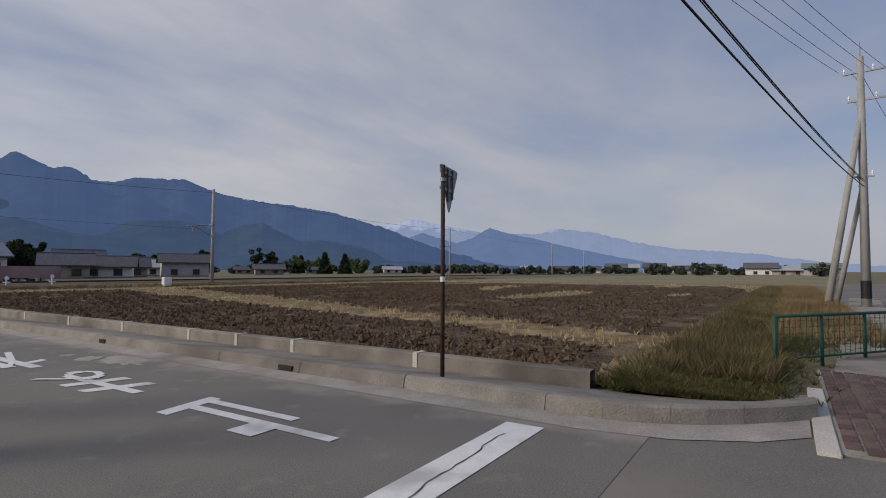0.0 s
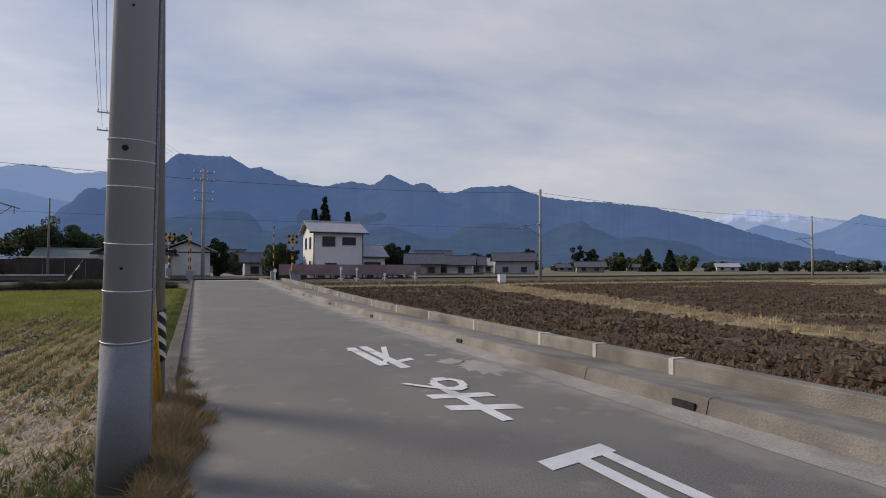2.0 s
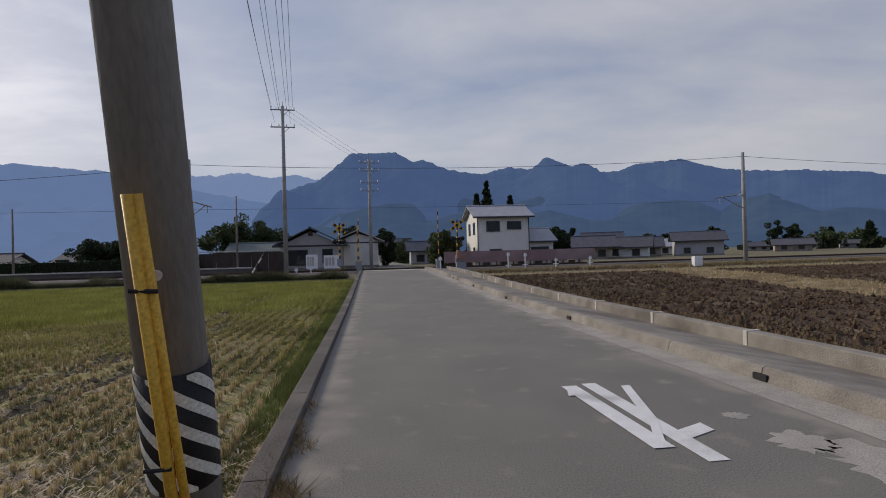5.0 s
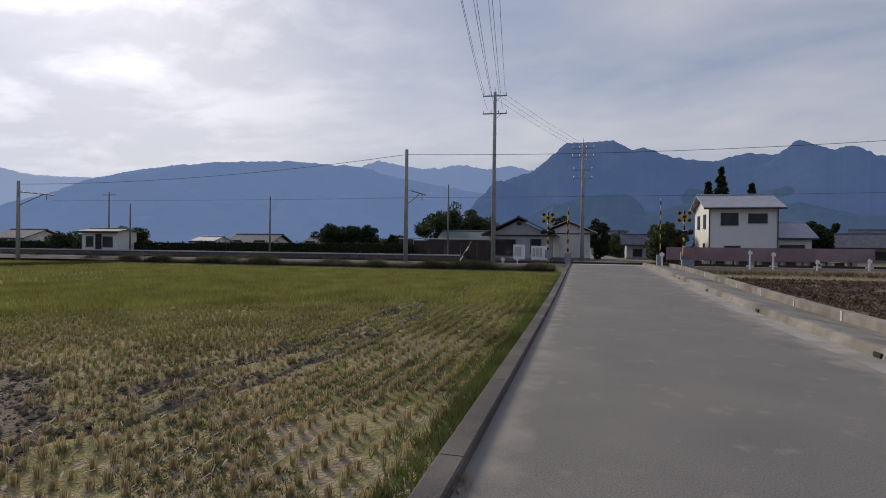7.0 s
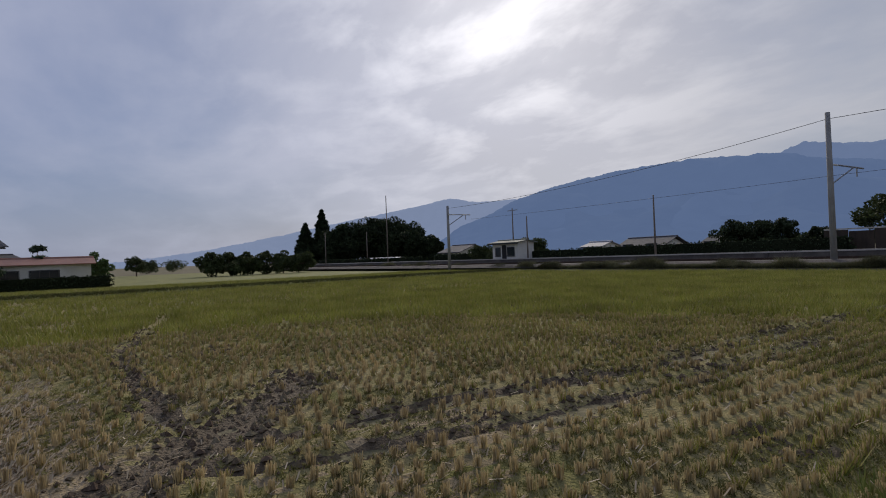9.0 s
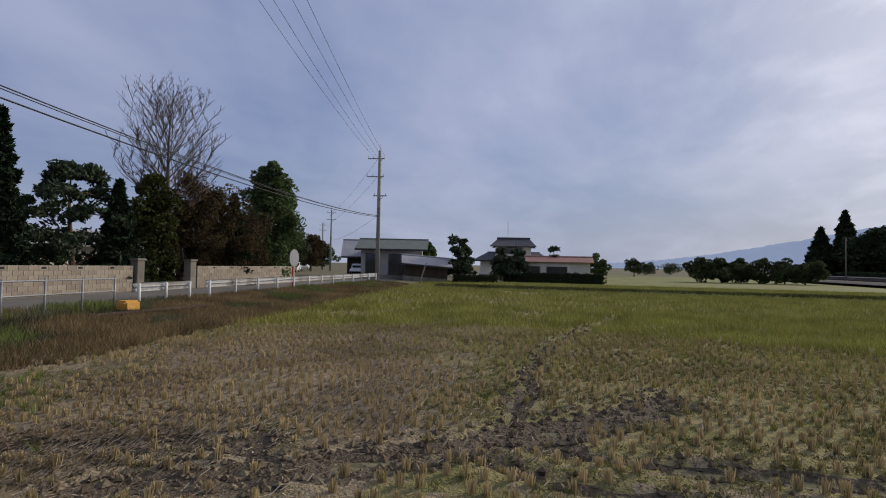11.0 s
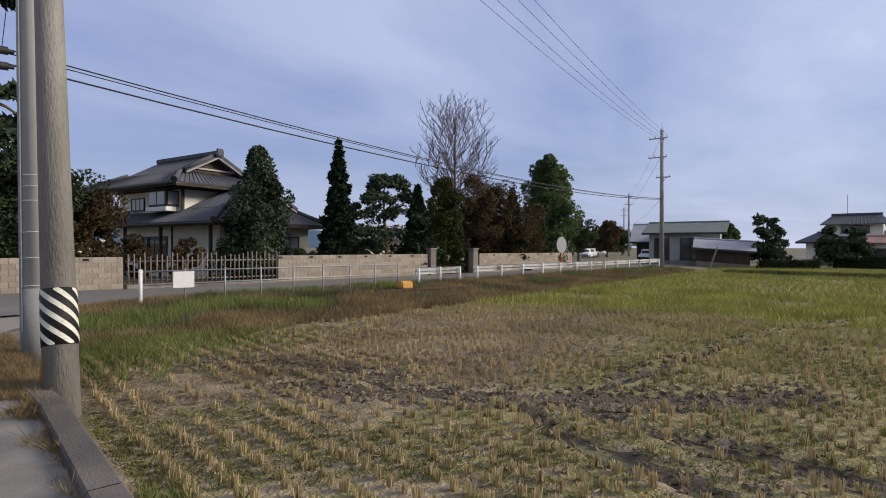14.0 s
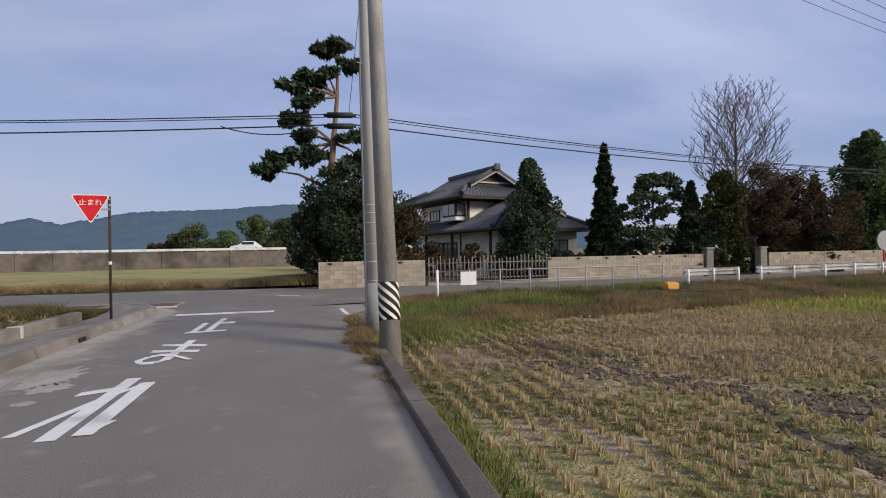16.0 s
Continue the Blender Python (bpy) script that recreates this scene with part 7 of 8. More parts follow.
for k in range(6):
    p0, p1 = Vector((0, 0, 0)).lerp(Vector((1.3, 0.4, 2.2)), k / 6), Vector((0, 0, 0)).lerp(Vector((1.3, 0.4, 2.2)), (k + 1) / 6)
    part("segment", rodded(p0, p1, 0.05, n=8), BLACK if k % 2 else CREAM, sp)

# ---- walled house across the village road ----
def hip_and_gable(parent, label, x0, x1, yc, Y, ze, zt, m=0.42, side=1.35, back=1.2):
    """A tiled hip-and-gable roof, ridge along x; the open gable stands at the x1 end."""
    zm, ym = ze + (zt - ze) * m, Y * (1 - m)
    xg, xb = x1 - side, x0 + back
    bm = bmesh.new()
    for k in (-1, 1):
        a, b = ((x0, yc + k * Y, ze), (x1, yc + k * Y, ze))
        c, d = ((xg, yc + k * ym, zm), (xb, yc + k * ym, zm))
        slope(bm, *((a, b, c, d) if k < 0 else (b, a, d, c)), ribs=0.27, lift=0.045)
        a, b, c, d = (xb - 0.1, yc + k * (ym + 0.04), zm), (xg + 0.55, yc + k * (ym + 0.04), zm), (xg + 0.55, yc, zt), (xb - 0.1, yc, zt)
        slope(bm, *((a, b, c, d) if k < 0 else (b, a, d, c)), ribs=0.27, lift=0.045)
    slope(bm, (x1, yc - Y, ze), (x1, yc + Y, ze), (xg, yc + ym, zm), (xg, yc - ym, zm), ribs=0.27, lift=0.045)
    slope(bm, (x0, yc + Y, ze), (x0, yc - Y, ze), (xb, yc - ym, zm), (xb, yc + ym, zm), ribs=0.27, lift=0.045)
    roof = part("roof", bm, TILE, parent, label)
    part("ridge", boxed(xb - 0.1, yc - 0.17, zt - 0.03, xg + 0.6, yc + 0.17, zt + 0.24, 0.05), TILE, roof)
    part("ridge_end", boxed(xg + 0.58, yc - 0.24, zt - 0.1, xg + 0.72, yc + 0.24, zt + 0.36, 0.06), TILE, roof)
    g = bmesh.new()
    g.faces.new([g.verts.new(p) for p in ((xg + 0.02, yc - ym, zm), (xg + 0.02, yc + ym, zm), (xg + 0.02, yc, zt - 0.1))])
    part("gable_face", g, WOOD, roof, "dark recessed gable face")
    part("gable_tie", boxed(xg + 0.03, yc - ym * 0.72, zm + 0.20, xg + 0.10, yc + ym * 0.72, zm + 0.30), GREYWALL, roof, "grey tie board")
    for k in (-1, 1):
        part("hip_ridge", rodded((x1 + 0.02, yc + k * (Y + 0.02), ze + 0.07), (xg, yc + k * ym, zm + 0.09), 0.13, 0.12, 10), TILE, roof, smooth=True)
        part("hip_ridge", rodded((x0, yc + k * Y, ze + 0.07), (xb, yc + k * ym, zm + 0.09), 0.13, 0.12, 10), TILE, roof, smooth=True)
        part("verge_ridge", rodded((xg + 0.40, yc + k * (ym + 0.06), zm + 0.10), (xg + 0.40, yc, zt + 0.06), 0.12, n=10), TILE, roof, smooth=True)
        part("bargeboard", rodded((xg + 0.50, yc + k * ym, zm - 0.10), (xg + 0.50, yc, zt - 0.16), 0.06, n=6), GREYWALL, roof, "grey bargeboard")
        part("end_tile", rodded((x1 + 0.02, yc + k * (Y + 0.02), ze + 0.08), (x1 + 0.10, yc + k * (Y + 0.10), ze + 0.05), 0.16, n=14), TRIM, roof, "round dark end tile")
        part("fascia", boxed(x0 + 0.1, yc + k * (Y - 0.06) - 0.03, ze - 0.22, x1 - 0.1, yc + k * (Y - 0.06) + 0.03, ze - 0.09), WOOD, roof)
        part("gutter", rodded((x0, yc + k * (Y + 0.06), ze - 0.09), (x1, yc + k * (Y + 0.06), ze - 0.09), 0.055, n=8), TRIM, roof)
    part("fascia", boxed(x1 - 0.09, yc - Y + 0.1, ze - 0.22, x1 - 0.03, yc + Y - 0.1, ze - 0.09), WOOD, roof)
    part("soffit", boxed(x0 + 0.15, yc - Y + 0.12, ze - 0.14, x1 - 0.15, yc + Y - 0.12, ze - 0.10), WOOD, roof, "dark boarded soffit")
    return roof


main = thing("farmhouse", pose(-10.1, -25.8, 0, 0, 0, 105), "large two-storey plastered farmhouse with grey tiled roofs", "house")
part("upper_wall", boxed(-5.7, -2.25, 2.9, 0.85, 2.25, 4.95), PLASTER, main)
part("lower_wall", boxed(-5.2, -2.5, -0.2, 4.5, 3.3, 2.85), PLASTER, main)
part("wood_band", boxed(-5.73, -2.28, 4.70, 0.88, 2.28, 4.82), WOOD, main, "dark timber band under the eaves")
part("corner_post", boxed(0.78, -2.29, 2.9, 0.90, -2.17, 4.9), WOOD, main)
hip_and_gable(main, "grey tiled upper hip-and-gable roof", -7.8, 1.95, 0.0, 3.35, 4.98, 6.85, 0.42, 1.75, 2.4)
hip_and_gable(main, "grey tiled lower hip-and-gable roof", -5.6, 5.4, 0.2, 3.65, 2.85, 4.85, 0.40)
bay = part("bay_window", boxed(-1.25, -2.95, 3.72, 0.50, -2.2, 4.62, 0.02), WOOD, main, "bay window with pale panes")
for k in range(2):
    part("pane", boxed(-1.16 + k * 0.80, -2.975, 3.86, -0.44 + k * 0.80, -2.955, 4.55), PALEPANE, bay)
part("pane", boxed(0.505, -2.86, 3.86, 0.525, -2.32, 4.55), PALEPANE, bay)
part("bay_base", boxed(-1.38, -3.05, 3.50, 0.60, -2.2, 3.74, 0.02), SIGNWHITE, bay, "white bay base")
window(main, "f", -3.6, 3.72, 1.3, 0.62, -2.255, PALEPANE, 3)
window(main, "f", -1.4, 0.35, 2.4, 1.75, -2.505, PANE, 4)
window(main, "f", -4.1, 1.3, 0.7, 0.7, -2.505, PANE, 2)
window(main, "r", 1.9, 0.9, 1.2, 1.2, 4.505, PALEPANE, 2)
for x, y in ((0.4, -3.2), (4.75, -3.2), (-3.2, -3.2)):
    part("porch_post", boxed(x - 0.07, y - 0.07, -0.2, x + 0.07, y + 0.07, 2.75, 0.01), WOOD, main)
for x in (0.30,):
    part("timber_post", boxed(x - 0.07, -2.54, -0.1, x + 0.07, -2.48, 2.8), WOOD, main)
part("downpipe", rodded((1.85, -3.25, 4.9), (0.98, -2.35, 4.5), 0.035, n=8), TRIM, main)
part("downpipe", rodded((0.96, -2.36, 4.5), (0.96, -2.36, 3.4), 0.035, n=8), TRIM, main)
house(pose(-3.0, -42, 0, 0, 0, 10), 6, 6, 2.6, 1.7, 0.8, PLASTER, TILE, "grey-roofed storehouse behind the garden trees", ribs=0.35, name="storehouse", category="storehouse")
house(pose(-28, -34, 0, 0, 0, -10), 8, 6, 2.4, 1.1, 0.6, WHITEWALL, METALROOF, "low pale outbuilding behind the garden", name="outbuilding", category="outbuilding")


# block walls: laid course by course
BLOCKS = {}


def block_mesh(w, mat):
    key = round(w, 2)
    if key not in BLOCKS:
        BLOCKS[key] = finish("block", boxed(0.006, -0.07, 0.006, w - 0.006, 0.07, 0.199, 0.008), mat)
    return BLOCKS[key]


WALLCOL = material("tan_concrete_block", (0.30, 0.255, 0.205), (0.41, 0.36, 0.295), 3.0, 0.9, 0.4, 50, c=(0.22, 0.19, 0.155), vary=0.16)


def wall_y(x):
    return -16.75 + 0.03 * x


def block_wall(x0, x1, courses, label, holes_=True):
    a, b = Vector((x0, wall_y(x0), 0)), Vector((x1, wall_y(x1), 0))
    L = (b - a).length
    ang = math.degrees(math.atan2(b.y - a.y, b.x - a.x))
    t = thing("block_wall", pose(a.x, a.y, 0, 0, 0, ang), label, "wall", "garden walls")
    part("mortar", boxed(0.0, -0.060, -0.2, L, 0.060, courses * 0.2 - 0.01), CONCRETE, t)
    for k in range(courses):
        u = -0.2 if k % 2 else 0.0
        while u < L - 0.05:
            s0, s1 = max(u, 0), min(u + 0.4, L)
            top = k == courses - 1
            pierced = holes_ and top and int(u / 0.4) % 4 == 2
            if s1 - s0 > 0.08:
                o = new("block", block_mesh(s1 - s0, WALLCOL))
                o.parent = t
                o.matrix_basis = pose(s0, 0, k * 0.2)
                if pierced:
                    part("vent_hole", boxed(s0 + 0.1, -0.075, k * 0.2 + 0.06, s0 + 0.3, 0.075, k * 0.2 + 0.15), BLACK, t)
            u += 0.4
    return t


block_wall(-3.8, 1.1, 6, "tan concrete block garden wall")
block_wall(-19.4, -10.1, 6, "weathered tan block garden wall with pierced top course")
block_wall(-34.4, -23.8, 6, "pale tan block wall beyond the gate")
for x in (-19.7, -23.3):
    t = thing("gate_post", pose(x, wall_y(x), 0), "square stone gate post of the garden", "gate post", "gate posts")
    part("shaft", boxed(-0.22, -0.22, -0.2, 0.22, 0.22, 1.45, 0.02), CONCRETE, t)
    part("cap", boxed(-0.27, -0.27, 1.45, 0.27, 0.27, 1.55, 0.02), CONCRETE, t)
bam = thing("pole_fence", pose(-3.9, wall_y(-3.9), 0, 0, 0, 181.7), "open grey wooden pole fence with rails", "fence")
for z in (0.28, 0.62, 1.02):
    part("rail", rodded((0, 0.05, z), (6.2, 0.05, z), 0.035, n=8), BAMBOO, bam, smooth=True)
r = random.Random(3)
for k in range(32):
    part("upright", rodded((0.1 + k * 0.195, 0, 0.02), (0.1 + k * 0.195 + r.uniform(-0.03, 0.03), 0, 1.18 + r.uniform(0, 0.22)), 0.028, n=7), BAMBOO, bam, smooth=True)
part("base_stone", boxed(0, -0.1, -0.2, 6.2, 0.15, 0.14, 0.03), CONCRETE, bam)

# pipe fence, guard rail, cone and convex mirror along the village road
def rail_y(x):
    return -9.6 + 0.085 * (x + 2.7) * 1.0 - (0.0 if x > -10 else 0.0)


pf = thing("pipe_fence", pose(0, 0, 0), "thin pale blue pipe fence along the ditch", "fence")
for k in range(9):
    x = -2.75 - k * 1.15
    y = rail_y(x)
    part("post", rodded((x, y, -0.2), (x, y, 0.98), 0.05 if k == 0 else 0.028, n=10), WHITESTEEL if k == 0 else STEEL, pf, smooth=True)
for z in (0.92, 0.55):
    part("rail", rodded((-2.75, rail_y(-2.75), z), (-12, rail_y(-12), z), 0.022, n=8), STEEL, pf, smooth=True)
t = thing("notice_plate", pose(-3.85, rail_y(-3.85) + 0.06, 0.44), "blank white notice plate wired to the pipe fence", "sign")
part("plate", boxed(-0.28, -0.008, 0, 0.28, 0.008, 0.46, 0.003), SIGNWHITE, t)


def guard_rail(x0, x1, label):
    y0, y1 = -9.9 + 0.105 * x0, -9.9 + 0.105 * x1
    a, b = Vector((x0, y0, 0)), Vector((x1, y1, 0))
    L = (b - a).length
    t = thing("guard_rail", pose(x0, y0, 0, 0, 0, math.degrees(math.atan2(b.y - a.y, b.x - a.x))), label, "guard rail", "guard rails")
    prof = [(0.0, 0.42), (0.05, 0.46), (0.05, 0.52), (0.0, 0.57), (0.05, 0.62), (0.05, 0.68), (0.0, 0.72)]
    bm = strip(bmesh.new(), [[(u, s * (1 if True else 0), z) for s, z in prof] for u in (0, L)])
    bmesh.ops.solidify(bm, geom=bm.faces[:], thickness=0.008)
    part("beam", bm, WHITESTEEL, t, "white corrugated beam")
    n = max(2, int(L / 2))
    for i in range(n + 1):
        u = 0.15 + (L - 0.3) * i / n
        part("post", rodded((u, -0.07, -0.2), (u, -0.07, 0.7), 0.055, n=10), WHITESTEEL, t, smooth=True)
    return t


guard_rail(-13.6, -16.6, "short white steel guard rail at the ditch bridge")
guard_rail(-17.6, -41.5, "long white steel guard rail along the village road")
cone = thing("orange_block", pose(-11.6, -9.5, 0.0), "orange plastic hazard block beside the road", "hazard block")
bm = boxed(-0.28, -0.2, 0, 0.28, 0.2, 0.32, 0.06)
part("body", bm, ORANGE, cone)
part("foot", boxed(-0.32, -0.24, -0.05, 0.32, 0.24, 0.03, 0.01), BLACK, cone)
culv = thing("culvert_grate", pose(-11.6, -9.0, -0.05), "rusty pipe culvert over the ditch", "culvert")
part("beam", rod(rodded((-2.6, 0.1, 0.06), (1.6, -0.1, 0.06), 0.06, n=8), (-2.6, 0.6, -0.1), (1.8, 0.4, -0.1), 0.06, n=8), RUST, culv)
part("wall", boxed(-3.0, 0.3, -0.3, 2.0, 0.9, -0.08, 0.02), CONCRETE, culv)
mir = thing("mirror_sign", pose(-26.6, -13.2, 0), "round grey sign on a red post beside the guard rail", "road sign")
part("post", rodded((0, 0, -0.2), (0, 0, 1.9), 0.04, n=10), RED, mir, "red post")
part("disc", rodded((0, 0.04, 1.75), (0, 0.09, 1.75), 0.5, 0.5, 28), STEEL, mir, "grey back of the disc", smooth=False)
stake = thing("leaning_stake", pose(-42, -10.6, -0.25), "pale leaning wooden stake in the paddy", "stake")
part("stake", rodded((0, 0, -0.1), (-0.9, 0.35, 1.9), 0.055, 0.05, 8), BAMBOO, stake)


# farms to the west
x, y = place(E10, -112.6, 66)
house(pose(x, y, 0, 0, 0, 112), 4.8, 6, 2.3, 2.0, 0.7, WOOD, METALROOF, "dark boarded barn with a steep grey metal roof", [("r", 0, 0.9, 1.5, 1.0)], name="barn", category="barn")
x, y = place(E10, -109.9, 60)
house(pose(x, y, 0, 0, 0, 106), 6.4, 6, 3.1, 1.1, 0.6, GREYWALL, GREENROOF, "long plastered barn with a grey-green metal roof", [("f", -2.0, 0.5, 1.3, 2.0), ("f", 0.6, 0.5, 1.7, 2.0), ("f", 2.3, 0.9, 0.8, 1.3)], name="barn", category="barn")
x, y = place(E10, -106.6, 55)
house(pose(x, y, -0.1, 0, 4, 112), 4.2, 4.0, 1.6, 0.8, 0.4, WOOD, METALROOF, "low open shed with a sagging pale roof", along="x", name="shed", category="shed")
x, y = place(E10, -97.5, 76)
hv = house(pose(x, y, 0, 0, 0, 97), 8.6, 7, 2.3, 1.1, 0.9, PLASTER, TILE, "tiled farmhouse with a small upper storey", [("f", 0, 0.7, 2.0, 1.2)], hip=1.6)
part("upper_wall", boxed(-2.4, -2.0, 2.6, 2.4, 2.0, 4.3), PLASTER, hv)
up = part("upper_roof", slope(slope(bmesh.new(), (-3.1, -2.8, 4.2), (3.1, -2.8, 4.2), (2.2, 0, 5.3), (-2.2, 0, 5.3), ribs=0.35), (3.1, 2.8, 4.2), (-3.1, 2.8, 4.2), (-2.2, 0, 5.3), (2.2, 0, 5.3), ribs=0.35), TILE, hv, "grey tiled upper roof")
part("ridge", boxed(-2.3, -0.16, 5.25, 2.3, 0.16, 5.5, 0.04), TILE, up)
window(hv, "f", 0.0, 3.3, 2.4, 0.7, -2.005, PANE, 3)
part("antenna", rodded((-0.8, 0, 5.2), (-0.8, 0, 7.6), 0.03, n=6), STEEL, hv)
house(pose(-63, -1.2, -0.1, 0, 0, 4), 3.6, 8.5, 2.2, 0.6, 0.4, PLASTER, REDROOF, "long low shed with a rusty red roof", [("r", -2.2, 0.9, 1.8, 0.7), ("r", 0.6, 0.9, 2.2, 0.7)], along="y", name="long_shed", category="shed")
hedge(-58, -58, -6, 4.5, -0.2, 1.1, "dark clipped hedge round the farm", 205, L_DARK, 0.5)
hedge(-50, -53, -9.5, -6.0, -0.2, 0.8, "low dark hedge along the farm", 206, L_DARK, 0.4)

# ---- village beyond the fields ----
vill = [
    (22.5, 105, 9, 2.6, 1.9, TILE, 0), (23.4, 118, 10, 3.4, 2.2, TILE, 8), (25.6, 110, 11, 2.4, 1.8, TILE, -5), (27.2, 125, 9, 2.4, 2.0, TILE, 4), (31.8, 128, 13, 3.6, 1.8, TILE, 6),
    (29.8, 140, 9, 2.4, 1.8, TILE, 0), (39.5, 175, 12, 3.0, 2.0, TILE, 5), (37.2, 210, 9, 2.6, 1.8, TILE, 0), (52, 260, 12, 3.2, 2, METALROOF, 8), (57, 280, 10, 3.2, 2, TILE, -5), (44, 250, 11, 2.8, 1.8, TILE, 3),
    (75.2, 300, 12, 4.5, 2.2, TILE, 0), (76.6, 310, 9, 4.5, 2.2, METALROOF, 4), (78.8, 300, 12, 4.8, 2.2, TILE, -6), (80, 320, 10, 4.5, 2.2, METALROOF, 4), (81.3, 310, 10, 3.2, 2.2, TILE, 0), (83.8, 330, 12, 4.8, 2.2, TILE, 0), (87.9, 240, 12, 4.0, 2.0, TILE, 3), (90.2, 240, 14, 2.8, 1.6, METALROOF, 0), (92.5, 220, 12, 3.8, 1.6, GREENROOF, 0),
    (62, 290, 12, 3.4, 2, TILE, 4), (66.5, 300, 10, 3.0, 2, METALROOF, 0), (70, 300, 11, 3.0, 2, TILE, 6), (72.8, 320, 11, 3.2, 2, TILE, 0), (3.0, 118, 7, 4.6, 1.8, TILE, 0), (6.2, 96, 6, 3.2, 1.6, TILE, 6),
]
for k, (az, d, w_, hh, rh, rm, tn) in enumerate(vill):
    x, y = place((-0.3, -10.2), az, d)
    wins = [("f", -w_ * 0.17, 0.6, 1.2, 1.0), ("f", w_ * 0.15, 0.6, 1.2, 1.0)]
    if hh > 4.0:
        wins += [("f", -w_ * 0.15, hh * 0.85 - 1.1, 1.2, 0.8), ("f", w_ * 0.15, hh * 0.85 - 1.1, 1.2, 0.8)]
    f_ = 0.68 if k < 11 else 0.85
    house(pose(x, y, 0.0, 0, 0, -az + tn), w_ * f_, w_ * 0.7 * f_, hh * f_ * (1.25 if k < 6 else 0.85), rh * f_ * (1.5 if k < 6 else 1.15), 0.8, (WALLCOL, GREYWALL, WHITEWALL)[k % 3], METALROOF if k in (5,) else rm, "distant pale village house with a low pitched roof", wins, group="village houses")

# ---- far road embankment to the south ----
emb = tagged(new("embankment"), "grey concrete embankment of the far road", "embankment", kind="structure")
for k in range(24):
    x0 = -12 + k * 4.0
    part("wall_panel", boxed(x0 + 0.02, -66.3, -0.2, x0 + 3.98, -66.0, 2.0, 0.01), DARKWALL, emb)
part("road_bed", boxed(-14, -76, -0.2, 86, -66.31, 1.9), GROUND, emb)
gr = thing("far_guard_rail", pose(0, 0, 0), "pale guard rail along the far embankment road", "guard rail")
part("beam", boxed(-12, -66.2, 2.12, 84, -66.12, 2.42), WHITESTEEL, gr)
for k in range(33):
    part("post", boxed(-11.9 + k * 2.95, -66.3, 1.9, -11.79 + k * 2.95, -66.2, 2.4), WHITESTEEL, gr)


def car(m, label):
    t = thing("car", m, label, "car", "far cars")
    bm = bmesh.new()
    sec = [(-2.0, 0.35, 0.75), (-1.7, 0.3, 0.9), (-1.0, 0.3, 1.42), (0.3, 0.3, 1.45), (1.0, 0.3, 0.95), (1.9, 0.32, 0.8), (2.05, 0.4, 0.6)]
    strip(bm, [[(x, -0.8, zl), (x, -0.82, min(zh, 0.9)), (x, -0.66, zh), (x, 0.66, zh), (x, 0.82, min(zh, 0.9)), (x, 0.8, zl)] for x, zl, zh in sec])
    bmesh.ops.holes_fill(bm, edges=[e for e in bm.edges if e.is_boundary], sides=20)
    bmesh.ops.recalc_face_normals(bm, faces=bm.faces)
    part("body", bm, CAR, t, smooth=True)
    for s in (-0.79, 0.79):
        part("side_window", boxed(-1.0, s - 0.03, 0.95, 0.55, s + 0.03, 1.32, 0.03), PANE, t)
        for x in (-1.3, 1.25):
            w_ = part("wheel", rodded((x, s - 0.06, 0.3), (x, s + 0.06, 0.3), 0.3, n=18), BLACK, t)
            part("rim", rodded((x, s - 0.07, 0.3), (x, s + 0.07, 0.3), 0.17, n=14), STEEL, w_)
    part("windscreen", boxed(0.5, -0.6, 0.98, 0.95, 0.6, 1.25, 0.03), PANE, t)
    return t


car(pose(10.2, -69, 1.9, 0, 0, 0), "white car parked on the far embankment road")
for az, d, tn in ((-123.4, 84, 20), (-122.9, 92, 25), (-121.8, 104, 25)):
    x, y = place(E15, az, d)
    car(pose(x, y, 0, 0, 0, tn), "pale car parked beside the village road")
x, y = place(E10, -113.6, 62)
car(pose(x, y, 0, 0, 0, 20), "white car parked beside the barn")

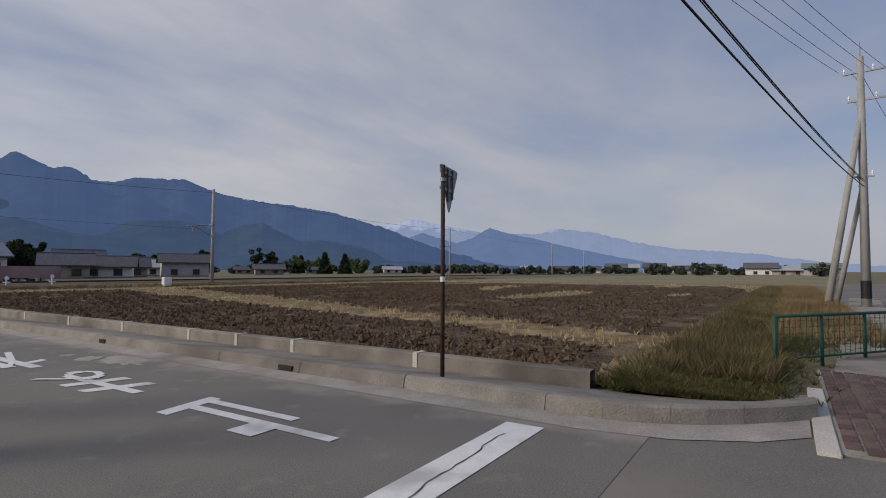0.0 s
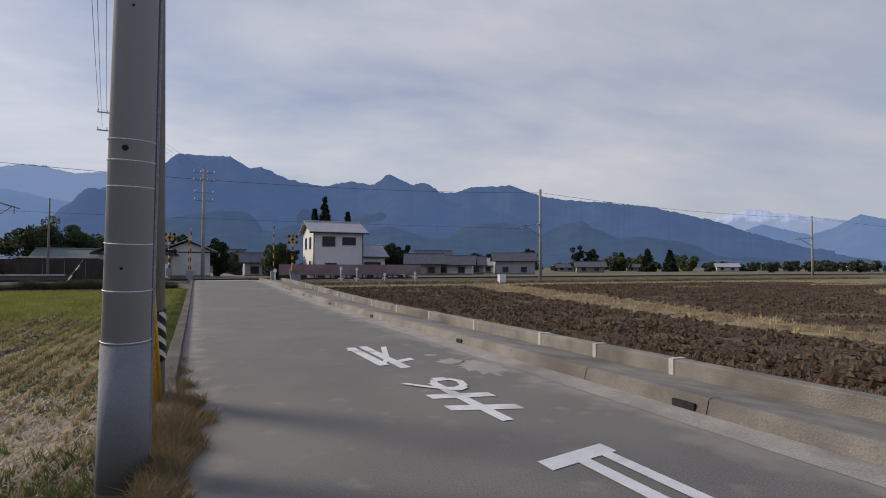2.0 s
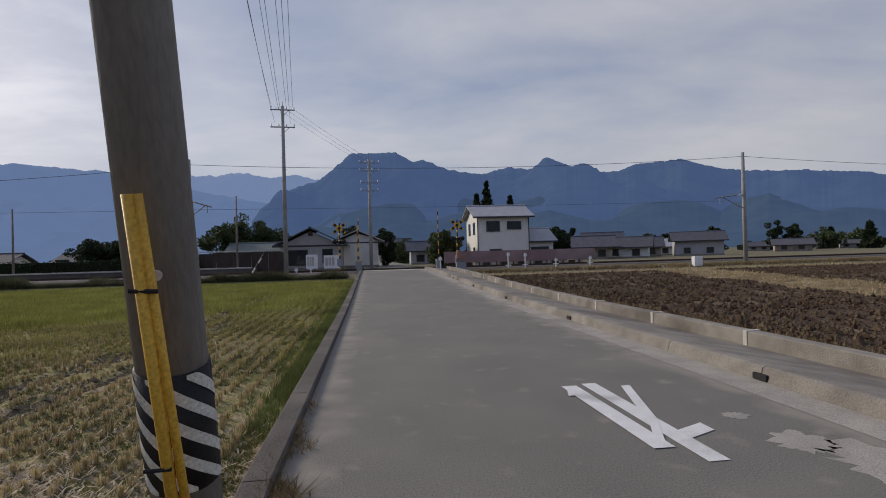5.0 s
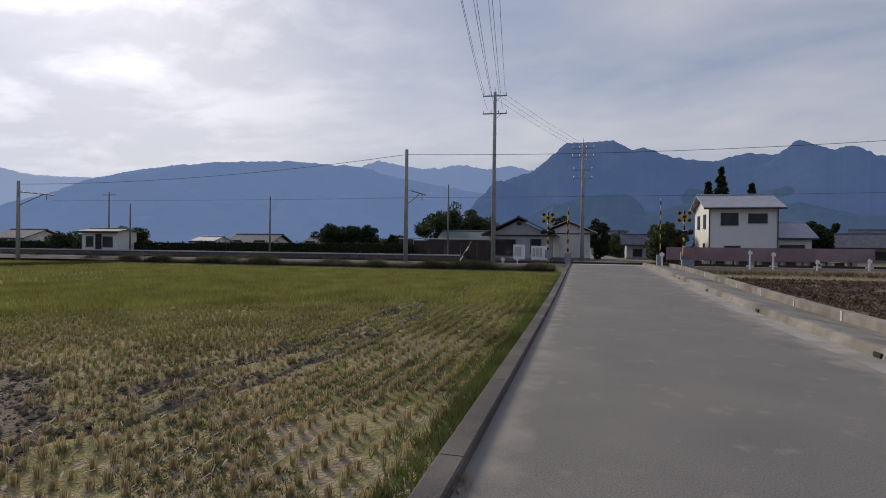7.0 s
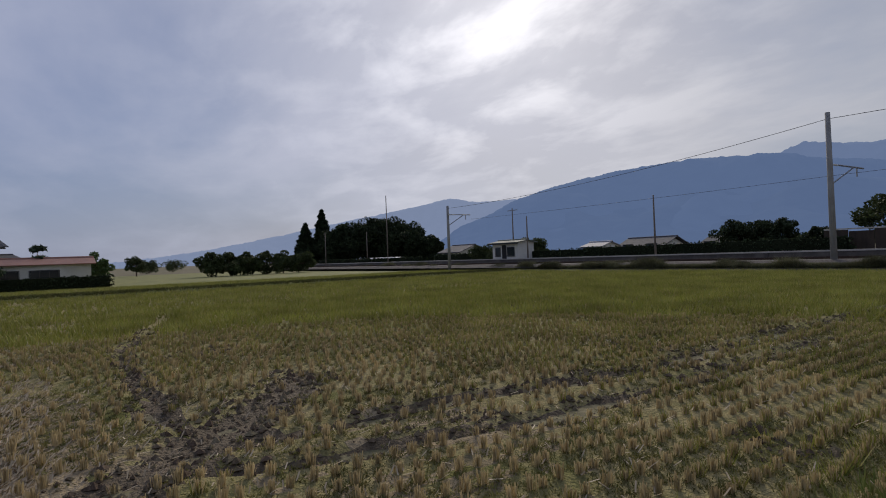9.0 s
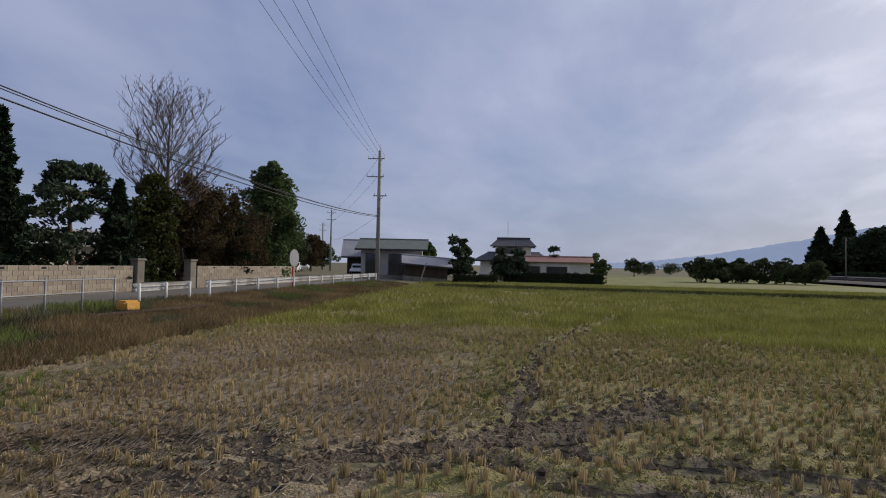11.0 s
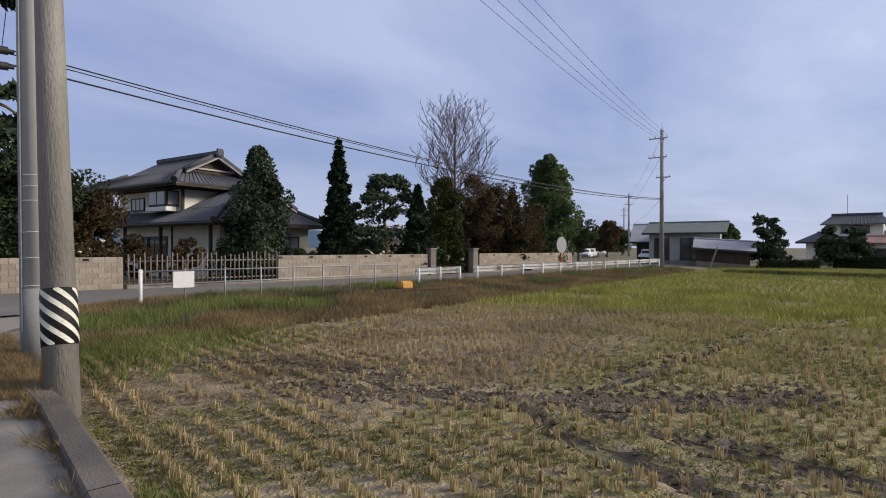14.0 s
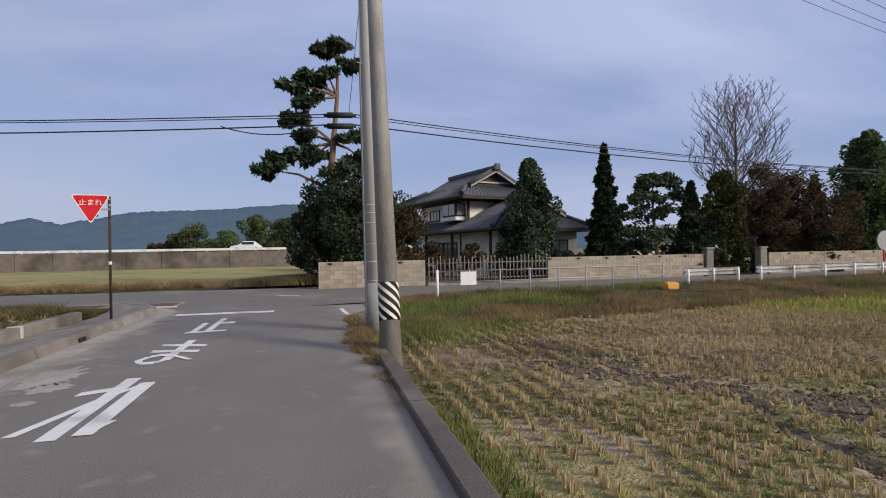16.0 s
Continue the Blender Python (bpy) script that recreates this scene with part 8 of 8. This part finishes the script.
# ---- junction corner, footbridge and green fence ----
gf = thing("green_fence", pose(10.4, -9.95, 0, 0, 0, -8), "green steel mesh fence with a top rail at the footpath", "fence")
for x in (0, 1.0, 2.0, 3.0):
    part("post", rodded((x, -0.55 * x, -0.2), (x, -0.55 * x, 0.85), 0.03, n=10), GREENPAINT, gf, smooth=True)
part("rail", rodded((0, 0, 0.84), (3.0, -1.65, 0.84), 0.028, n=10), GREENPAINT, gf, smooth=True)
part("rail", rodded((0, 0, 0.12), (3.0, -1.65, 0.12), 0.02, n=8), GREENPAINT, gf, smooth=True)
for k in range(24):
    u = 0.06 + k * 0.122
    part("mesh_wire", rodded((u, -0.55 * u, 0.12), (u, -0.55 * u, 0.84), 0.005, n=4), GREENPAINT, gf)
for k in range(6):
    z = 0.2 + k * 0.11
    part("mesh_wire", rodded((0, 0, z), (3.0, -1.65, z), 0.004, n=4), GREENPAINT, gf)
gf2 = thing("green_fence", pose(12.5, -12.9, 0, 0, 0, -6), "long green mesh fence beside the footpath", "fence")
for k in range(9):
    part("post", rodded((k * 2.2, 0, -0.2), (k * 2.2, 0, 1.15), 0.03, n=8), GREENPAINT, gf2)
for z in (1.12, 0.6, 0.1):
    part("rail", rodded((0, 0, z), (17.6, 0, z), 0.02, n=6), GREENPAINT, gf2)
path = part("footpath", poly(bmesh.new(), [(9.9, -11.9), (40, -14.6), (40, -13.2), (10.3, -10.75)], -0.05, 0.035), CONCRETE)
tagged(path, "pale concrete footpath beside the ditch", "footpath", kind="structure")
pave = tagged(new("pavement"), "red-brown paver patch at the junction corner", "pavement", kind="structure")
part("bed", boxed(5.6, -12.2, -0.08, 10.4, -10.52, 0.012), CONCRETE, pave)
part("edge_stone", boxed(5.5, -10.52, -0.06, 8.6, -10.34, 0.03, 0.008), PALE, pave)
me = finish("paver", boxed(0.012, 0.012, 0, 0.218, 0.138, 0.032, 0.006), BRICKRED)
for i in range(20):
    for j in range(8):
        o = new("paver", me)
        o.parent = pave
        o.matrix_basis = pose(5.65 + i * 0.23 + (0.115 if j % 2 else 0), -11.75 + j * 0.15, 0.0)
